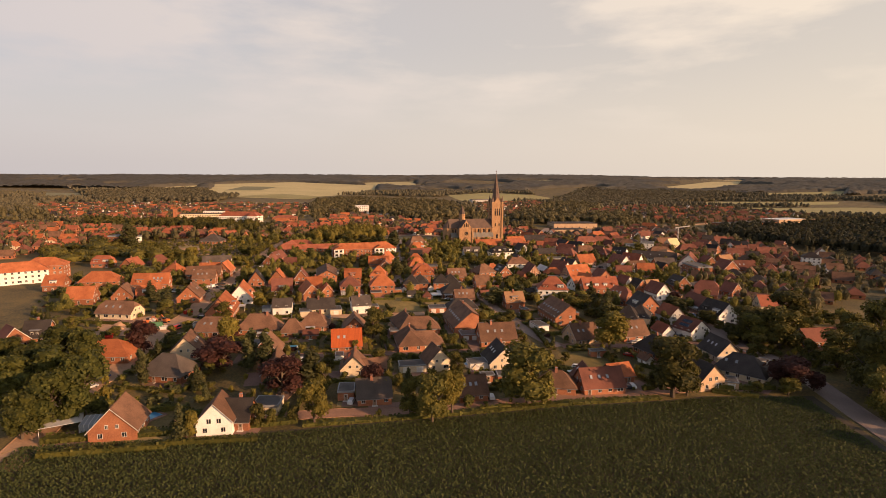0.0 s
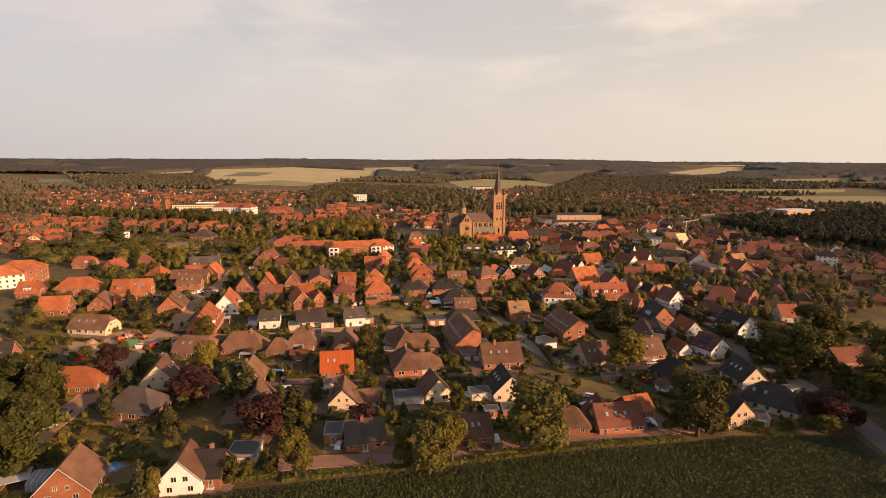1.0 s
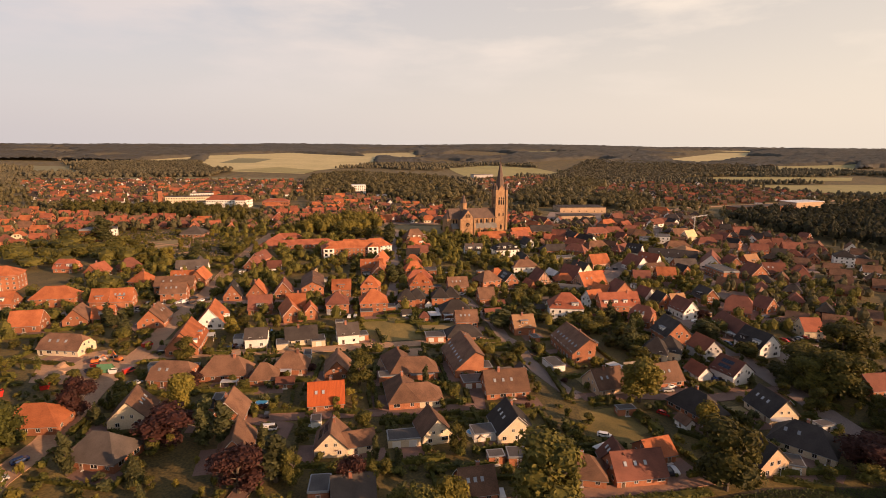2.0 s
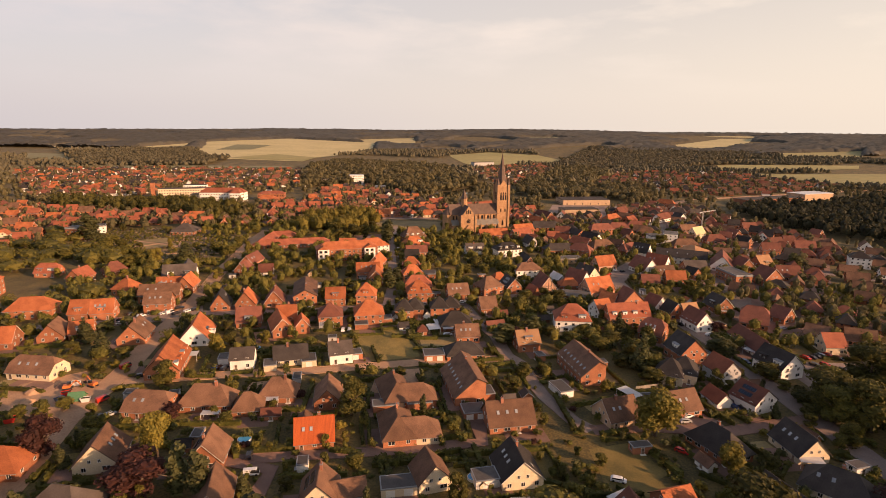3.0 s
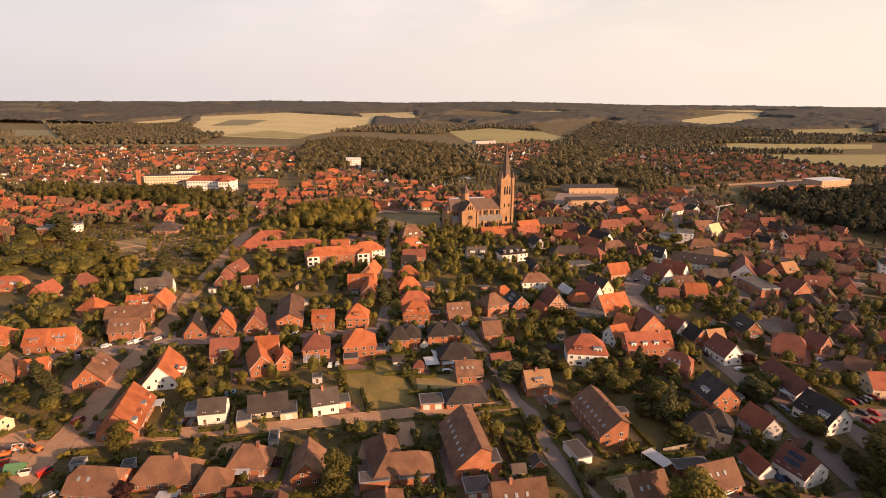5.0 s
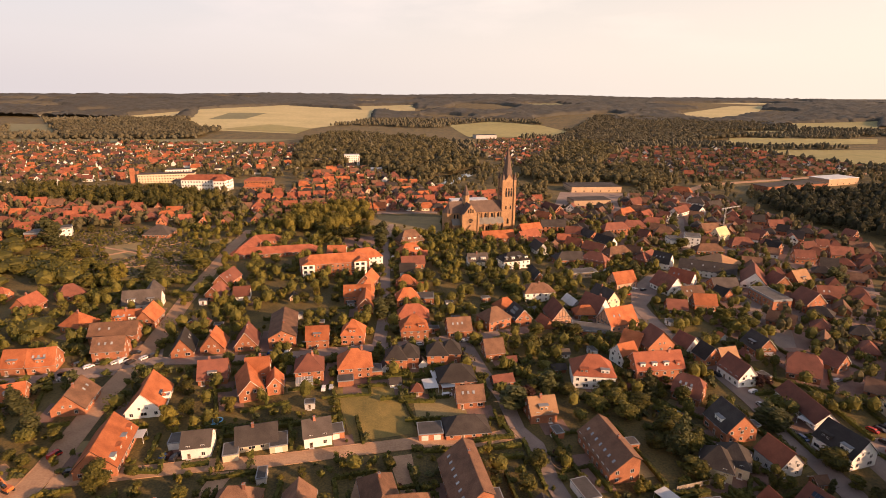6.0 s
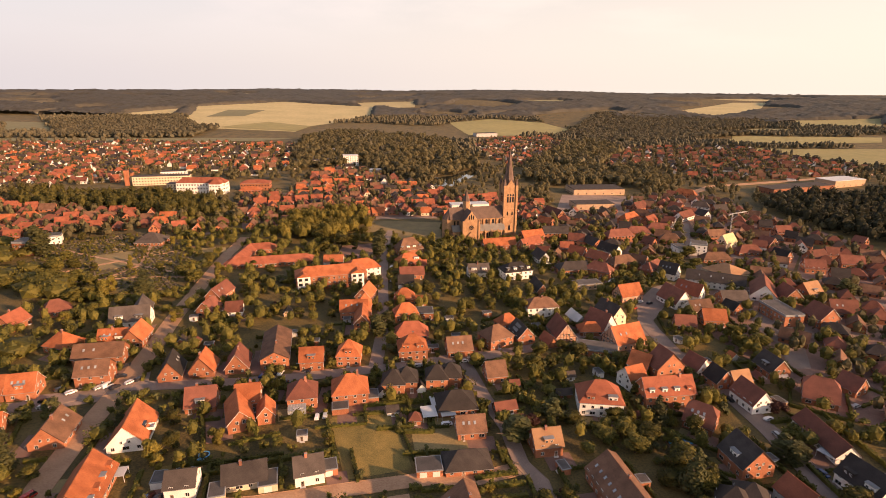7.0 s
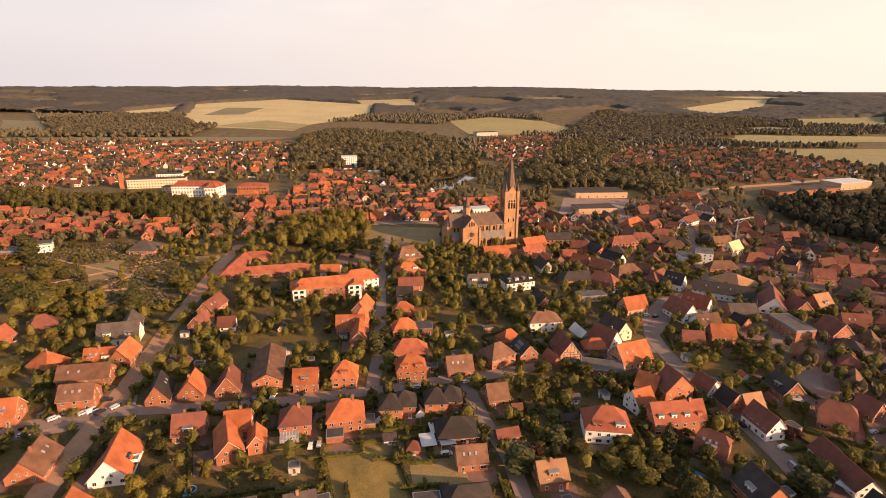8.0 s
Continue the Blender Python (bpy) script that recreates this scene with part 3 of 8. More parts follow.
# ---- trees ----
def leaf_cloud(rng, centres, radii, count, size, up=0.25):
    """Many folded leaf clumps over a cluster of lobes: vertices and faces."""
    verts, faces = [], []
    weights = [r[0] * r[2] for r in radii]
    for _ in range(count):
        i = rng.choices(range(len(centres)), weights)[0]
        c, r = centres[i], radii[i]
        d = Vector((rng.gauss(0, 1), rng.gauss(0, 1), rng.gauss(up, 1))).normalized()
        k = rng.uniform(0.72, 1.05)
        p = Vector((c[0] + d.x * r[0] * k, c[1] + d.y * r[1] * k, c[2] + d.z * r[2] * k))
        n = (d + Vector((rng.gauss(0, 0.5), rng.gauss(0, 0.5), rng.gauss(0.2, 0.5)))).normalized()
        a = n.orthogonal().normalized()
        a.rotate(Matrix.Rotation(rng.uniform(0, 6.28), 3, n))
        b = n.cross(a)
        s = size * rng.uniform(0.6, 1.3)
        q = len(verts)
        verts += [tuple(p + a * s), tuple(p + b * s * 0.7 + n * s * 0.25), tuple(p - a * s), tuple(p - b * s * 0.7 + n * s * 0.15)]
        faces += [(q, q + 1, q + 2), (q, q + 2, q + 3)]
    return verts, faces


def core(rng, centres, radii, verts, faces, k=0.84, ring=5):
    """A rough dark inner body of each lobe, open below, so that gaps show leaves behind."""
    for c, r in zip(centres, radii):
        q = len(verts)
        verts.append((c[0], c[1], c[2] + r[2] * k))
        for h in (0.45, -0.5):
            for j in range(ring):
                a = 6.283 * (j + (h < 0) * 0.5) / ring
                m = math.sqrt(1 - h * h) * k * rng.uniform(0.8, 1.1)
                verts.append((c[0] + math.cos(a) * r[0] * m, c[1] + math.sin(a) * r[1] * m, c[2] + h * r[2] * k))
        for j in range(ring):
            n = (j + 1) % ring
            faces += [(q, q + 1 + j, q + 1 + n), (q + 1 + j, q + 1 + ring + j, q + 1 + n), (q + 1 + n, q + 1 + ring + j, q + 1 + ring + n)]


def trunk_bm(h, r, limbs, rng):
    bm = bmesh.new()

    def rod(p, q, r1, r2):
        d = (q - p).normalized()
        a = d.orthogonal().normalized()
        b = d.cross(a)
        rings = [[bm.verts.new(o + (a * math.cos(t) + b * math.sin(t)) * s) for t in [6.283 * k / 7 for k in range(7)]] for o, s in ((p, r1), ((p + q) / 2 + a * r1 * 0.3, (r1 + r2) / 2), (q, r2))]
        for u, v in zip(rings, rings[1:]):
            for k in range(7):
                bm.faces.new((u[k], u[(k + 1) % 7], v[(k + 1) % 7], v[k]))
    rod(Vector((0, 0, -0.4)), Vector((0, 0, h * 0.75)), r, r * 0.35)
    for k in range(limbs):
        a = 6.283 * k / limbs + rng.uniform(-0.4, 0.4)
        z = h * rng.uniform(0.28, 0.5)
        rod(Vector((0, 0, z)), Vector((math.cos(a) * h * 0.22, math.sin(a) * h * 0.22, z + h * 0.24)), r * 0.5, r * 0.15)
    return bm


def tree_kind(kind, seed, count, size, mat, name, label):
    """Prototype trees, ten metres high, kept under the ground far away from the view."""
    rng = random.Random(seed)
    centres, radii = [], []
    if kind == "broad":
        for k in range(14):
            a, h = rng.uniform(0, 6.28), rng.uniform(1.9, 8.3)
            m = 2.3 * (1 - abs(h - 4.6) / 6.5)
            s = rng.uniform(1.35, 2.0)
            centres.append((math.cos(a) * m * rng.uniform(0.6, 1.2), math.sin(a) * m * rng.uniform(0.6, 1.2), h))
            radii.append((s, s, s * 0.85))
    elif kind == "column":
        for k in range(9):
            h = 1.3 + k * 0.95
            s = 1.35 * (1 - abs(k - 3) / 9.5)
            centres.append((rng.uniform(-0.35, 0.35), rng.uniform(-0.35, 0.35), h))
            radii.append((s, s, 1.1))
    elif kind == "cone":
        for k in range(9):
            h = 1.2 + k * 1.0
            s = 2.5 * (1 - k / 9.6)
            for j in range(2 if k < 6 else 1):
                a = rng.uniform(0, 6.28)
                centres.append((math.cos(a) * s * 0.3, math.sin(a) * s * 0.3, h))
                radii.append((s, s, 0.75))
    else:
        for k in range(6 if kind == "shrub" else 4):
            a = rng.uniform(0, 6.28)
            centres.append((math.cos(a) * 2.0, math.sin(a) * 2.0, rng.uniform(2.5, 6.5)))
            s = rng.uniform(2.2, 3.2)
            radii.append((s, s, 3.0))
    verts, faces = leaf_cloud(rng, centres, radii, count, size)
    core(rng, centres, radii, verts, faces, 0.84, 4 if kind == "bush" else 5)
    if kind in ("shrub", "bush"):
        return tagged(part(name, raw(name, verts, faces, mat)), label, "shrub", "garden shrubs")
    thing = new(name)
    part("trunk", trunk_bm(10, 0.3, 5 if kind == "broad" else 3, rng), M_BARK, thing)
    part("crown", raw("crown", verts, faces, mat), None, thing)
    return tagged(thing, label, "tree", "garden trees")


PROTO = {
    "a": tree_kind("broad", 1, 860, 0.45, M_LEAF, "tree", "broad-crowned leafy green garden tree"),
    "b": tree_kind("broad", 2, 860, 0.45, M_LEAF, "tree", "round leafy green tree between the houses"),
    "c": tree_kind("broad", 3, 860, 0.45, M_LEAF2, "tree", "sunlit yellow-green leafy tree"),
    "d": tree_kind("column", 4, 700, 0.34, M_NEEDLE, "tree", "slim upright dark green columnar tree"),
    "e": tree_kind("cone", 5, 900, 0.36, M_NEEDLE, "tree", "dark green conical spruce"),
    "p": tree_kind("broad", 6, 860, 0.45, M_PURPLE, "tree", "dark purple-leaved copper beech"),
    "s": tree_kind("shrub", 7, 200, 0.95, M_HEDGE, "shrub", "rounded green garden shrub"),
    "y": tree_kind("shrub", 8, 200, 0.95, M_LEAF2, "shrub", "yellowish ornamental garden shrub"),
    "q": tree_kind("shrub", 9, 200, 0.95, M_PURPLE, "shrub", "dark red-leaved garden shrub"),
}
FINE = {k: tree_kind("broad", seed, 2100, 0.28, m, "tree", label) for k, seed, m, label in (
    ("a", 31, M_LEAF, "large old leafy broad-crowned tree"), ("b", 32, M_LEAF, "large leafy garden tree with dense crown"),
    ("g", 35, M_DARK_LEAF, "large deep green leafy tree at the field edge"),
    ("c", 33, M_LEAF2, "large sunlit yellow-green leafy tree"), ("p", 34, M_PURPLE, "large dark purple-leaved copper beech"))}
LOW = [tree_kind("bush", k, 64, 1.1, m, "shrub", "low garden shrub in a border") for k, m in ((11, M_HEDGE), (12, M_LEAF), (13, M_LEAF2), (14, M_HEDGE), (15, M_LEAF), (16, M_HEDGE), (17, M_NEEDLE))]
for ob in LOW:
    scene.collection.objects.unlink(ob)
USED = set()
TREES = []


def tree(kind, x, y, h, wide=None):
    """A tree or shrub of that kind, height and crown width at a place."""
    rng = random.Random(int(x * 13 + y * 7))
    native = {"d": 3.3, "e": 6.2, "s": 10.4, "y": 10.4, "q": 10.4}.get(kind, 9.2)
    top = {"s": 9.0, "y": 9.0, "q": 9.0}.get(kind, 10.0)
    s = h / top
    k = (wide / native) if wide else s
    m = pose(x, y, ground_z(x, y), 0, 0, rng.uniform(0, 360)) @ Matrix.Diagonal((k, k, s, 1))
    TREES.append((x, y, (wide or h * 0.7) / 2))
    first = FINE[kind] if kind in FINE and h > 8.5 and y < 265 else PROTO[kind]
    if first in USED:
        return copy_thing(first, m)
    USED.add(first)
    first.matrix_basis = m
    return first


def joined(name, spots, label, category):
    """Many copies of things too far off to be told apart, as one mesh: rows of (thing, pose)."""
    pieces = {}
    verts, faces, index, mats = [], [], [], []
    for thing, m in spots:
        if thing not in pieces:
            pieces[thing] = []
            for ob in (thing, *thing.children):
                co = np.array([v.co for v in ob.data.vertices])
                if ob is not thing:
                    w = np.array(ob.matrix_basis)
                    co = co @ w[:3, :3].T + w[:3, 3]
                for mat in ob.data.materials:
                    if mat not in mats:
                        mats.append(mat)
                slots = [mats.index(mat) for mat in ob.data.materials]
                pieces[thing].append((ob.name.startswith("glazing"), co, [tuple(f.vertices) for f in ob.data.polygons], [slots[f.material_index] for f in ob.data.polygons]))
        w = np.array(m)
        for small, co, polys, slots in pieces[thing]:
            if small and m.translation.y > 850:
                continue
            q = len(verts)
            verts += (co @ w[:3, :3].T + w[:3, 3]).tolist()
            faces += [[i + q for i in f] for f in polys]
            index += slots
    mesh = raw(name, verts, faces, mats[0])
    for mat in mats[1:]:
        mesh.materials.append(mat)
    mesh.polygons.foreach_set("material_index", index)
    return tagged(part(name, mesh), label, category, kind="stuff")


def clump_wood(name, spots, seed, label, mat=None, leaves=26, size=1.5):
    """A wood of uncountable trees as one mass of crowns: rows of (x, y, height, width)."""
    rng = random.Random(seed)
    verts, faces = [], []
    for x, y, h, w in spots:
        z = ground_z(x, y)
        r = w / 2
        centres = [(x + rng.uniform(-0.3, 0.3) * w, y + rng.uniform(-0.3, 0.3) * w, z + h * rng.uniform(0.45, 0.8)) for _ in range(2)] + [(x, y, z + h * 0.5)]
        radii = [(r * 0.6, r * 0.6, h * 0.24)] * 2 + [(r * 0.85, r * 0.85, h * 0.45)]
        v, f = leaf_cloud(rng, centres, radii, leaves, size * (w / 9) ** 0.5)
        core(rng, centres[2:], radii[2:], v, f, 0.9)
        q = len(verts)
        verts += v
        faces += [tuple(i + q for i in g) for g in f]
    return tagged(part(name, raw(name, verts, faces, mat or M_WOOD), None), label, "wood", kind="stuff")


def scattered(outline, gap, seed, low=9.0, high=15.0, holes=()):
    rng = random.Random(seed)
    xs, ys = [p[0] for p in outline], [p[1] for p in outline]
    out = []
    x = min(xs)
    while x < max(xs):
        y = min(ys)
        while y < max(ys):
            px, py = x + rng.uniform(-0.45, 0.45) * gap, y + rng.uniform(-0.45, 0.45) * gap
            if noise.noise((px / 55, py / 55, seed)) < -0.42:
                y += gap
                continue
            if inside(px, py, outline) and not within_any(px, py, holes):
                h = rng.uniform(low, high)
                out.append((px, py, h, gap * rng.uniform(1.0, 1.45)))
            y += gap
        x += gap
    return out


# ---- streets and fields ----
road("road", [(-105, 120), (-117, 170), (-117, 191), (-125, 226), (-127, 263), (-133, 300), (-138, 345), (-142, 372), (-148, 405), (-156, 465), (-163, 520), (-166, 570)], 9, M_TRACK, label="sandy residential street under repair")
road("road", [(-200, 308), (-168, 317), (-133, 334), (-90, 339), (-67, 344), (-34, 353), (-19, 357), (4, 366), (20, 369), (60, 385), (85, 400), (104, 407), (119, 402)], 7.5, M_ROAD, lift=0.1, label="worn paved village street between brick houses")
road("road", [(-30, 356), (-31, 393), (-35, 435), (-41, 491), (-47, 554), (-46, 604)], 6.5, M_ROAD, lift=0.11, label="narrow tree-lined village street")
road("road", [(12, 366), (14, 357), (20, 332), (27, 311), (30, 290), (35.5, 281), (37, 265), (40, 252), (47, 235), (52, 229)], 6, M_ROAD, lift=0.12, label="paved lane between gardens")
road("road", [(-122, 256), (-107, 259), (-79, 265), (-58, 268), (-30, 275), (-4, 281), (14, 282), (30, 288)], 6.5, M_TRACK, lift=0.13, label="unpaved sandy residential street")
road("road", [(219, 521), (172, 485), (141, 451), (120, 420), (119, 408), (120, 383), (127, 356), (130, 333), (132, 314), (133, 285), (134, 259), (136, 230), (138, 196), (133, 165), (128, 120)], 9, M_ROAD, lift=0.14, label="asphalt street leading into the village")
road("road", [(190, 500), (205, 550), (222, 600), (245, 660)], 7, M_ROAD, lift=0.1, label="asphalt street leading out of the village")
road("road", [(52, 229), (71, 232), (98, 230), (134, 240)], 6, M_PAVE, lift=0.15, label="red paved lane between houses")
road("road", [(13, 236), (14, 220), (-16, 214), (-64, 207)], 5, M_PAVE, lift=0.16, label="red paved cul-de-sac")
road("road", [(-64, 207), (-49, 203), (-50, 181), (-52, 165)], 5, M_PAVE, lift=0.17, label="red paved driveway lane")
road("road", [(-53, 152.5), (-31, 157), (-11, 159), (8, 163.5), (22, 168), (36, 171), (51, 174), (66, 178.5), (79, 181.5), (95, 185)], 6, M_REDPATH, lift=0.1, label="red gravel path along the crop field")
road("field_margin", [(-122, 96), (-114, 118), (-108, 130.5), (-99, 134.2), (-74, 138.6), (-52, 144.2)], 3.4, M_DRY, lift=0.06, label="dry sandy grass margin along the crop field", category="field margin")
patch("field", [(-110, 128), (-106, 134), (-74, 139), (-40, 146), (-24, 150), (3, 156.5), (41, 166.5), (74, 172.5), (90, 177), (128, 179), (122, 120), (110, 40), (-110, 30)], M_SOIL, 0.04, 12, "dark crop field soil", "field")
patch("meadow", [(-43, 314), (-20, 321), (-8.5, 286), (-31, 279.5)], M_LAWN, 0.06, 6, "open mown meadow between houses", "meadow")
patch("cemetery_ground", [(-330, 548), (-236, 578), (-187, 516), (-165, 437), (-223, 424), (-270, 466)], M_GRASS, 0.05, 12, "grassy cemetery ground", "ground")
road("road", [(236, 555), (247, 533), (260, 506), (263, 475), (279, 453), (310, 430)], 7, M_ROAD, lift=0.12, label="village street between brick houses")
patch("paved_yard", [(192, 441), (209, 415), (245, 412), (235, 399), (199, 400), (190, 381), (182, 365), (171, 365), (182, 392), (180, 414)], M_ROAD, 0.08, 10, "wide paved yard between brick buildings", "yard")
bm = bmesh.new()
for r, z1, z2, k in ((3.0, -0.3, 0.28, 0), (2.7, 0.2, 0.3, 1)):
    low, high = [[bm.verts.new((r * math.cos(6.283 * j / 18), r * 1.6 * math.sin(6.283 * j / 18), z)) for j in range(18)] for z in (z1, z2)]
    bm.faces.new(high).material_index = k
    for j in range(18):
        bm.faces.new((low[j], low[(j + 1) % 18], high[(j + 1) % 18], high[j])).material_index = k
island = tagged(part("traffic_island", bm, [M_TRACK, M_SOIL]), "kerbed planted island in a lane", "traffic island", kind="structure")
island.matrix_world = pose(42.0, 272.0, ground_z(42, 272) + 0.1, 0, 0, 12)
patch("paved_yard", [(191, 355), (194, 343), (183, 329), (179, 338)], M_PAVE, 0.08, 8, "red paved yard beside houses", "yard")
patch("village_square", [(123, 445), (144, 474), (162, 485), (144, 455), (125, 422), (117, 398), (110, 398)], M_ROAD, 0.11, 8, "widened street square in the village centre", "square")
for outline, mat, lab in (
        ([(-170, 310), (-134, 324), (-127, 337), (-131, 347), (-146, 331), (-170, 325)], M_ROAD, "wide asphalt forecourt where cars park"),
        ([(-68, 343.5), (-50, 349), (-51, 353), (-67, 351)], M_PAVE, "paved forecourt before a brick house"),
        ([(-50.5, 318), (-45.5, 319), (-47.5, 346), (-51.5, 345)], M_PAVE, "paved driveway between two brick houses"),
        ([(-70, 318), (-65.5, 319), (-66.5, 341), (-70.5, 340)], M_PAVE, "paved driveway beside a brick house"),
        ([(-101, 346), (-98, 346.5), (-99.5, 362), (-102.5, 361)], M_PAVE, "narrow paved driveway between gables"),
        ([(-88.5, 348), (-85.5, 348.5), (-86.5, 364), (-89.5, 363)], M_PAVE, "narrow paved driveway between gables"),
        ([(17.5, 372), (22, 373.5), (20.5, 390), (16, 389)], M_PAVE, "paved driveway between hipped houses"),
        ([(-3, 348), (1, 349), (3, 361), (-4, 359)], M_PAVE, "paved court before twin houses"),
        ([(-17, 272), (-9, 274), (-5, 252), (-10, 251)], M_TRACK, "sandy drive beside a long house"),
        ([(-26, 264), (-20, 265), (-22, 246), (-27, 245)], M_TRACK, "pale sandy drive beside a bungalow"),
        ([(-73, 262), (-66, 263), (-68, 250), (-74, 249)], M_TRACK, "pale sandy drive beside a bungalow")):
    patch("driveway", outline, mat, 0.065, 6, lab)
patch("parking_lot", [(-81, 551), (-50, 566), (-50, 520), (-80, 524)], M_PAVE, 0.08, 10, "red paved car park under trees", "car park")
patch("paved_ground", [(165, 330), (150, 400), (165, 465), (215, 480), (236, 469), (300, 560), (357, 554), (260, 410), (236, 330), (190, 300)], M_PAVE, 0.03, 16, "red paved courts between the houses of the centre", "paving")
patch("paved_ground", [(-177, 592), (-225, 724), (-177, 776), (-134, 836), (-52, 728), (-2, 798), (-2, 665), (-75, 645)], M_PAVE, 0.03, 20, "paved courts of the old centre", "paving")
patch("paved_ground", [(78, 570), (99, 734), (122, 690), (160, 690), (282, 811), (333, 814), (345, 636), (300, 562), (236, 475), (215, 541), (141, 542), (112, 470), (80, 500)], M_PAVE, 0.025, 20, "paved courts between the houses east of the church", "paving")



# ---- houses along the streets ----
house(-309.2, 516.0, 3, 14.3, 12.7, 9.5, 10.8, "flat", "D", "k")
house(-309.7, 544.3, 28, 10.9, 10.6, 6.3, 7.4, "flat", "G", "w")
house(-233.3, 547.8, 4, 20.4, 18.0, 3.2, 9.2, "hip", "G", "k")
house(-215.0, 407.7, 44, 14.3, 10.6, 3.2, 8.6, "hip", "N", "k")
house(-166.6, 397.0, 15, 19.4, 11.7, 4.2, 10.3, "gable", "G", "w", "dormer")
house(-166.5, 407.0, -69, 18.5, 9.5, 4.2, 9.8, "gable", "G", "w")
house(-160.9, 371.6, 10, 13.3, 9.5, 4.2, 9.2, "gable", "O", "k", "chim,skyl,dormer")
house(-152.1, 375.5, -83, 14.2, 9.5, 4.2, 9.8, "gable", "O", "k")
house(-182.8, 366.2, -16, 12.4, 11.7, 4.2, 9.8, "hip", "O", "k", "chim")
house(-131.3, 412.0, 85, 11.4, 9.5, 4.2, 9.2, "gable", "N", "k")
house(-134.3, 435.8, 83, 17.7, 9.5, 4.2, 9.2, "gable", "N", "k", "skyl")
house(-123.3, 500.4, 15, 61.0, 11.7, 3.4, 6.9, "hip", "R", "k")
house(-147.7, 513.0, 90, 44.6, 11.7, 3.4, 6.9, "hip", "R", "k")
house(-141.2, 531.9, 16, 24.5, 11.7, 3.4, 6.9, "hip", "R", "k")
house(-72.2, 463.3, 16, 44.9, 14.8, 9.5, 13.8, "hip", "O", "k", "balcony")
house(-55.1, 479.9, 25, 23.7, 14.8, 8.4, 13.2, "hip", "O", "w")
house(-78.4, 504.6, 5, 13.5, 12.7, 4.2, 7.5, "gable", "O", "w")
house(-49.1, 413.7, 7, 15.3, 9.5, 5.2, 10.3, "gable", "O", "k", "skyl")
house(-42.6, 402.0, -84, 18.1, 8.5, 5.2, 9.9, "gable", "O", "k")
house(-45.0, 419.4, -96, 10.3, 9.5, 5.2, 10.3, "gable", "O", "k")
house(-45.8, 438.0, -98, 14.3, 9.5, 5.2, 10.3, "gable", "O", "k")
house(-117.2, 413.5, 12, 9.0, 8.5, 3.2, 7.5, "gable", "N", "w")
house(-79.0, 365.5, -77, 29.9, 12.7, 5.8, 9.2, "gable", "B", "k", "chim")
house(-119.9, 344.6, -74, 13.3, 9.5, 3.2, 9.8, "gable", "D", "k", "skyl")
house(-107.1, 348.2, -81, 11.0, 10.6, 3.2, 9.8, "gable", "O", "k", "chim")
house(-93.0, 352.8, -78, 13.4, 10.1, 3.2, 9.8, "gable", "N", "k", "chim")
house(-59.5, 355.5, 8, 10.6, 9.5, 5.2, 10.1, "gable", "O", "k", "dormer")
house(-43.0, 361.1, 3, 11.0, 10.6, 5.8, 11.5, "hip", "O", "k", "dormer")
house(-15.0, 389.0, 4, 17.2, 10.6, 3.7, 9.2, "hip", "R", "k")
house(-13.4, 369.0, 9, 13.8, 11.7, 5.8, 11.5, "hip", "O", "k", "dormer,chim")
house(-19.6, 412.5, 14, 13.2, 9.5, 4.7, 9.8, "hip", "O", "k")
house(-9.7, 416.8, 4, 11.0, 9.5, 3.2, 3.8, "flat", "D", "k")
house(-21.9, 435.8, 4, 12.1, 9.5, 4.7, 9.8, "hip", "O", "k")
house(-13.1, 435.4, 4, 9.0, 7.4, 3.2, 5.2, "gable", "O", "k")
house(-22.7, 461.1, 4, 10.0, 9.5, 4.7, 9.2, "gable", "D", "w")
house(-20.2, 481.6, 9, 16.3, 8.5, 3.7, 8.0, "gable", "N", "k")
house(-23.8, 505.9, 24, 17.5, 10.6, 5.2, 10.3, "hip", "O", "k", "dormer")
house(-15.4, 503.9, 5, 9.0, 6.4, 3.2, 5.8, "gable", "R", "k")
house(-26.0, 538.2, 26, 20.1, 12.7, 5.2, 12.6, "hip", "B", "k", "dormer")
house(25.9, 487.4, 9, 14.5, 9.5, 5.2, 9.8, "gable", "G", "w", "chim,dormer")
house(52.2, 489.2, 19, 20.7, 12.7, 6.3, 10.9, "hip", "D", "w", "dormer")
house(47.1, 557.6, 15, 27.6, 9.5, 4.2, 9.2, "gable", "O", "k")
house(73.1, 558.8, 40, 22.4, 9.5, 4.7, 10.3, "gable", "R", "k")
house(76.9, 526.3, -77, 16.3, 9.5, 4.2, 9.2, "gable", "D", "w")
house(97.2, 502.2, 9, 26.3, 11.7, 4.2, 8.6, "hip", "D", "k")
house(59.2, 425.8, 9, 18.8, 11.7, 6.3, 10.3, "hip", "B", "w", "chim")
house(64.3, 462.7, -81, 17.5, 7.4, 3.2, 7.5, "gable", "D", "k")
house(65.6, 395.7, -81, 15.8, 10.6, 3.2, 10.3, "gable", "N", "t")
house(56.9, 385.0, -68, 9.0, 5.3, 2.6, 5.8, "gable", "R", "k")
house(43.1, 389.6, -72, 13.0, 9.5, 4.7, 9.8, "gable", "D", "k", "solar")
house(29.0, 384.2, 32, 14.6, 11.7, 5.8, 10.9, "hip", "B", "k")
house(9.5, 372.9, 11, 12.2, 10.6, 4.2, 9.2, "gable", "B", "k", "skyl")
house(37.2, 405.9, 28, 11.1, 8.5, 3.7, 8.0, "hip", "O", "k")
house(78.3, 415.2, -74, 12.6, 6.4, 2.6, 5.8, "gable", "S", "g")
house(88.9, 404.7, -52, 13.6, 11.7, 4.2, 11.5, "gable", "N", "w", "chim")
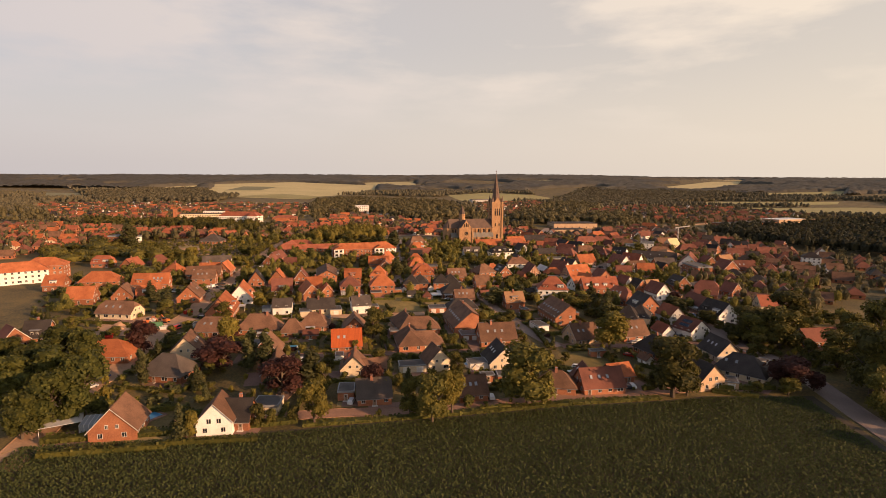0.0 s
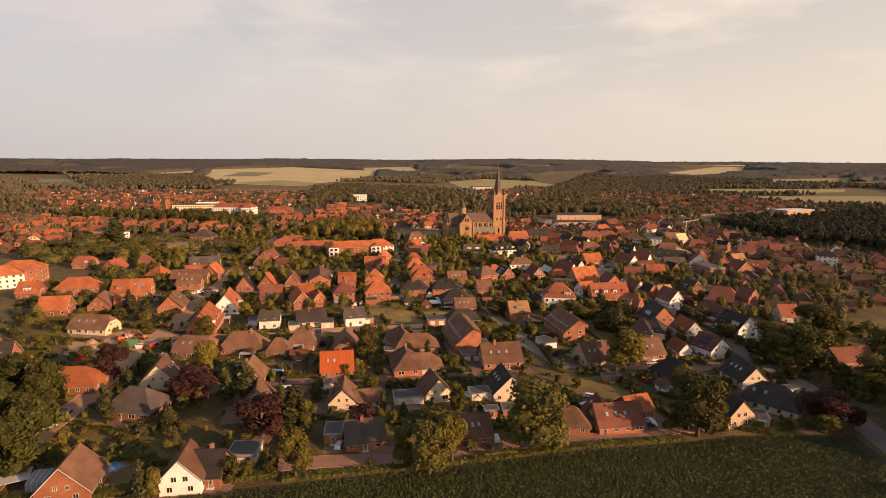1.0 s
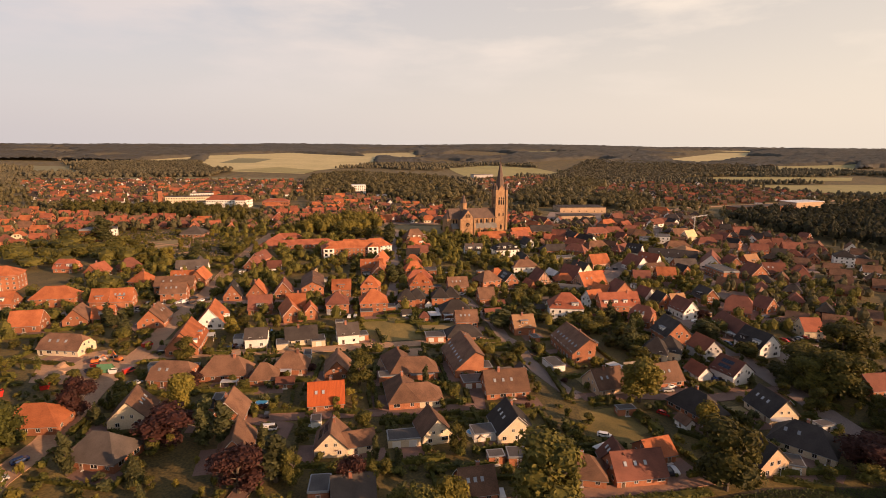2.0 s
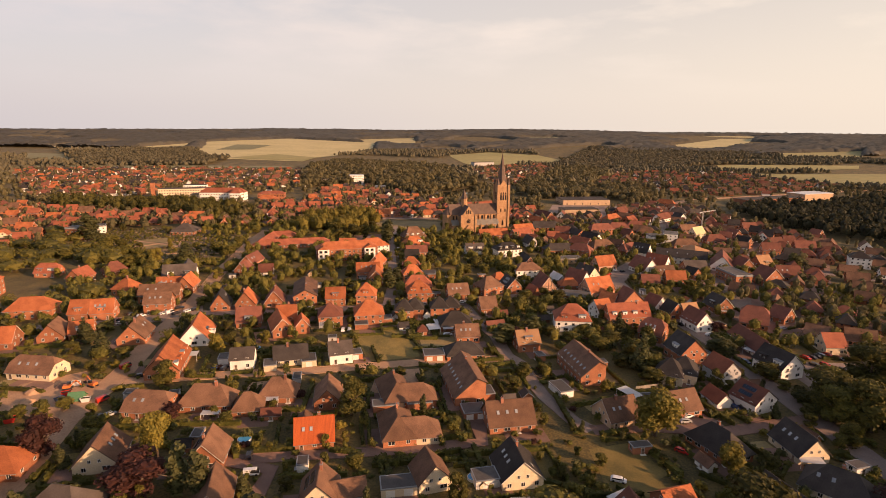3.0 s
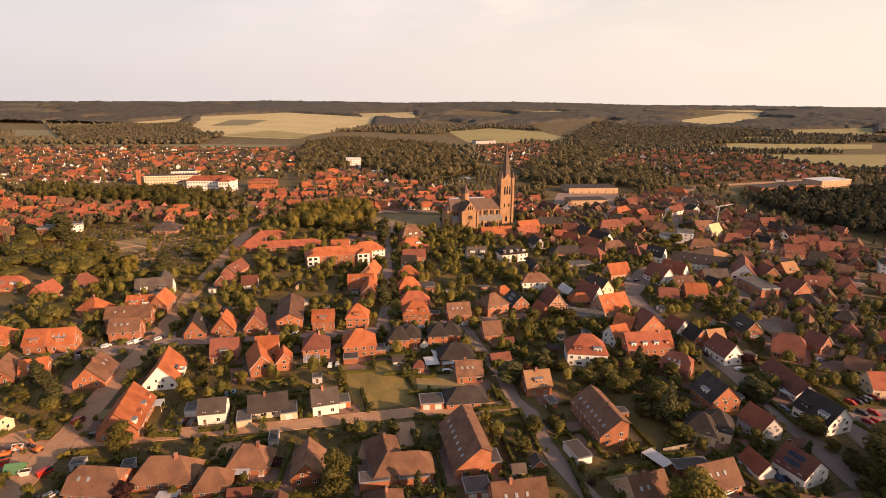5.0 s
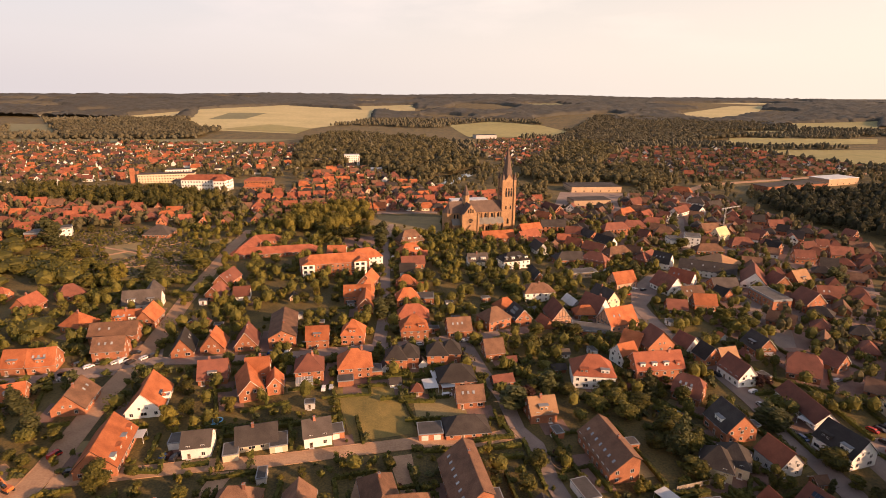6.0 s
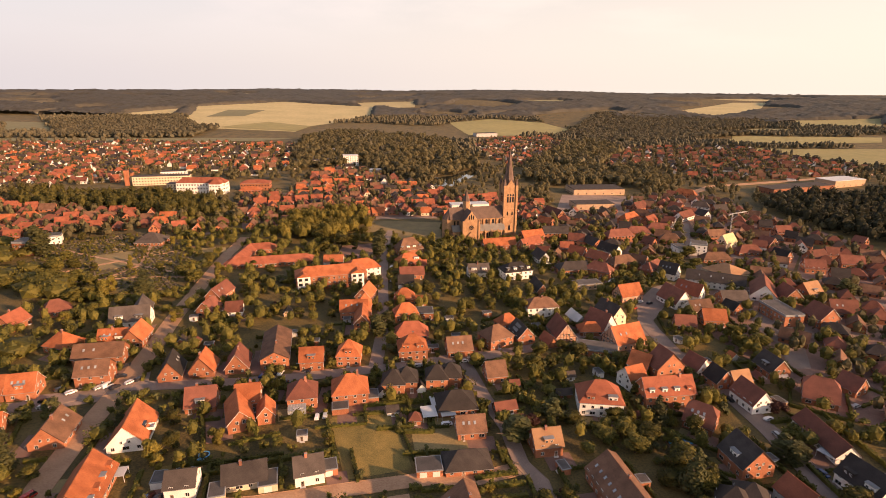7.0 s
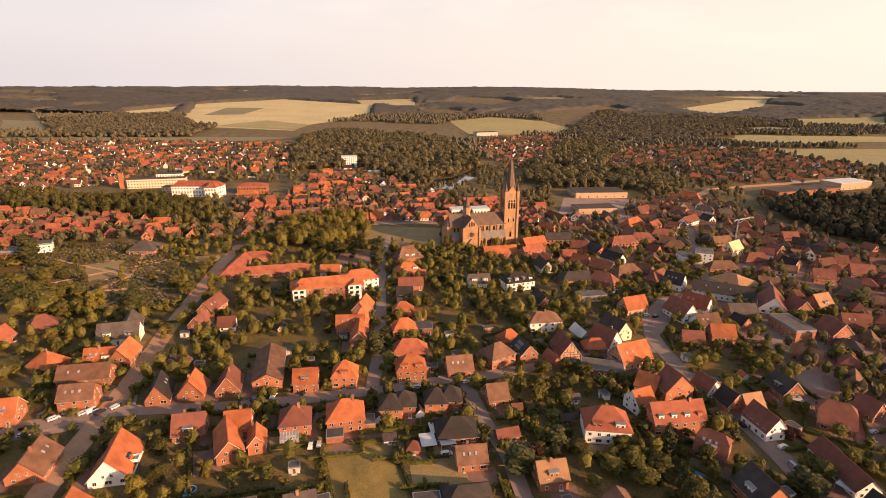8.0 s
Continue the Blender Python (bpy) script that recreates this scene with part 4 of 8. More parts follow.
house(98.3, 418.1, -65, 15.5, 10.6, 5.2, 11.5, "gable", "D", "c", "chim")
house(82.4, 400.1, 3, 12.7, 8.5, 3.2, 6.9, "hip", "O", "k")
house(119.9, 453.0, 21, 15.9, 10.6, 4.2, 10.3, "gable", "O", "t")
house(96.7, 387.4, 23, 18.0, 12.7, 4.2, 11.5, "gable", "O", "t", "skyl")
house(195.0, 553.3, 4, 9.8, 11.7, 6.8, 7.9, "flat", "D", "w")
house(210.9, 555.3, -19, 12.0, 11.7, 8.9, 10.2, "flat", "D", "w")
house(246.1, 579.0, 35, 16.2, 9.5, 5.2, 11.5, "gable", "C", "c")
house(163.4, 496.0, -43, 12.8, 10.6, 5.2, 11.5, "gable", "D", "w", "skyl")
house(188.6, 479.1, -26, 36.5, 11.7, 5.2, 10.3, "gable", "D", "w", "skyl")
house(208.4, 502.7, -62, 24.1, 23.3, 4.2, 9.2, "hip", "T", "c")
house(146.8, 445.7, -72, 17.4, 11.7, 4.2, 11.5, "gable", "N", "w")
house(160.7, 455.6, -47, 15.8, 10.6, 5.2, 11.5, "gable", "R", "w", "skyl")
house(156.0, 432.4, 13, 14.4, 10.6, 3.7, 8.6, "gable", "B", "w", "skyl")
house(184.5, 447.8, -0, 15.9, 12.7, 4.2, 9.2, "gable", "G", "k")
house(177.4, 434.1, -64, 9.0, 8.5, 3.7, 7.5, "gable", "D", "k")
house(212.8, 463.4, -117, 25.9, 14.8, 4.2, 11.5, "gable", "N", "w")
house(224.8, 455.7, -88, 12.9, 11.7, 4.2, 10.3, "gable", "N", "k")
house(243.3, 464.0, 20, 12.8, 11.7, 4.2, 10.3, "gable", "T", "k", "dormer")
house(202.0, 425.4, -84, 22.9, 11.7, 6.3, 7.5, "flat", "G", "k")
house(221.3, 418.6, -81, 13.6, 12.7, 6.3, 12.6, "gable", "N", "k")
house(243.2, 432.7, -7, 15.4, 10.6, 4.2, 10.3, "gable", "N", "k", "skyl")
house(157.6, 416.9, -4, 12.9, 9.5, 4.2, 9.2, "gable", "O", "k")
house(138.4, 410.1, -8, 11.2, 8.5, 3.7, 8.0, "gable", "N", "k")
house(97.2, 333.2, 8, 22.2, 10.6, 6.8, 12.6, "gable", "R", "k", "dormer,chim")
house(105.8, 356.1, -73, 9.7, 14.8, 6.8, 13.8, "gable", "N", "k")
house(95.8, 358.9, -38, 9.0, 10.6, 5.2, 10.3, "gable", "O", "w")
house(87.5, 345.9, 23, 9.3, 9.5, 5.2, 10.3, "gable", "O", "w")
house(67.3, 327.3, -6, 17.6, 14.0, 6.8, 13.2, "hip", "R", "w", "dormer")
house(122.8, 359.7, -67, 9.5, 10.1, 3.7, 9.2, "gable", "N", "w")
house(127.8, 348.5, -76, 9.0, 8.5, 4.2, 9.2, "gable", "D", "k")
house(135.5, 346.0, 14, 9.0, 8.5, 4.2, 9.2, "gable", "T", "k")
house(134.0, 332.2, -78, 13.8, 9.5, 4.7, 10.3, "gable", "N", "w")
house(105.5, 316.2, -39, 10.9, 11.7, 4.2, 10.3, "half", "N", "k", "skyl,dormer")
house(110.4, 291.8, -79, 12.8, 12.7, 5.2, 11.5, "gable", "D", "k", "dormer")
house(159.2, 360.3, -80, 12.1, 10.6, 4.2, 9.8, "gable", "D", "k", "dormer")
house(167.4, 337.7, -30, 13.0, 14.8, 3.7, 10.9, "half", "N", "k")
house(148.6, 306.1, -88, 24.4, 9.5, 3.7, 8.0, "gable", "N", "w")
house(186.7, 345.0, -64, 9.0, 9.5, 3.7, 8.6, "gable", "N", "k")
house(144.9, 279.3, -73, 14.5, 11.7, 5.2, 10.9, "gable", "D", "w", "dormer")
house(117.1, 272.0, -75, 10.9, 9.5, 5.2, 9.8, "gable", "R", "g")
house(94.8, 269.8, -29, 10.5, 10.6, 4.7, 9.8, "hip", "D", "c")
house(101.4, 271.7, -30, 10.5, 10.6, 4.7, 9.8, "hip", "D", "c")
house(86.6, 243.6, 17, 13.4, 10.6, 3.2, 8.6, "gable", "B", "k", "skyl")
house(105.0, 251.0, -78, 9.0, 6.4, 2.6, 5.8, "gable", "R", "w")
house(117.1, 248.5, -66, 10.7, 11.7, 4.7, 9.2, "gable", "N", "w", "solar")
house(115.8, 219.3, -83, 13.2, 10.6, 3.2, 8.6, "gable", "D", "c", "skyl")
house(92.8, 188.8, -72, 13.8, 10.6, 4.2, 9.2, "gable", "D", "y")
house(113.6, 197.5, -44, 17.9, 11.7, 3.2, 8.6, "hip", "D", "c", "skyl,chim")
house(89.8, 218.9, -66, 16.8, 10.6, 3.2, 8.6, "hip", "D", "k", "chim")
house(170.5, 239.7, 9, 17.7, 10.6, 3.7, 8.0, "gable", "N", "k")
house(184.9, 304.4, -4, 9.3, 10.6, 4.2, 9.2, "gable", "R", "c")
house(-172.3, 326.6, 15, 10.5, 10.6, 4.2, 9.8, "gable", "O", "k", "skyl,dormer")
house(-182.4, 324.7, 8, 9.0, 10.6, 4.2, 9.8, "gable", "O", "k", "dormer")
house(-149.9, 337.9, 12, 13.0, 10.6, 5.8, 10.3, "gable", "B", "k", "skyl")
house(-157.6, 354.9, 11, 21.0, 10.6, 5.2, 9.8, "gable", "B", "k", "skyl")
house(-140.7, 298.3, -78, 15.0, 11.7, 3.2, 9.2, "gable", "B", "k", "chim,skyl")
house(-112.9, 300.0, -76, 18.6, 12.7, 3.2, 10.3, "gable", "O", "w", "loggia")
house(-111.0, 268.4, -77, 21.5, 12.8, 3.8, 10.5, "gable", "O", "k", "dormer")
house(-96.1, 320.9, 12, 11.6, 10.6, 3.2, 9.2, "gable", "N", "k", "dormer,chim")
house(-177.5, 297.5, -74, 12.3, 10.6, 3.2, 8.6, "gable", "B", "k")
house(-167.0, 300.9, 23, 9.6, 9.5, 3.2, 7.5, "gable", "O", "k", "dormer")
house(-99.9, 234.5, -4, 14.7, 11.7, 3.2, 8.0, "half", "B", "k", "skyl")
house(-82.4, 239.2, 4, 18.0, 10.1, 3.2, 8.6, "hip", "B", "k", "chim")
house(-59.5, 246.9, 3, 13.0, 9.5, 2.9, 8.0, "hip", "B", "k", "chim")
house(-66.9, 236.0, 9, 10.0, 8.0, 2.9, 7.5, "hip", "B", "k")
house(-63.7, 278.2, 16, 13.7, 9.5, 3.2, 7.5, "gable", "D", "c", "chim")
house(-82.1, 273.2, 11, 9.2, 9.0, 4.7, 8.0, "gable", "G", "w")
house(-43.3, 281.2, 17, 9.5, 9.5, 4.7, 8.6, "gable", "G", "w", "chim")
house(-40.7, 244.5, -81, 13.3, 9.5, 3.2, 8.0, "gable", "B", "k")
house(-17.1, 249.5, -73, 19.6, 10.6, 3.2, 8.0, "hip", "B", "y", "chim")
house(-10.9, 245.7, 8, 18.4, 9.5, 3.2, 7.5, "hip", "B", "k")
house(10.4, 288.4, 8, 16.2, 10.4, 2.9, 6.9, "hip", "D", "k")
house(8.7, 256.3, -78, 25.0, 11.6, 3.6, 10.6, "salt", "B", "k", "skyl,chim")
house(23.6, 232.0, 10, 15.8, 11.7, 3.2, 9.2, "gable", "B", "k", "chim,skyl")
house(39.8, 299.1, 10, 10.4, 9.5, 4.7, 9.2, "gable", "T", "k", "dormer,chim")
house(58.6, 273.4, -78, 23.3, 10.6, 4.6, 10.5, "salt", "B", "k", "skyl,chim")
house(62.6, 237.2, 18, 12.3, 11.7, 3.2, 8.6, "gable", "B", "y", "skyl,chim")
house(-14.1, 224.6, -78, 17.1, 10.6, 3.2, 8.0, "hip", "B", "k", "chim")
house(-8.8, 222.0, 8, 17.9, 9.5, 3.2, 7.5, "hip", "B", "c")
house(-77.6, 322.0, 12, 9.5, 10.6, 4.7, 10.3, "gable", "O", "k", "chim")
house(-77.9, 311.8, -66, 16.9, 9.5, 4.2, 9.2, "gable", "O", "k")
house(-67.9, 313.6, -73, 9.0, 6.4, 4.2, 8.0, "gable", "O", "k")
house(-56.4, 325.4, 12, 11.8, 11.7, 5.8, 10.9, "hip", "N", "k", "chim,porch")
house(-37.4, 329.8, 11, 14.6, 12.7, 5.8, 11.5, "hip", "O", "k", "chim")
house(-19.6, 336.8, 3, 9.5, 9.5, 5.8, 10.3, "hip", "D", "k")
house(-14.2, 339.3, 3, 9.5, 9.5, 5.8, 10.3, "hip", "D", "k")
house(-1.0, 342.1, 3, 9.5, 9.5, 5.8, 10.3, "hip", "D", "k")
house(5.0, 344.2, 3, 9.5, 9.5, 5.8, 10.3, "hip", "D", "k")
house(-9.0, 313.6, 2, 4.5, 4.2, 2.6, 4.8, "hip", "N", "k")
house(7.2, 324.1, 8, 15.8, 12.7, 3.7, 8.6, "hip", "D", "k")
house(12.4, 307.8, 8, 10.9, 9.5, 3.7, 8.0, "gable", "B", "k", "chim,skyl")
house(25.4, 348.8, 12, 9.0, 9.5, 4.2, 9.2, "gable", "B", "k")
house(27.4, 323.2, 16, 9.0, 5.3, 2.4, 4.6, "gable", "N", "k")
house(-39.7, 218.8, 11, 11.8, 10.1, 2.9, 8.6, "gable", "F", "k", "skyl,chim")
house(-68.7, 207.4, -83, 11.4, 10.1, 3.2, 8.6, "gable", "B", "k", "solar,chim")
house(-59.5, 187.9, -76, 14.2, 9.5, 2.9, 8.0, "gable", "B", "k")
house(-32.1, 191.2, -83, 10.5, 9.5, 3.2, 8.0, "gable", "B", "c", "solar,chim")
house(-25.8, 192.0, 17, 11.5, 8.0, 2.9, 5.5, "gable", "B", "c")
house(-2.3, 199.3, -71, 9.7, 9.5, 3.7, 8.6, "gable", "B", "c")
house(22.8, 203.4, -80, 12.8, 12.0, 3.2, 8.9, "gable", "D", "c", "skyl,chim")
house(-22.0, 167.6, 11, 10.6, 9.5, 2.9, 7.5, "gable", "G", "k", "chim")
house(-31.1, 169.7, 6, 5.2, 7.4, 2.7, 3.3, "flat", "D", "k")
house(9.5, 172.1, 12, 9.3, 9.5, 2.9, 7.5, "gable", "B", "k", "chim,skyl")
house(22.7, 187.0, 3, 6.1, 5.3, 2.5, 3.1, "flat", "D", "k")
house(39.1, 180.3, -9, 13.5, 9.5, 2.9, 6.9, "hip", "B", "k", "chim")
house(54.6, 181.3, 9, 14.7, 10.1, 2.9, 8.0, "gable", "N", "k", "skyl")
house(50.8, 184.7, -89, 9.0, 8.5, 2.9, 7.5, "gable", "N", "k", "skyl")
house(64.0, 191.1, 18, 9.0, 8.5, 2.9, 6.3, "gable", "O", "k")
house(-158.2, 260.5, -6, 18.1, 10.6, 3.2, 8.0, "half", "B", "c", "skyl")
house(-126.3, 199.7, 7, 17.2, 11.7, 3.2, 7.8, "hip", "O", "k")
house(-99.2, 205.2, -76, 12.4, 11.7, 3.2, 9.2, "gable", "B", "c", "skyl")
house(-95.2, 182.8, -9, 16.1, 11.7, 3.2, 8.6, "hip", "G", "k")
house(-88.6, 141.8, -78, 11.1, 11.7, 3.2, 9.2, "gable", "B", "k")
house(-63.0, 145.6, -81, 9.9, 9.5, 4.2, 9.2, "gable", "B", "w")
house(-58.8, 148.3, 3, 9.0, 9.0, 3.2, 7.8, "gable", "D", "k", "chim")
house(-52.7, 157.3, 3, 7.6, 7.4, 2.7, 3.4, "flat", "D", "c")
house(-167.0, 218.8, 16, 9.0, 10.6, 3.7, 9.2, "gable", "D", "k", "dormer,chim")
house(-171.7, 210.0, -36, 9.0, 9.5, 4.2, 9.2, "gable", "N", "k")
house(-145.3, 194.7, -79, 9.0, 9.5, 3.7, 8.6, "gable", "N", "k")
house(-159.3, 191.2, -34, 9.0, 9.5, 3.7, 8.0, "gable", "N", "k")
house(-267.5, 338.0, 38, 29.9, 14.8, 8.4, 13.2, "hip", "O", "w")
house(-262.5, 355.0, 18, 23.4, 13.8, 9.5, 13.8, "hip", "O", "k")
house(-208.0, 326.1, 11, 21.4, 11.7, 5.2, 10.3, "hip", "O", "k")
house(-194.0, 286.9, 13, 13.0, 10.6, 3.7, 9.2, "gable", "O", "k")
house(-229.5, 317.7, 10, 10.9, 10.6, 4.2, 9.2, "gable", "O", "k", "dormer")

house(-253.1, 401.0, 3, 13.5, 10.0, 3.4, 8.5, "half", "R", "k", "dormer")
house(-225.1, 389.0, 86, 13.0, 10.0, 4.0, 9.0, "gable", "R", "k", "chim")
house(80.0, 377.0, -14, 20.0, 11.0, 3.2, 3.9, "flat", "G", "k")
house(98.4, 470.8, 12, 18.0, 9.0, 3.6, 4.3, "flat", "G", "y")
# white sheds, a terrace block and a garden room behind the brick houses
house(-24.3, 332.6, -78, 5.0, 3.6, 2.4, 4.3, "gable", "D", "w")
house(-7.9, 337.0, -78, 5.0, 3.6, 2.4, 4.3, "gable", "D", "w")
house(11.8, 341.0, -78, 5.0, 3.6, 2.4, 4.3, "gable", "D", "w")
house(-18.6, 319.0, 12, 4.6, 3.4, 2.3, 3.9, "gable", "D", "w")
# garages and annexes
garage(101.0, 187.2, -18, 9.0, 6.5, "y", True)
garage(-39.8, 319.6, 11, 6.5, 5.5, "k")
garage(-28.2, 329.0, 11, 5.5, 7.0, "k")
garage(-37.4, 283.9, 17, 6, 6, "k", True)
garage(-70.2, 270.8, 16, 5, 7, "c")
garage(-55.8, 276.8, 16, 6, 8, "c", True)
garage(-2.9, 285.6, 8, 9.0, 7.5, "k", True)
garage(-19.4, 239.8, 10, 9, 5, "k")
garage(-7.4, 242.1, 10, 9, 5, "k")
garage(17.7, 251.4, 10, 5, 7, "k")
garage(-11.1, 195.6, 10, 10, 6, "c", True)
garage(13.4, 200.0, 12, 7, 6.0, "w", True)
garage(12.0, 237.5, 10, 8, 7, "k", True)
garage(47.0, 256.2, -72, 9.5, 5.5, "w", True)
garage(-91.3, 275.8, 12, 4, 6, "w")
garage(82.5, 250.3, 8, 12, 5, "k")
house(323.5, 471.7, -28, 14.0, 12.0, 8.6, 12.4, "hip", "D", "w")
# houses east of the church and along the lane below the wood
house(246.1, 599.9, 10, 16.5, 10.0, 4.4, 10, "gable", "B", "k")
house(285.4, 619.2, -36, 9.5, 10.0, 4.4, 9.5, "gable", "N", "k")
house(313.7, 640.0, -20, 10.9, 10.0, 4.4, 9.5, "gable", "D", "k")
house(317.5, 618.1, 3, 14.4, 10.0, 4.4, 10, "gable", "N", "k")
house(314.9, 600.2, -37, 9.5, 10.0, 4.4, 9.5, "gable", "D", "k")
house(282.1, 579.5, -69, 12.2, 10.0, 4.4, 9.5, "gable", "N", "k")
house(311.7, 576.0, -39, 12.4, 10.0, 4.6, 10, "gable", "D", "k")
house(253.1, 556.6, 3, 20.7, 10.0, 3.6, 8.5, "hip", "N", "k")
house(270.3, 539.8, -61, 12.5, 10.0, 4.6, 10, "gable", "D", "k")
house(316.7, 550.0, -7, 9.5, 10.0, 4.4, 9.5, "gable", "N", "k")
house(279.4, 514.4, -13, 13.9, 10.0, 4.6, 10, "gable", "N", "k")
house(300.0, 543.6, 18, 15.6, 10.0, 3.8, 9, "gable", "N", "k")
house(317.1, 527.8, -12, 16.2, 10.0, 4.2, 9.5, "gable", "N", "k")
house(285.6, 495.3, -21, 11.2, 10.0, 4.2, 9.5, "gable", "D", "k")
house(215.8, 535.9, 3, 22.8, 10.0, 3.4, 8, "hip", "B", "k")
house(116.4, 678.4, -65, 26.0, 10.0, 4.6, 9.5, "gable", "N", "k")
house(100.0, 636.1, -48, 15.8, 10.0, 4.8, 9.5, "gable", "O", "k")
house(101.3, 595.8, 1, 22.2, 10.0, 6.0, 11, "gable", "D", "k")
house(115.6, 576.0, -18, 12.9, 10.0, 5.2, 10, "gable", "N", "k")
house(127.2, 567.3, -67, 15.2, 10.0, 5.0, 9.5, "gable", "D", "k")
house(135.3, 547.0, -54, 17.2, 10.0, 5.0, 10, "gable", "D", "w")
house(156.1, 590.8, 16, 25.9, 10.0, 6.0, 11, "hip", "N", "k")
house(178.8, 608.1, -3, 21.9, 10.0, 5.0, 9.5, "hip", "N", "k")
house(176.6, 571.9, -49, 9.5, 10.0, 4.4, 9.5, "gable", "N", "k")
house(120.8, 524.1, -51, 17.8, 10.0, 5.2, 10, "gable", "R", "k")
house(107.5, 537.4, -38, 12.5, 10.0, 5.0, 10, "gable", "R", "k")
house(101.6, 550.9, -3, 10.6, 10.0, 4.8, 9.5, "gable", "R", "k")
house(78.1, 583.7, 25, 20.7, 10.0, 5.0, 10, "gable", "O", "k")
house(114.0, 497.9, -37, 18.6, 10.0, 5.0, 10, "hip", "N", "k")
house(135.3, 515.3, 25, 22.4, 10.0, 5.0, 10, "hip", "B", "k")
house(150.0, 519.2, -41, 11.0, 10.0, 4.6, 9.5, "gable", "B", "k")
house(155.7, 507.3, 43, 23.4, 10.0, 4.4, 9, "hip", "N", "k")
house(188.8, 662.6, 40, 26.0, 10.0, 4.6, 10, "hip", "O", "k")
house(206.2, 653.5, 45, 17.2, 10.0, 4.8, 9.5, "gable", "R", "k")
house(216.0, 713.8, 39, 19.6, 10.0, 5.0, 11, "gable", "N", "k")
house(303.6, 799.1, -39, 26.0, 10.0, 4.4, 10, "hip", "O", "k")
house(260.0, 719.7, -59, 15.5, 10.0, 4.4, 9.5, "gable", "R", "k")
house(251.4, 677.9, 40, 26.0, 10.0, 4.2, 9.5, "gable", "N", "w")
house(172.7, 625.2, -19, 9.5, 10.0, 4.0, 9.5, "gable", "D", "w")
house(274.5, 686.3, -70, 12.8, 10.0, 4.0, 9, "gable", "D", "w")
house(304.2, 711.6, 13, 15.5, 10.0, 4.0, 9.5, "gable", "D", "k")
house(293.5, 733.3, -30, 18.3, 10.0, 3.4, 8.5, "hip", "G", "w")
house(205.7, 626.5, -11, 22.9, 10.0, 3.6, 8.5, "hip", "N", "k")
house(200.4, 587.1, -17, 17.5, 10.0, 3.8, 9, "hip", "B", "k")
house(271.8, 550.8, 135, 13.9, 10.0, 4.0, 9, "hip", "N", "k")
house(366.3, 585.2, -62, 9.5, 10.0, 4.4, 9.5, "gable", "N", "k")


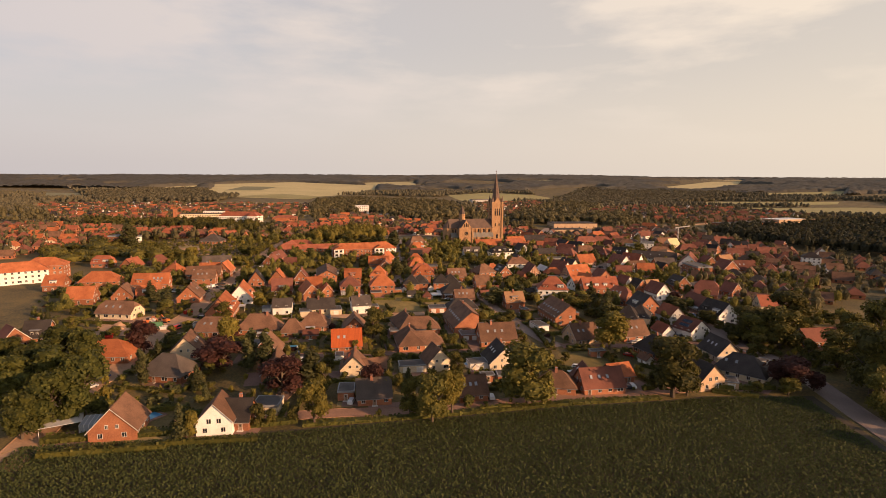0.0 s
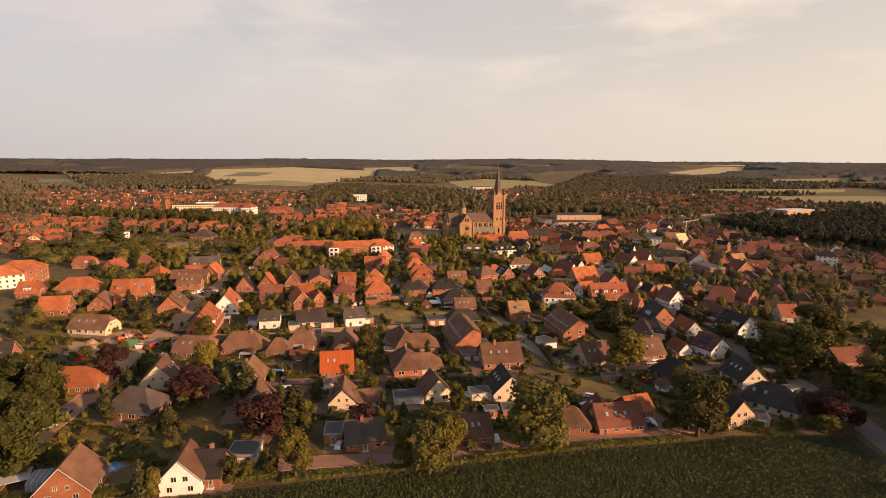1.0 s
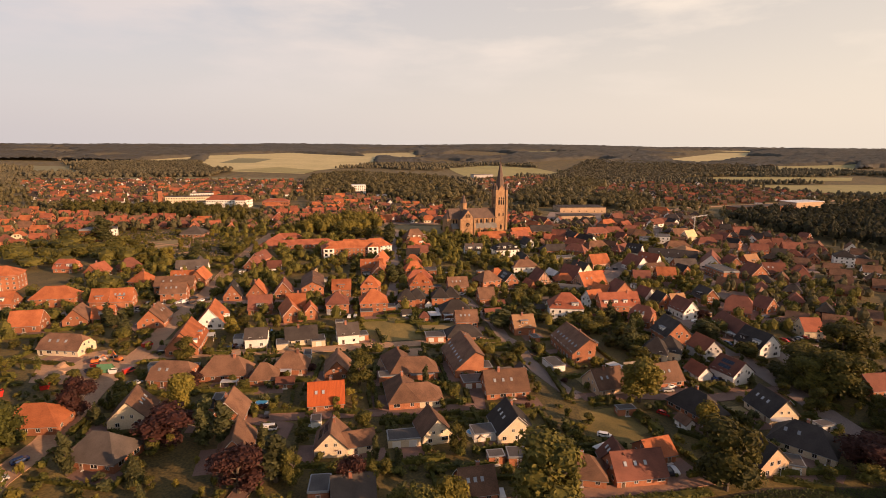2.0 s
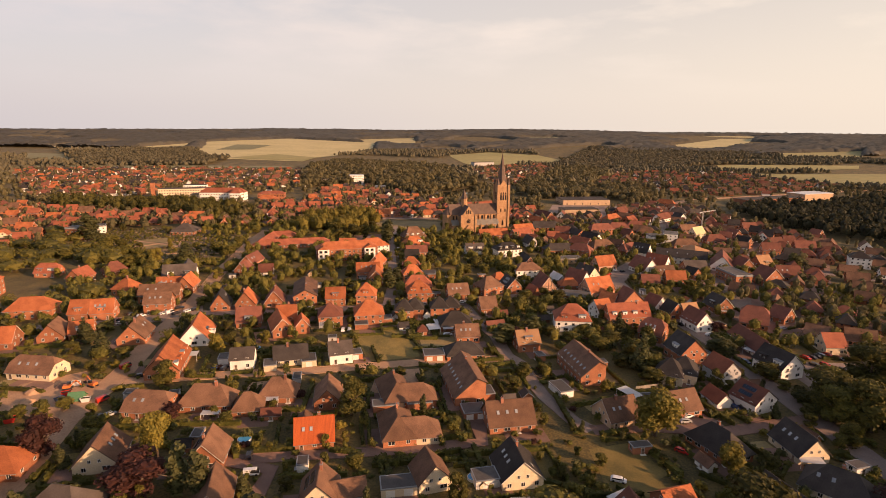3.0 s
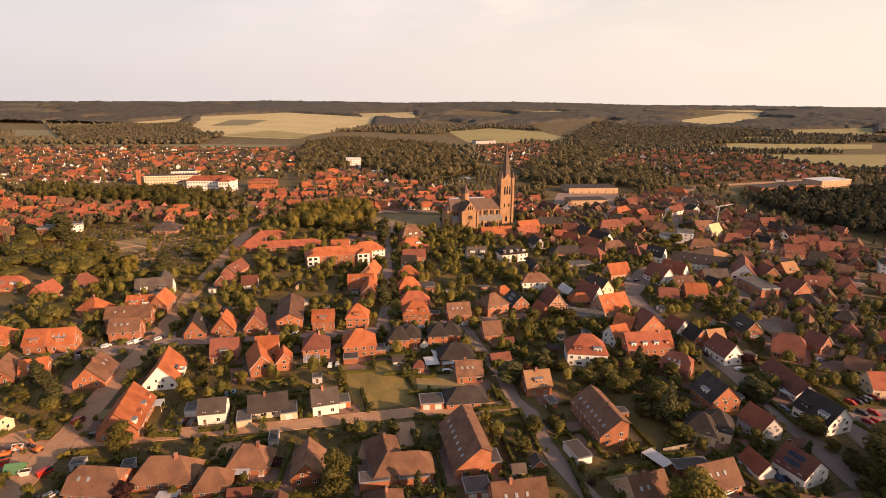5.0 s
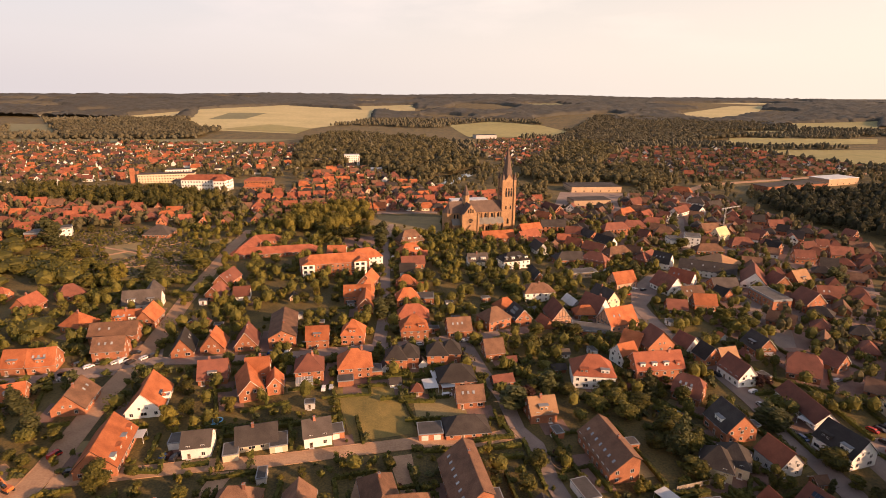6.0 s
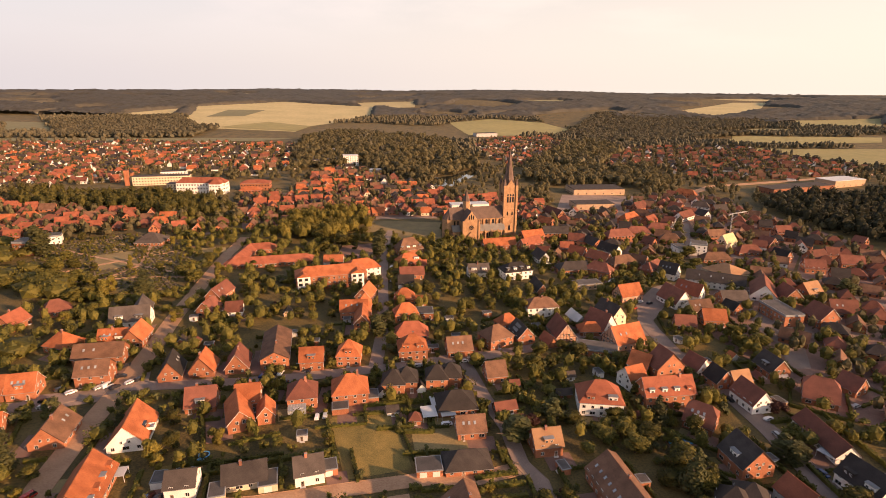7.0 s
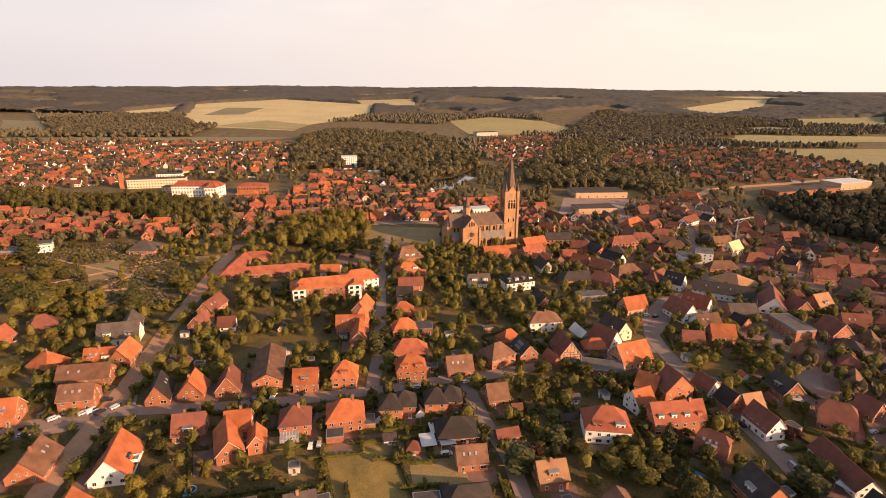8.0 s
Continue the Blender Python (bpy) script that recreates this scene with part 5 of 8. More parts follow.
# ---- church ----
def church(x, y, turn):
    thing = tagged(new("church"), "large sandstone church with dark slate roofs and tall pointed spire", "church")
    thing.matrix_world = pose(x, y, ground_z(x, y), 0, 0, turn)

    def prism(bm, x1, x2, y1, y2, z, ridge, along="x", mi=0):
        """A pitched roof over a rectangle."""
        if along == "x":
            m = (y1 + y2) / 2
            a, b, c, d, e, f = (x1, y1, z), (x2, y1, z), (x2, y2, z), (x1, y2, z), (x1, m, ridge), (x2, m, ridge)
            for q in ((a, b, f, e), (c, d, e, f), (b, c, f), (d, a, e)):
                face(bm, q, mi)
        else:
            m = (x1 + x2) / 2
            a, b, c, d, e, f = (x1, y1, z), (x2, y1, z), (x2, y2, z), (x1, y2, z), (m, y1, ridge), (m, y2, ridge)
            for q in ((b, c, f, e), (d, a, e, f), (a, b, e), (c, d, f)):
                face(bm, q, mi)

    def lancet(name, parent, cx, cy, z, w, h, a=0, mi=0):
        """A pointed window, a shallow dark block set into the wall, facing -y or +x."""
        bm = bmesh.new()
        pts = [(-w / 2, z), (w / 2, z), (w / 2, z + h * 0.72), (w * 0.28, z + h * 0.9), (0, z + h), (-w * 0.28, z + h * 0.9), (-w / 2, z + h * 0.72)]
        if a == 0:
            front, back = [(cx + u, cy, v) for u, v in pts], [(cx + u, cy + 0.3, v) for u, v in pts]
        else:
            front, back = [(cx, cy + u * a, v) for u, v in pts], [(cx - 0.3 * a, cy + u * a, v) for u, v in pts]
        face(bm, front, mi)
        for i in range(len(pts)):
            j = (i + 1) % len(pts)
            face(bm, [front[i], back[i], back[j], front[j]], mi)
        part(name, bm, M_GLASS, parent)

    # local: tower round the origin, nave runs towards -x, south side at -y
    bm = bmesh.new()
    box(bm, -5.6, 5.6, -5.6, 5.6, -2, 44)
    for z in (13, 25, 36):
        box(bm, -5.85, 5.85, -5.85, 5.85, z, z + 0.5)
    for sx in (-1, 1):
        for sy in (-1, 1):
            box(bm, sx * 5.6 - 0.9, sx * 5.6 + 0.9, sy * 5.6 - 0.9, sy * 5.6 + 0.9, -2, 40)
    for s in (-1, 1):
        face(bm, [(-5.0, s * 5.75, 44), (5.0, s * 5.75, 44), (0, s * 5.75, 51)])
        face(bm, [(s * 5.75, -5.0, 44), (s * 5.75, 5.0, 44), (s * 5.75, 0, 51)])
    tower = part("tower", bm, M_STONE, thing)
    for o in (-2.4, 0, 2.4):
        lancet("belfry_opening", tower, o, -5.72, 31, 1.5, 8)
        lancet("belfry_opening", tower, 5.72, o, 31, 1.5, 8, 1)
        lancet("belfry_opening", tower, -5.72, o, 31, 1.5, 8, -1)
    for o in (-2.2, 2.2):
        lancet("belfry_opening", tower, o, -5.72, 19.5, 1.2, 3.4)
        lancet("belfry_opening", tower, 5.72, o, 19.5, 1.2, 3.4, 1)
    lancet("belfry_opening", tower, 0, -5.72, 6, 1.8, 5)
    bm = bmesh.new()
    ring = []
    for k in range(8):
        a = 6.283 * (k + 0.5) / 8
        ring.append((math.cos(a) * 5.6, math.sin(a) * 5.6, 44.0))
    for k in range(8):
        p, q = ring[k], ring[(k + 1) % 8]
        u, v = (p[0] * 0.72, p[1] * 0.72, 52), (q[0] * 0.72, q[1] * 0.72, 52)
        face(bm, [p, q, v, u])
        face(bm, [u, v, (0, 0, 77)])
    box(bm, -0.12, 0.12, -0.12, 0.12, 76, 80.5)
    box(bm, -0.8, 0.8, -0.1, 0.1, 78.6, 78.9)
    part("spire", bm, M_SLATE, thing, "tall dark slate spire with cross")
    for sx in (-1, 1):
        for sy in (-1, 1):
            bm = bmesh.new()
            box(bm, -1.1, 1.1, -1.1, 1.1, 40, 46)
            for k in range(4):
                a, b = [(-1.25, -1.25), (1.25, -1.25), (1.25, 1.25), (-1.25, 1.25)][k], [(1.25, -1.25), (1.25, 1.25), (-1.25, 1.25), (-1.25, -1.25)][k]
                face(bm, [(*a, 46), (*b, 46), (0, 0, 53)], 1)
            part("pinnacle", bm, [M_STONE, M_SLATE], thing).matrix_local = pose(sx * 5.4, sy * 5.4, 0)
    bm = bmesh.new()
    box(bm, -54, -5, -6.2, 6.2, -2, 18)
    box(bm, -54, -5, -6.45, 6.45, 17.4, 18)
    part("nave", bm, M_STONE, thing)
    bm = bmesh.new()
    prism(bm, -54.6, -5, -6.9, 6.9, 18, 27.5)
    part("nave_roof", bm, M_SLATE, thing, "dark slate nave roof")
    for s in (-1, 1):
        bm = bmesh.new()
        box(bm, -31, -5.6, min(s * 6.2, s * 12), max(s * 6.2, s * 12), -2, 8.5)
        aisle = part("aisle", bm, M_STONE, thing)
        bm = bmesh.new()
        box(bm, -53, -46, min(s * 6.2, s * 11), max(s * 6.2, s * 11), -2, 8)
        chapel = part("side_chapel", bm, M_STONE, thing)
        for a, b, o, under in ((-31, -5.6, 12.4, aisle), (-53.4, -46, 11.4, chapel)):
            bm = bmesh.new()
            face(bm, [(a, s * o, 8.3), (b, s * o, 8.3), (b, s * 6.2, 13.2), (a, s * 6.2, 13.2)])
            part("aisle_roof", bm, M_COPPER, under)
        for k in range(5):
            bm = bmesh.new()
            cx = -6.5 - k * 6
            box(bm, cx - 0.55, cx + 0.55, min(s * 12, s * 13.4), max(s * 12, s * 13.4), -2, 7.5)
            face(bm, [(cx - 0.6, s * 13.5, 7.5), (cx + 0.6, s * 13.5, 7.5), (cx + 0.6, s * 12, 9.3), (cx - 0.6, s * 12, 9.3)])
            box(bm, cx - 0.45, cx + 0.45, min(s * 6.2, s * 7.2), max(s * 6.2, s * 7.2), 12, 17.5)
            part("buttress", bm, M_STONE, thing)
    for k in range(4):
        cx = -9.5 - k * 6
        for o in (-0.95, 0.95):
            lancet("lancet_window", thing, cx + o, -12.12, 2.6, 1.2, 4.2)
        lancet("lancet_window", thing, cx, -6.4, 13.2, 1.9, 4.0)
    for k in range(2):
        lancet("lancet_window", thing, -47.5 - k * 3, -6.4, 13.0, 1.3, 4.0)
        lancet("lancet_window", thing, -47.5 - k * 3, -11.12, 2.4, 1.2, 3.8)
    bm = bmesh.new()
    box(bm, -45.5, -31.5, -16.5, 16.5, -2, 17.5)
    for s in (-1, 1):
        face(bm, [(-45.5, s * 16.5, 17.5), (-31.5, s * 16.5, 17.5), (-38.5, s * 16.5, 27.3)])
        for px in (-45.5, -31.5):
            box(bm, px - 0.8, px + 0.8, s * 16.5 - 0.8, s * 16.5 + 0.8, -2, 19)
    transept = part("transept", bm, M_STONE, thing)
    bm = bmesh.new()
    prism(bm, -46.2, -30.8, -16.2, 16.2, 17.3, 27.2, "y")
    part("transept_roof", bm, M_SLATE, transept)
    bm = bmesh.new()
    for o in (-1.9, 0, 1.9):
        lancet("lancet_window", transept, -38.5 + o, -16.62, 20, 1.0, 3.6 if o else 4.6)
    for k in range(8):
        a = 6.283 * k / 8
        cx, cz = -38.5 + math.cos(a) * 1.5, 13 + math.sin(a) * 1.5
        face(bm, [(cx + 0.6 * math.cos(t), -16.62, cz + 0.6 * math.sin(t)) for t in [6.283 * j / 8 for j in range(8)]])
    face(bm, [(-38.5 + 0.7 * math.cos(t), -16.62, 13 + 0.7 * math.sin(t)) for t in [6.283 * j / 8 for j in range(8)]])
    part("rose_window", bm, M_GLASS, transept, "round traceried window")
    bm = bmesh.new()
    ringed = [(math.cos(6.283 * k / 16), math.sin(6.283 * k / 16)) for k in range(16)]
    for k in range(16):
        (a, b), (c, d) = ringed[k], ringed[(k + 1) % 16]
        face(bm, [(-38.5 + a * 2.5, -16.7, 13 + b * 2.5), (-38.5 + c * 2.5, -16.7, 13 + d * 2.5), (-38.5 + c * 2.9, -16.7, 13 + d * 2.9), (-38.5 + a * 2.9, -16.7, 13 + b * 2.9)])
    box(bm, -41.5, -35.5, -17.6, -16.5, -2, 6)
    prism(bm, -41.8, -35.2, -17.8, -16.5, 6, 9.5, "y")
    part("portal", bm, M_STONE, transept)
    bm = bmesh.new()
    for k in range(8):
        a, b = 6.283 * (k + 0.5) / 8, 6.283 * (k + 1.5) / 8
        p, q = (math.cos(a) * 3.2 - 38.5, math.sin(a) * 3.2), (math.cos(b) * 3.2 - 38.5, math.sin(b) * 3.2)
        face(bm, [(*p, 22), (*q, 22), (*q, 33), (*p, 33)])
        face(bm, [(p[0] * 1.0, p[1] * 1.2, 33), (q[0] * 1.0, q[1] * 1.2, 33), (-38.5, 0, 42.5)], 1)
    part("crossing_turret", bm, [M_STONE, M_SLATE], thing)
    bm = bmesh.new()
    apse = [(-54 + 6.2 * math.cos(a), 6.2 * math.sin(a)) for a in [1.5708 + 3.1416 * k / 6 for k in range(7)]]
    for p, q in zip(apse, apse[1:]):
        face(bm, [(*p, -2), (*q, -2), (*q, 18), (*p, 18)])
        face(bm, [(*p, 18), (*q, 18), (-54, 0, 27)], 1)
    part("apse", bm, [M_STONE, M_SLATE], thing)
    return thing


church(58.5, 601, 14)


# ---- vehicles ----
def car_body(van):
    """Body shell of a car along local x, with rounded bonnet, roof and glasshouse."""
    bm = bmesh.new()
    h = 2.0 if van else 1.45
    prof = [(-2.2, 0.3), (2.2, 0.3), (2.25, 0.75), (1.55 if not van else 2.0, 0.92 if not van else 1.1), (0.8 if not van else 1.5, h), (-1.5 if not van else -2.2, h - 0.03), (-2.2, 0.95)]
    rows = []
    for y, k in ((-0.9, 0.94), (-0.82, 1.0), (0.82, 1.0), (0.9, 0.94)):
        rows.append([bm.verts.new((x * (0.99 if k < 1 else 1), y if z < 1 else y * 0.84, 0.3 + (z - 0.3) * k)) for x, z in prof])
    n = len(prof)
    for a, b in zip(rows, rows[1:]):
        for i in range(n):
            bm.faces.new((a[i], a[(i + 1) % n], b[(i + 1) % n], b[i]))
    bm.faces.new(list(reversed(rows[0])))
    bm.faces.new(rows[-1])
    bmesh.ops.recalc_face_normals(bm, faces=bm.faces)
    return bm


def car_glass(van):
    """The band of windows round the cabin, in one piece."""
    bm = bmesh.new()
    h, f, r = (1.9, 1.62, 0.2) if van else (1.36, 0.86, -1.42)
    low = [bm.verts.new(v) for v in ((f + 0.6, -0.86, 1.0), (f + 0.6, 0.86, 1.0), (r - 0.55, 0.86, 1.0), (r - 0.55, -0.86, 1.0))]
    top = [bm.verts.new(v) for v in ((f + 0.04, -0.78, h), (f + 0.04, 0.78, h), (r - 0.08, 0.78, h), (r - 0.08, -0.78, h))]
    for k in range(4):
        if not (van and k == 2):
            bm.faces.new((low[k], low[(k + 1) % 4], top[(k + 1) % 4], top[k]))
    return bm


def mesh_of(name, bm, *mats):
    mesh = bpy.data.meshes.new(name)
    bm.to_mesh(mesh)
    bm.free()
    for m in mats:
        mesh.materials.append(m)
    return mesh


CAR_GLASS = {v: mesh_of("glazing", car_glass(v), M_GLASS) for v in (False, True)}
CAR_BODY = {(k, v): mesh_of("body", car_body(v), m) for k, m in enumerate(PAINTS) for v in (False, True)}
bm = bmesh.new()
bmesh.ops.create_cone(bm, cap_ends=True, segments=12, radius1=0.33, radius2=0.33, depth=0.22, matrix=Matrix.Rotation(radians(90), 4, "X"))
WHEEL = mesh_of("wheel", bm, M_TYRE)
PAINT_WORDS = ("white", "black", "silver-grey", "red", "dark blue")


def car(x, y, turn, paint, van=False):
    thing = tagged(new("van" if van else "car"), f"{PAINT_WORDS[paint]} {'van' if van else 'passenger car'} parked in the street", "van" if van else "car", "parked vehicles")
    thing.matrix_world = pose(x, y, ground_z(x, y) + 0.12, 0, 0, turn)
    part("body", CAR_BODY[paint, van], None, thing)
    part("glazing", CAR_GLASS[van], None, thing)
    for px in (-1.35, 1.4):
        for py in (-0.82, 0.82):
            part("wheel", WHEEL, None, thing).matrix_local = pose(px, py, 0.33)




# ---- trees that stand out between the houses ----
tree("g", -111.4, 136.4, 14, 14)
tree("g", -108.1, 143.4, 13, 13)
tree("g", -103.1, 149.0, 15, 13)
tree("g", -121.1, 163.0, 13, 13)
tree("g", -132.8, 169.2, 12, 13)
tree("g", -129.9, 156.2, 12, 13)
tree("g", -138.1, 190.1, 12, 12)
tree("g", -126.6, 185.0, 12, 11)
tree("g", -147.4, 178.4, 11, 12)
tree("y", -105.7, 162.5, 5, 6)
tree("d", -100.4, 174.8, 13, 5)
tree("e", -71.2, 140.1, 10, 7)
tree("c", -68.2, 140.3, 8, 6)
tree("p", -117.7, 207.3, 14, 15)
tree("q", -61.7, 147.4, 6, 9)
tree("b", -52.6, 146.8, 7, 7)
tree("b", -49.0, 148.1, 7, 7)
tree("p", -51.9, 169.1, 10, 12)
tree("d", -69.8, 191.3, 12, 5)
tree("d", -63.4, 188.9, 12, 5)
tree("c", -36.8, 148.7, 14, 13)
tree("b", -43.0, 149.9, 8, 7)
tree("b", -39.1, 173.6, 11, 9)
tree("d", -44.0, 174.3, 11, 6)
tree("y", -19.1, 156.1, 4, 4)
tree("p", -22.4, 168.6, 9, 7)
tree("b", -17.8, 168.9, 9, 7)
tree("a", -2.8, 152.1, 15, 15)
tree("b", -9.7, 156.6, 12, 10)
tree("c", 3.1, 157.4, 11, 10)
tree("b", 5.7, 190.7, 9, 9)
tree("a", 27.7, 165.8, 14, 17)
tree("b", 32.4, 167.0, 11, 10)
tree("s", 9.0, 163.9, 4, 5)
tree("s", 14.1, 165.9, 3, 4)
tree("a", 78.0, 175.6, 14, 15)
tree("b", 83.6, 177.3, 12, 12)
tree("p", 124.0, 184.5, 9, 13)
tree("p", 131.6, 183.9, 8, 10)
tree("a", 119.6, 179.3, 7, 10)
tree("a", 149.2, 232.0, 13, 15)
tree("c", 166.9, 243.8, 9, 10)
tree("b", 130.9, 221.7, 8, 9)
tree("a", 149.2, 247.2, 9, 11)
tree("a", 134.4, 241.8, 8, 9)
tree("b", 139.1, 255.7, 8, 9)
tree("b", 150.9, 215.8, 9, 10)
tree("b", 110.0, 181.2, 6, 7)
tree("a", 155.6, 206.2, 11, 12)
tree("a", 172.8, 217.0, 12, 13)
tree("a", 193.6, 232.9, 16, 15)
tree("a", 192.3, 249.7, 9, 10)
tree("a", 149.1, 180.7, 17, 16)
tree("b", 175.1, 204.0, 17, 16)
tree("a", 151.3, 171.5, 18, 17)
tree("b", 138.4, 162.4, 15, 15)
tree("a", 206.3, 280.9, 8, 9)
tree("b", 68.8, 210.6, 5, 6)
tree("b", 49.2, 209.2, 6, 7)
tree("s", 66.6, 181.3, 3, 4)
tree("s", 22.6, 168.2, 3, 4)
tree("e", -80.8, 172.1, 9, 6)
tree("b", -82.5, 184.8, 8, 8)
tree("c", -78.7, 187.9, 7, 7)
tree("b", -85.5, 199.5, 7, 7)
tree("b", -30.6, 234.6, 13, 17)
tree("c", 72.4, 226.7, 13, 16)
tree("a", 34.4, 269.3, 9, 9)
tree("b", -105.7, 253.3, 10, 13)
tree("b", -95.6, 294.0, 10, 12)
tree("c", -95.2, 282.4, 8, 9)
tree("a", 78.8, 281.8, 8, 10)
tree("b", 86.8, 282.2, 8, 10)
tree("a", 86.3, 267.2, 10, 12)
tree("b", 81.5, 311.6, 7, 8)
tree("a", 74.6, 314.0, 7, 8)
tree("a", 94.9, 285.6, 8, 9)
tree("b", 70.6, 328.4, 12, 12)
tree("b", 86.4, 335.7, 12, 12)
tree("b", 28.7, 257.6, 8, 12)
tree("c", 64.4, 257.5, 6, 8)
tree("y", 56.9, 255.5, 4, 5)
tree("c", -80.0, 296.3, 9, 8)
tree("e", -118.8, 302.9, 9, 8)
tree("e", -144.9, 280.1, 11, 10)
tree("e", -160.7, 293.3, 12, 10)
tree("b", -157.7, 279.6, 9, 11)
tree("b", -133.7, 276.4, 8, 10)
tree("y", -132.8, 268.3, 6, 8)
tree("a", 152.0, 255.9, 9, 12)
tree("a", 138.5, 252.3, 8, 10)
tree("a", 140.9, 237.8, 10, 12)
tree("b", 129.7, 234.8, 8, 9)
tree("a", 136.6, 272.3, 11, 13)
tree("b", 137.3, 262.1, 7, 9)
tree("b", 123.9, 270.6, 8, 8)
tree("a", 165.5, 272.3, 9, 9)
tree("d", 129.0, 293.9, 7, 6)
tree("d", 128.0, 298.6, 7, 5)
tree("b", 96.1, 265.8, 8, 10)
tree("b", 110.2, 261.1, 9, 8)
tree("q", -51.8, 247.5, 5, 6)
tree("s", -101.8, 234.0, 5, 7)
tree("p", -91.2, 230.4, 8, 9)
tree("b", -15.8, 266.1, 6, 8)
tree("b", -40.3, 298.1, 9, 9)
tree("b", -101.5, 307.8, 10, 11)
tree("c", -99.6, 287.1, 11, 14)
tree("a", -8.4, 449.4, 15, 12)
tree("b", -39.5, 387.5, 13, 10)
tree("b", -36.6, 398.8, 11, 9)
tree("b", -38.8, 456.1, 12, 9)
tree("d", -47.9, 526.5, 13, 9)
tree("d", -49.4, 546.9, 13, 9)
tree("b", -39.8, 422.9, 9, 8)
tree("b", -36.8, 508.6, 8, 7)
tree("d", -32.5, 389.7, 9, 7)
tree("d", -29.2, 399.2, 8, 6)
tree("b", -145.2, 404.7, 10, 11)
tree("c", -145.6, 399.3, 9, 8)
tree("b", -205.4, 387.1, 10, 12)
tree("c", -201.2, 393.5, 10, 13)
tree("a", -216.3, 424.6, 14, 14)
tree("a", -209.3, 428.9, 14, 14)
tree("c", -203.8, 433.2, 15, 14)
tree("c", -203.9, 441.6, 14, 13)
tree("b", -191.7, 403.8, 13, 12)
tree("e", -184.0, 442.6, 15, 16)
tree("a", -252.7, 452.7, 17, 16)
tree("a", -262.7, 477.0, 16, 15)
tree("a", -239.4, 448.7, 14, 14)
tree("b", -253.2, 439.4, 9, 9)
tree("d", -296.2, 510.1, 18, 12)
tree("a", -161.3, 460.2, 15, 15)
tree("a", -173.7, 471.3, 13, 13)
tree("c", -152.4, 477.7, 12, 11)
tree("a", -169.4, 504.7, 11, 11)
tree("c", -216.5, 484.7, 8, 9)
tree("a", -142.5, 497.0, 8, 10)
tree("b", -133.2, 493.1, 8, 9)
tree("a", -171.3, 551.5, 12, 13)
tree("a", -118.3, 483.1, 9, 10)
tree("a", -80.9, 548.4, 18, 18)
tree("c", -90.8, 553.5, 16, 15)
tree("a", -102.4, 564.7, 16, 15)
tree("a", -113.0, 580.0, 15, 14)
tree("a", -73.8, 559.5, 14, 13)
tree("b", -67.7, 580.8, 14, 13)
tree("c", -83.9, 591.2, 13, 13)
tree("a", -122.2, 587.7, 13, 13)
tree("b", 4.2, 574.8, 16, 9)
tree("a", 8.4, 531.4, 13, 12)
tree("a", -2.4, 530.5, 12, 11)
tree("a", 24.9, 451.7, 12, 12)
tree("b", 35.6, 452.5, 12, 12)
tree("a", 16.9, 429.0, 11, 12)
tree("b", 30.0, 427.5, 10, 12)
tree("a", 42.9, 440.2, 12, 13)
tree("c", 49.1, 423.5, 12, 13)
tree("b", 43.4, 417.3, 9, 9)
tree("b", 61.7, 473.0, 10, 10)
tree("a", 78.5, 455.4, 11, 11)
tree("b", 68.0, 437.8, 10, 10)
tree("b", 79.1, 434.5, 9, 10)
tree("a", 29.2, 355.8, 10, 11)
tree("b", 37.0, 356.2, 11, 12)
tree("a", 45.1, 359.0, 11, 12)
tree("b", 53.0, 359.4, 10, 11)
tree("b", 61.5, 375.0, 11, 12)
tree("a", 69.2, 372.7, 11, 12)
tree("a", 50.4, 374.4, 9, 11)
tree("b", 39.3, 373.8, 9, 11)
tree("c", 67.6, 355.4, 9, 9)
tree("d", 30.0, 303.7, 8, 9)
tree("p", 36.6, 313.3, 7, 8)
tree("b", 39.1, 315.0, 7, 7)
tree("d", 46.3, 318.7, 7, 6)
tree("a", 53.3, 315.6, 8, 10)
tree("a", 63.2, 304.9, 10, 11)
tree("a", 72.5, 308.3, 11, 12)
tree("c", 76.9, 314.9, 9, 10)
tree("a", 81.0, 305.6, 11, 12)
tree("a", 71.4, 318.0, 9, 10)
tree("b", 64.4, 324.7, 9, 10)
tree("a", 73.1, 298.1, 12, 12)
tree("b", 94.7, 327.0, 5, 7)
tree("b", 100.5, 327.2, 5, 6)
tree("a", 160.2, 400.1, 11, 12)
tree("b", 172.6, 400.7, 11, 12)
tree("a", 158.2, 388.0, 11, 11)
tree("a", 170.1, 388.5, 11, 12)
tree("e", 188.0, 389.2, 11, 7)
tree("d", 269.4, 465.5, 9, 9)
tree("p", 142.0, 325.8, 8, 10)
tree("d", 126.5, 297.1, 6, 6)
tree("d", 132.7, 295.9, 6, 5)
tree("a", 149.0, 445.1, 10, 11)
tree("a", 198.2, 546.1, 15, 16)
tree("a", 183.3, 531.9, 13, 13)
tree("a", 193.1, 519.9, 12, 12)
tree("d", 132.8, 468.1, 10, 6)
tree("c", 108.7, 417.6, 6, 7)
tree("b", -102.1, 411.8, 9, 11)
tree("b", -79.8, 409.6, 9, 12)
tree("c", -73.8, 417.1, 9, 10)
tree("b", -72.6, 432.5, 10, 13)
tree("b", -61.5, 410.7, 8, 11)
tree("q", -96.3, 423.2, 6, 8)
tree("c", -110.5, 401.1, 8, 10)
tree("b", -108.7, 388.5, 8, 9)
tree("b", -58.9, 391.2, 8, 11)
tree("b", -104.6, 401.4, 8, 9)
tree("c", -95.6, 443.4, 7, 8)
tree("b", -111.5, 455.7, 10, 10)
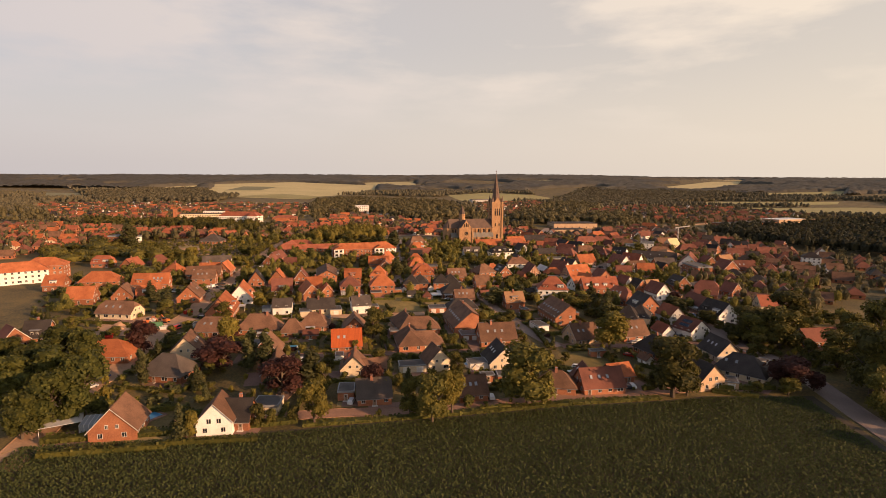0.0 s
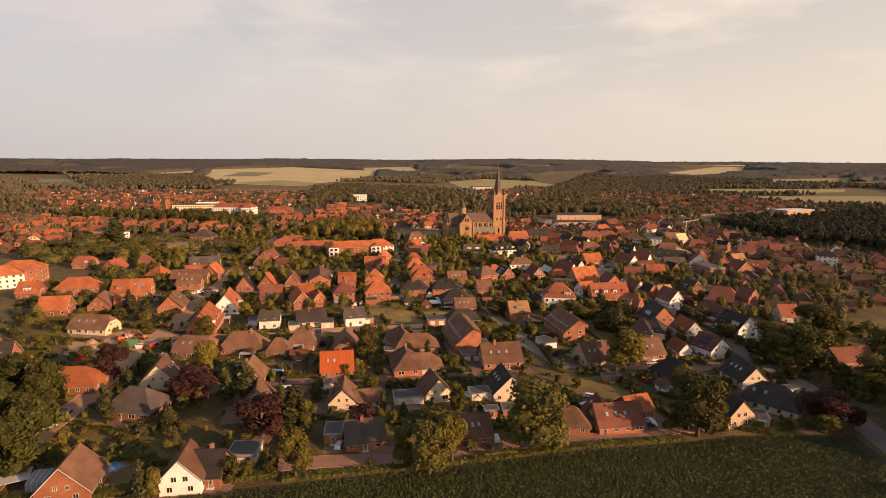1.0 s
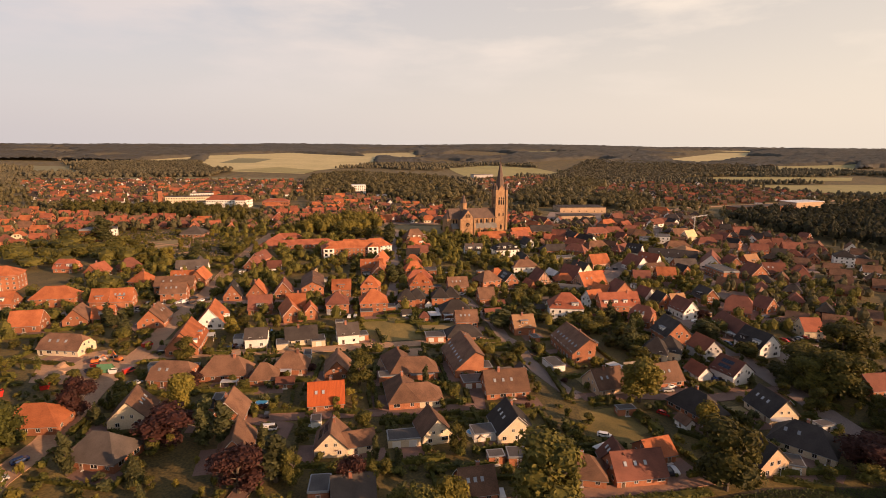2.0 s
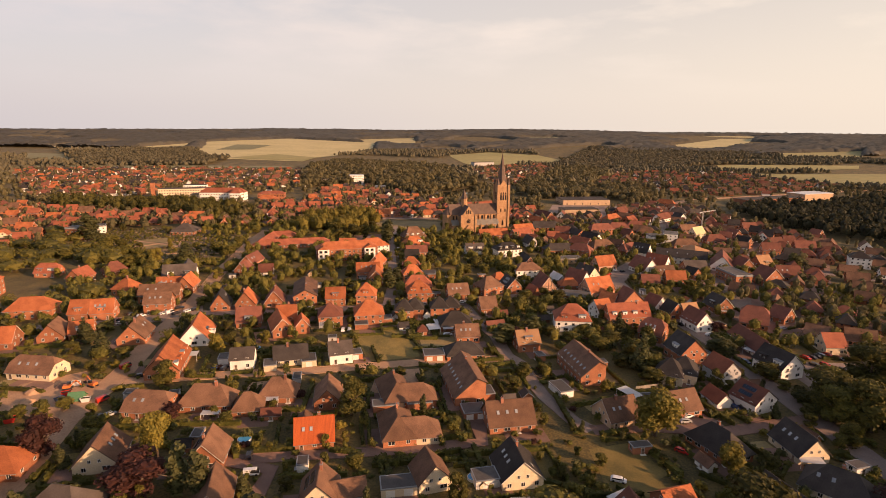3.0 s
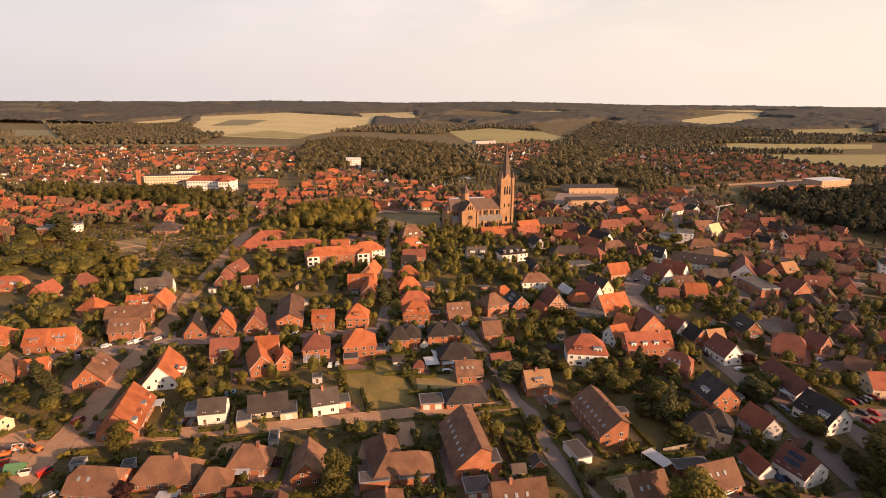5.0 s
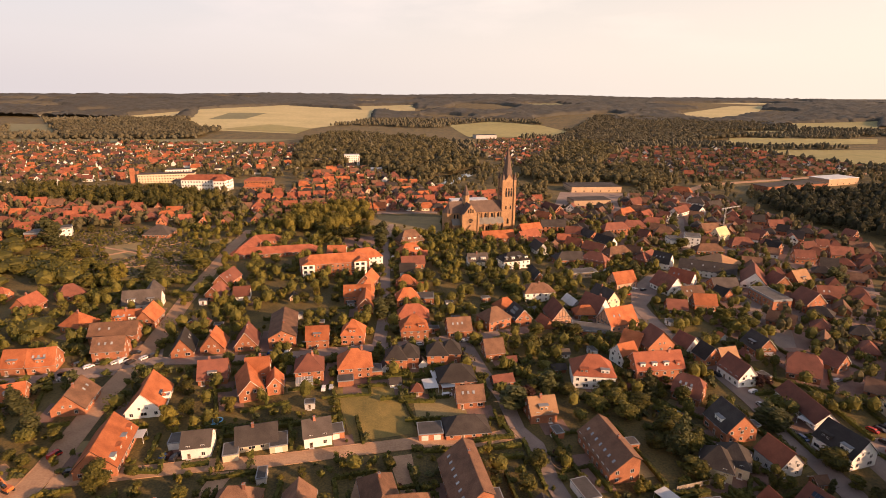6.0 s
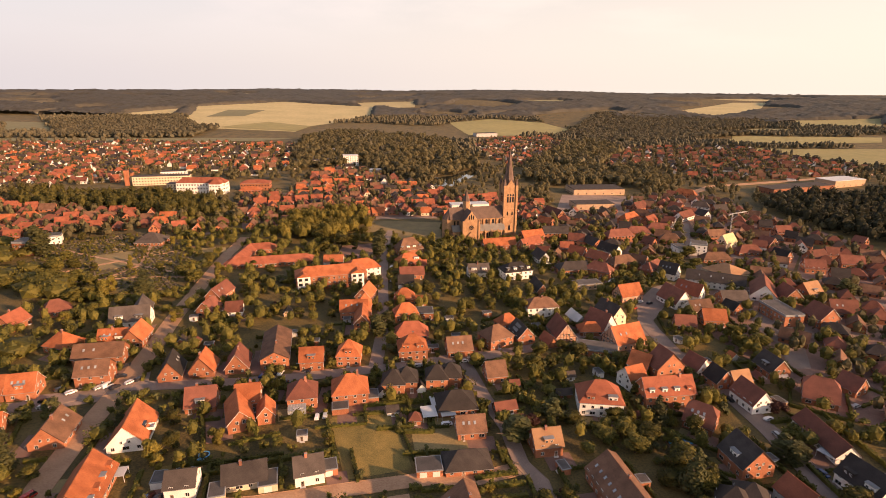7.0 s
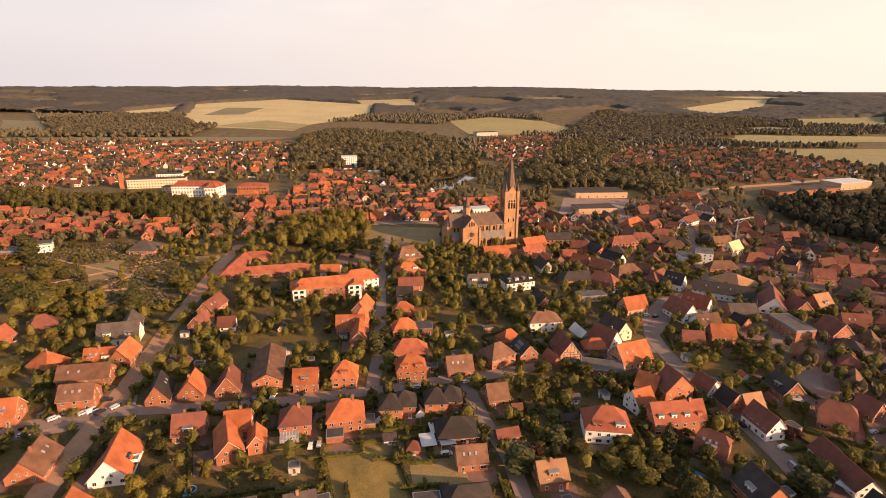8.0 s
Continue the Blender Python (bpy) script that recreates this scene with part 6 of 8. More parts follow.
tree("b", -95.6, 415.8, 8, 9)
tree("b", 223.4, 498.5, 9, 10)
tree("b", 262.8, 549.7, 8, 9)
tree("y", -91.6, 372.2, 4, 4)
tree("b", -23.4, 370.4, 6, 7)
tree("s", -12.7, 371.0, 5, 7)
tree("y", 23.0, 342.2, 4, 5)
tree("b", 219.1, 521.4, 8, 9)
tree("b", 189.3, 574.8, 10, 11)
tree("b", 14.1, 506.9, 9, 9)
tree("b", 25.7, 532.9, 6, 7)
tree("b", 93.7, 559.9, 9, 11)
tree("b", 359.3, 600.1, 9, 10)
tree("a", 396.1, 619.1, 11, 12)
tree("b", 175.6, 589.9, 9, 10)
tree("b", -12.4, 365.9, 6, 6)
tree("a", 88.2, 292.0, 13, 12)
tree("b", 99.9, 309.9, 13, 12)
tree("e", 88.6, 317.6, 13, 9)
tree("a", 90.0, 279.0, 12, 12)
tree("a", -306.0, 509.6, 13, 13)
tree("b", -284.5, 476.1, 12, 12)
tree("a", -235.3, 458.2, 13, 13)
tree("a", -270.3, 499.1, 12, 12)
tree("a", -343.1, 565.0, 12, 12)
tree("b", -292.8, 551.8, 11, 11)
tree("b", -193.3, 480.5, 10, 11)
tree("b", -237.3, 478.2, 9, 10)
tree("a", -290.9, 411.4, 13, 13)
tree("b", -274.3, 422.5, 12, 12)
tree("a", -334.4, 452.0, 12, 12)
tree("b", -317.2, 465.4, 12, 12)
tree("a", -271.8, 444.4, 12, 12)
tree("b", -257.5, 457.2, 11, 12)
tree("a", -253.8, 483.2, 12, 12)
tree("c", -244.5, 395.7, 9, 9)
tree("b", -219.9, 406.7, 9, 9)

tree("b", 4.9, 226.5, 8, 10)
tree("b", -24.9, 205.7, 7, 11)
tree("c", -35.3, 214.2, 7, 6)
tree("c", -29.7, 217.6, 6, 5)
tree("c", -84.1, 207.2, 12, 10)
tree("p", -80.5, 191.8, 9, 14)
tree("b", -141.3, 228.1, 7, 9)
tree("b", -135.2, 230.2, 8, 10)
tree("b", -130.3, 234.2, 7, 9)
tree("e", 86.3, 278.4, 17, 11)
tree("a", 85.5, 287.0, 14, 12)
tree("b", 42.0, 272.0, 8, 8)
tree("b", 91.2, 260.6, 8, 8)
tree("b", 87.5, 262.8, 7, 8)
tree("y", 32.6, 220.5, 3, 3)
tree("s", 36.0, 219.0, 3, 3.5)
tree("q", 30.8, 220.4, 3, 3)
tree("b", 107.3, 268.8, 7, 8)
tree("b", 115.4, 261.8, 6, 7)
tree("a", 142.5, 245.3, 11, 14)
tree("b", 134.8, 223.1, 9, 11)
tree("a", 172.8, 264.3, 14, 18)
tree("c", 85.6, 203.7, 9, 9)
tree("b", 92.2, 206.6, 6, 6)
tree("s", 94.6, 209.5, 4, 5)
tree("b", -107.6, 261.8, 7, 9)
tree("b", -97.7, 259.8, 5, 7)
tree("c", -125.3, 263.4, 5, 6)
tree("b", -135.2, 262.9, 6, 9)
tree("b", -141.1, 265.2, 6, 8)
tree("s", -60.1, 229.8, 4, 5)
tree("s", -53.5, 230.1, 4, 6)
tree("e", -52.8, 191.0, 8, 5)
tree("b", -42.2, 193.7, 7, 8)


# ---- parked cars ----
car(-160.4, 329.4, 50, 1)
car(-154.3, 327.4, 50, 0)
car(-145.0, 331.6, 60, 0)
car(-142.4, 332.9, 60, 0, van=True)
car(-138.7, 332.2, 60, 1)
car(-141.0, 341.2, 20, 1)
car(-134.6, 336.4, 60, 0)
car(-132.1, 339.0, 60, 1)
car(-158.2, 316.3, 10, 0)
car(-144.4, 350.4, 70, 1)
car(-133.7, 349.9, 70, 1)
car(-160.6, 320.5, 10, 1)
car(-79.6, 344.7, 80, 4)
car(-74.0, 346.2, 10, 1)
car(-72.1, 347.2, 80, 0)
car(-67.6, 339.3, 12, 1)
car(-66.4, 354.3, 80, 0)
car(-59.8, 350.5, 80, 1)
car(-48.1, 314.4, 95, 0)
car(-45.1, 315.5, 95, 2)
car(-9.8, 357.6, 12, 0)
car(12.0, 363.1, 14, 0)
car(18.2, 360.0, 14, 1)
car(126.8, 335.0, -70, 1)
car(135.8, 321.0, 20, 0)
car(137.5, 327.8, 20, 1)
car(133.1, 310.1, -78, 2)
car(188.9, 352.6, 20, 1)
car(185.0, 343.9, 20, 1)
car(179.6, 331.9, 20, 2)
car(3.5, 311.9, 10, 0)
car(115.7, 338.5, -70, 1)
car(117.3, 337.0, -70, 0)
car(118.6, 435.3, 30, 3)
car(126.2, 446.3, 30, 0)
car(131.3, 444.1, 30, 1)
car(118.5, 481.9, 20, 0)
car(121.0, 486.2, 20, 2)
car(-46.1, 485.2, 20, 0)
car(-33.2, 471.8, 80, 2)
car(-36.0, 500.4, 80, 0)
car(78.0, 515.7, 20, 1)
car(85.4, 517.5, 20, 1)
car(59.0, 522.8, 20, 1)
car(-128.3, 267.7, 65, 3, van=True)
car(-120.9, 240.3, 60, 3, van=True)
car(-117.8, 260.0, 14, 1)
car(-114.8, 228.8, 60, 1)
car(-112.5, 230.4, 60, 2)
car(-92.1, 268.2, 80, 4)
car(-88.4, 268.3, 80, 1)
car(86.5, 235.7, 10, 2)
car(109.6, 246.6, -70, 4)
car(112.2, 245.6, -70, 1)
car(136.4, 288.3, -70, 4)
car(139.1, 283.3, -70, 1)
car(167.0, 294.1, -60, 3)
car(170.3, 294.7, -60, 1)
car(173.2, 295.8, -60, 1)
car(176.3, 296.8, -60, 2)
car(179.8, 297.9, -60, 3)
car(166.2, 286.5, -60, 1)
car(170.9, 286.7, -60, 3)
car(163.8, 280.1, -60, 3)
car(167.3, 280.6, -60, 3)
car(182.1, 293.8, -60, 1)
car(-28.7, 164.5, 85, 0)
car(16.3, 170.7, 95, 0)
car(-117.1, 180.2, 55, 4)
car(-53.8, 200.5, 10, 0, van=True)
car(-57.5, 209.1, 100, 1)
car(77.5, 217.2, -40, 3)
car(-116.3, 171.4, 60, 2)
car(89.1, 239.3, 20, 0)
car(-115.6, 171.1, 55, 2)
car(52.3, 201.7, -20, 0)
car(66.9, 183.3, 95, 0)
car(65.1, 182.7, 95, 1)


# ---- hedges ----
CELL = 40.0
LISTED = {}


def nearby(kind, items, x, y, spot):
    """The items of a growing list within a cell of a place."""
    grid, done = LISTED.setdefault(kind, ({}, [0]))
    for item in items[done[0]:]:
        px, py = spot(item)
        grid.setdefault((int(px // CELL), int(py // CELL)), []).append(item)
    done[0] = len(items)
    cx, cy = int(x // CELL), int(y // CELL)
    for i in (cx - 1, cx, cx + 1):
        for j in (cy - 1, cy, cy + 1):
            yield from grid.get((i, j), ())


def first_two(item):
    return item[0], item[1]


def free(x, y, gap, trees=False):
    """Whether a spot keeps clear of the houses and the roads by that gap."""
    for hx, hy, turn, hl, hw in nearby("plots", PLOTS, x, y, first_two):
        c, s = math.cos(radians(turn)), math.sin(radians(turn))
        u, v = (x - hx) * c + (y - hy) * s, -(x - hx) * s + (y - hy) * c
        if abs(u) < hl + gap and abs(v) < hw + gap:
            return False
    for px, py, half in nearby("roads", ROADS, x, y, first_two):
        if (x - px) ** 2 + (y - py) ** 2 < (half + gap * 0.6 + 0.6) ** 2:
            return False
    if trees:
        for tx, ty, r in nearby("trees", TREES, x, y, first_two):
            if (x - tx) ** 2 + (y - ty) ** 2 < (r * 0.75 + gap * 0.3) ** 2:
                return False
    return True


def hedge(x1, y1, x2, y2, h=1.7, w=1.2, mat=None, label="clipped green garden hedge", name="hedge", stuff=False):
    rng = random.Random(int(x1 * 7 + y1 * 3 + x2))
    d = Vector((x2 - x1, y2 - y1, 0))
    n = d.length
    d.normalize()
    side = Vector((-d.y, d.x, 0))
    verts, faces = [], []
    for i in range(int(n * (h + w) * 3.0)):
        k, f = rng.uniform(0, n), rng.random()
        if f < 0.4:
            o, z, nv = rng.uniform(-0.5, 0.5) * w, h * rng.uniform(0.95, 1.08), Vector((0, 0, 1))
        else:
            s = rng.choice((-1, 1))
            o, z, nv = s * w * 0.52, rng.uniform(0.05, 1.0) * h, side * s
        px, py = x1 + d.x * k + side.x * o, y1 + d.y * k + side.y * o
        z *= 0.85 + 0.45 * noise.noise((px / 2.2, py / 2.2, 0.0))
        p = Vector((px, py, ground_z(px, py) + z))
        nv = (nv + Vector((rng.gauss(0, 0.4), rng.gauss(0, 0.4), rng.gauss(0, 0.4)))).normalized()
        a = nv.orthogonal().normalized()
        b = nv.cross(a)
        s = rng.uniform(0.22, 0.48)
        q = len(verts)
        verts += [tuple(p + a * s), tuple(p + b * s), tuple(p - a * s), tuple(p - b * s)]
        faces += [(q, q + 1, q + 2, q + 3)]
    steps = max(1, int(n / 6))
    for i in range(steps):
        q = len(verts)
        for k in (n * i / steps, n * (i + 1) / steps):
            for o, z in ((-0.44, -0.2), (-0.4, 0.72), (0.4, 0.72), (0.44, -0.2)):
                px, py = x1 + d.x * k + side.x * o * w, y1 + d.y * k + side.y * o * w
                verts.append((px, py, ground_z(px, py) + z * h))
        for j in range(3):
            faces.append((q + j, q + j + 1, q + 5 + j, q + 4 + j))
        faces += [(q, q + 3, q + 2, q + 1), (q + 4, q + 5, q + 6, q + 7)]
    return tagged(part(name, raw(name, verts, faces, mat or M_HEDGE), None), label, "hedge", "garden hedges", kind="stuff" if stuff else "")


rng = random.Random(77)
for hx, hy, turn, hl, hw in list(PLOTS):
    if hy > 430 or abs(hx) > 200:
        continue
    c, s = math.cos(radians(turn)), math.sin(radians(turn))
    u, v = hl + rng.uniform(4, 7), hw + rng.uniform(5, 9)
    corners = [(hx + a * c - b * s, hy + a * s + b * c) for a, b in ((-u, -v), (u, -v), (u, v), (-u, v))]
    # a lawn on one side of the house, paving on another
    for k, (mat, name, lab) in enumerate(((M_LAWN, "lawn", "mown garden lawn beside a house"), (M_PAVE, "driveway", "red paved driveway beside a house"))):
        side = rng.choice((-1, 1)) if k == 0 else -1
        a1, a2, b1, b2 = (-hl, hl * 0.9, hw + 1, v - 0.6) if k == 0 else (-hl * 0.4, hl + 3.0, hw - 1.5, v - 1.0)
        quad = [(hx + a * c - side * b * s, hy + a * s + side * b * c) for a, b in ((a1, b1), (a2, b1), (a2, b2), (a1, b2))]
        mid = (sum(p[0] for p in quad) / 4, sum(p[1] for p in quad) / 4)
        if free(*mid, 1.0):
            if side > 0:
                quad.reverse()
            patch(name, quad, mat if rng.random() < 0.75 or k else M_DRY, 0.05 + 0.02 * k, 6, lab)
    for (ax, ay), (bx, by) in zip(corners, corners[1:] + corners[:1]):
        run = []
        for i in range(17):
            px, py = ax + (bx - ax) * i / 16, ay + (by - ay) * i / 16
            if free(px, py, 1.0, True):
                run.append((px, py))
            else:
                if len(run) > 4 and rng.random() < 0.75:
                    hedge(*run[0], *run[-1], rng.uniform(1.2, 2.2), rng.uniform(0.9, 1.4))
                run = []
        if len(run) > 4 and rng.random() < 0.6:
            hedge(*run[0], *run[-1], rng.uniform(1.2, 2.2), rng.uniform(0.9, 1.4))

# long hedges along the field path, the crossroads and the meadow
for a, b, c, d, h, w in ((-40, 148, -10, 154.5, 1.2, 2.4), (-10, 154.5, 6, 158.6, 1.2, 2.6), (6, 158.6, 42, 168, 1.3, 2.8), (42, 168, 73, 174, 1.3, 2.6), (88, 183, 118, 184.5, 2.2, 1.6), (-105, 135, -74, 141.5, 1.8, 3.0), (-74, 141.5, -42, 150.5, 1.6, 3.0),
                          (20, 292, 14, 296, 1.5, 1.2), (31, 283, 35, 258, 1.6, 1.3), (-44, 313, -35, 288, 1.6, 1.0), (-8, 290, -18.5, 322, 1.2, 0.9)):
    hedge(a, b, c, d, h, w, label="rough leafy hedge beside a path")

# clipped hedges round the gardens
for a, b, c, d, h, w in (
    (13, 281.5, 26, 285, 1.5, 1.6),
    (27, 286, 23.5, 296, 1.6, 1.6),
    (-8, 218, 10, 224, 1.8, 1.5),
    (11, 217, 15, 197, 1.8, 1.5),
    (-17, 211, -14, 201, 1.8, 1.5),
    (44, 253, 46, 229, 1.9, 1.8),
    (18, 272, 30, 274, 1.8, 1.5),
    (20, 278, 30, 280, 1.8, 1.5),
    (64, 225, 72, 205, 2.0, 2.2),
    (-101, 261, -90, 261, 1.8, 1.5),
    (-90, 261, -93, 270, 1.8, 1.5),
    (-84, 264, -76, 266, 1.8, 1.5),
    (-66, 233, -60, 235, 2.4, 3),
    (-65, 215, -61, 208, 2.6, 1.8),
    (25, 203, 35, 199, 1.4, 1.5),
    (78, 206, 85, 200, 1.6, 1.5),
    (38, 199, 45, 195, 1.6, 1.5),
    (-5, 275, 5, 276, 1.6, 1.2),
    (-57, 212, -45, 214, 1.6, 1.6),
    (115, 216, 131, 218, 2.0, 2.0),
    (17, 283, 28, 285, 1.8, 1.5),
    (-24, 212, -34, 213, 1.8, 1.6),
    (-17, 236, -4, 237, 1.6, 1.8),
    (134, 293, 135, 277, 1.7, 1.5),
    (54, 226, 64, 229, 1.6, 2.0),
):
    hedge(a, b, c, d, h, w, label="thick clipped green garden hedge")

# ---- garden planting between the houses ----
NO_PLANT = [[(-43, 314), (-20, 321), (-8.5, 286), (-31, 279.5)], [(-12, 318), (14, 318), (18, 296), (-8, 294)], [(-140, 262), (-160, 250), (-150, 232), (-128, 230)], [(-330, 548), (-236, 578), (-187, 516), (-165, 437), (-223, 424), (-270, 466)], [(192, 441), (209, 415), (245, 412), (235, 399), (199, 400), (190, 381), (182, 365), (171, 365), (182, 392), (180, 414)], [(191, 355), (194, 343), (183, 329), (179, 338)], [(123, 445), (144, 474), (162, 485), (144, 455), (125, 422), (117, 398), (110, 398)], [(-81, 551), (-50, 566), (-50, 520), (-80, 524)],
            [(-68, 584), (-69, 640), (-1, 640), (-1, 574)], [(150, 290), (185, 290), (185, 262), (150, 262)], [(48, 218), (62, 222), (69, 206), (60, 200), (48, 198)]]
KEEP_CLEAR = boxed(NO_PLANT)
# sheds and carports in the gardens
rng = random.Random(21)
made = 0
while made < 46:
    x, y = rng.uniform(-140, 150), rng.uniform(165, 420)
    if y > 182 + 0.2 * x and abs(x) < 30 + y * 0.5 and not within_any(x, y, KEEP_CLEAR) and free(x, y, 3.2, True):
        flat = rng.random() < 0.5
        house(x, y, rng.choice((12, -78)) + rng.uniform(-6, 6), rng.uniform(3.5, 6.5), rng.uniform(3, 3.8), 2.4, 2.7 if flat else 3.9, "flat" if flat else "gable", rng.choice("NBGDO"), rng.choice("kkywg"))
        made += 1
rng = random.Random(5)
shrubs, thickets = [], []
for i in range(11500):
    x, y = rng.uniform(-230, 260), rng.uniform(140, 640)
    if y < 172 + 0.2 * x or abs(x) > 40 + y * 0.62:
        continue
    if within_any(x, y, KEEP_CLEAR):
        continue
    f = rng.random()
    big = f < (0.11 if y < 330 else 0.24)
    if noise.noise((x / 23, y / 23, 0.4)) < (0.08 if x > 135 and y > 290 else -0.3 if y < 290 else -0.12) and not big:
        continue
    if not free(x, y, 2.4 if big else 1.0, f < 0.45):
        continue
    h, w, kind = rng.uniform(4, 8.5), rng.uniform(4, 7.5), rng.choice("aabbbced")
    if big and y < 262:
        tree(kind, x, y, h)
    elif big:
        h, w = h * 1.22, w * 1.2
        thickets.append((x, y, h, w))
        TREES.append((x, y, w / 2))
    elif f < 0.3 and y < 300:
        kind = rng.choice("ssssssyq")
        tree(kind, x, y, rng.uniform(1.4, 3.6), rng.uniform(2.0, 5.0))
    else:
        h, w = (rng.uniform(1.0, 3.4), rng.uniform(1.6, 4.6)) if y < 300 else (rng.uniform(1.8, 5.2), rng.uniform(2.6, 6.2))
        shrubs.append((rng.choice(LOW), pose(x, y, ground_z(x, y), 0, 0, rng.uniform(0, 360)) @ Matrix.Diagonal((w / 9, w / 9, h / 8, 1))))
        TREES.append((x, y, w * 0.35))
joined("shrubs", shrubs, "garden shrubs and bushes in the borders between houses", "shrub")
clump_wood("garden_trees", thickets, 3, "small garden trees between the farther houses", M_LEAF, leaves=105, size=0.5)


# ---- far land: fields, suburbs, woods ----
FIELDS = [
    ("grain_field", [(-805, 1848), (-1027, 2449), (-809, 2954), (-324, 2687), (-274, 2208), (-406, 1796), (-402, 1623), (-676, 1663)], M_STUBBLE, "pale ripe grain field beyond the village"),
    ("grain_field", [(18, 2041), (174, 2179), (337, 2045), (394, 1788), (310, 1622), (68, 1627)], M_MEADOW, "yellow-green field beyond the church"),
    ("grain_field", [(987, 2535), (1470, 2993), (1631, 2976), (1348, 2535), (1024, 2231)], M_STUBBLE, "pale ripe field between distant woods"),
    ("field", [(652, 1347), (800, 1330), (1006, 1330), (1150, 1250), (900, 1000), (745, 1040), (699, 1110), (677, 1206)], M_MEADOW, "sunlit yellow-green field"),
    ("field", [(779, 1622), (1144, 1572), (1057, 1458), (675, 1417)], M_MEADOW, "long narrow far field"),
    ("field", [(1233, 2124), (1595, 2159), (1410, 1916), (1120, 1878)], M_MEADOW, "far green meadow"),
    ("grain_field", [(-1680, 2400), (-1663, 2549), (-1518, 2430), (-1577, 2294)], M_STUBBLE, "small pale far field"),
    ("grain_field", [(-1388, 1990), (-1337, 2189), (-1290, 2148), (-1331, 1949)], M_STUBBLE, "narrow pale far field"),
    ("field", [(-1104, 2050), (-1046, 2272), (-1025, 2343), (-914, 1997), (-1008, 1928)], M_STUBBLE, "small far meadow"),
    ("field", [(-1280, 1742), (-1143, 1732), (-1011, 1543), (-1075, 1477)], M_PASTURE, "dark green far meadow"),
    ("field", [(-1100, 1370), (-637, 1425), (-358, 1457), (-425, 1374), (-938, 1305)], M_PASTURE, "green strip beyond the suburb"),
    ("grain_field", [(-450, 2935), (-151, 3004), (-133, 2664), (-219, 2640), (-383, 2700)], M_STUBBLE, "pale far field at a wood edge"),
    ("field", [(154, 2343), (313, 2456), (157, 2240)], M_MEADOW, "small far meadow corner"),
    ("grain_field", [(-1408, 3829), (-1223, 3883), (-1171, 3515)], M_STUBBLE, "very distant pale field"),
    ("field", [(731, 1555), (879, 1537), (849, 1488), (699, 1491)], M_MEADOW, "narrow far field strip"),
    ("field", [(-2300, 2950), (-2100, 3150), (-1780, 3050), (-1900, 2860)], M_PASTURE, "long hazy far pasture"),
    ("grain_field", [(-560, 3350), (-250, 3480), (-120, 3330), (-420, 3200)], M_STUBBLE, "pale strip on the distant rise"),
    ("field", [(330, 3050), (620, 3180), (700, 3000), (430, 2900)], M_PASTURE, "green clearing on the distant rise"),
    ("grain_field", [(1500, 3300), (1850, 3450), (1980, 3250), (1650, 3120)], M_STUBBLE, "pale far field below the ridge"),
    ("field", [(700, 1750), (1000, 1840), (1090, 1760), (800, 1680)], M_PASTURE, "pasture between tree rows"),
    ("field", [(694, 2365), (800, 2411), (760, 2276), (676, 2268)], M_MEADOW, "small far field"),
]
for name, outline, mat, lab in FIELDS:
    patch(name, outline, mat, 0.6, 60, lab, "field")
patch("field", [(-803, 2010), (-850, 2330), (-720, 2380), (-700, 2080)], M_PASTURE, 1.2, 60, "green plot inside the pale grain field", "field")
patch("field", [(-640, 1690), (-402, 1640), (-400, 1800), (-560, 1900)], M_MEADOW, 1.2, 60, "greener plot of the far grain field", "field")

SUBURBS = [
    ("far west suburb", [(-530, 750), (-960, 1273), (-654, 1329), (-332, 1315), (-220, 970), (-265, 885), (-440, 954), (-414, 814)], 19, 27, 14),
    ("far east suburb", [(255, 1028), (410, 1330), (663, 1370), (662, 1181), (720, 1030), (543, 930), (408, 905), (353, 921), (369, 1035)], 20, 27, -20),
    ("far north suburb", [(54, 1294), (120, 1520), (285, 1572), (260, 1317), (178, 1115), (105, 1014)], 20, 26, 10),
    ("old centre", [(-177, 592), (-225, 724), (-177, 776), (-183, 920), (-134, 836), (-52, 728), (-2, 798), (-2, 665), (-75, 645)], 15, 18, 14),
    ("east centre", [(78, 570), (99, 734), (122, 690), (160, 690), (282, 811), (333, 814), (345, 636), (357, 554), (260, 410), (236, 394), (236, 469), (215, 480), (215, 541), (141, 542), (112, 470), (80, 500)], 15.5, 19, -28),
    ("north centre", [(-183, 920), (-150, 990), (-85, 900), (-33, 838), (0, 800), (-2, 798), (-52, 728), (-134, 836)], 17, 21, 14),
    ("centre behind church", [(-4, 660), (-2, 740), (55, 765), (118, 735), (96, 650), (82, 640)], 15, 18, 14),
    ("west side", [(-349, 549), (-445, 671), (-310, 654), (-252, 625), (-201, 628), (-180, 575), (-299, 584)], 17, 22, 14),
    ("far west fringe", [(-360, 420), (-620, 700), (-560, 740), (-450, 690), (-345, 540), (-320, 470)], 24, 30, 14),
    ("far east fringe", [(345, 545), (366, 560), (420, 470), (290, 330), (245, 320), (262, 410)], 24, 27, -30),
    ("east edge", [(180, 300), (190, 400), (235, 420), (240, 320)], 17, 22, -30),
]
BLOCKS = [(-282, 754, 40, 16), (-375, 845, 45, 20), (192, 812, 45, 22), (170, 730, 38, 25), (480, 855, 75, 30), (-228, 782, 25, 20), (58, 601, 20, 22), (28, 595, 45, 26), (28, 690, 26, 12), (-88, 935, 28, 14)]
LITE = []
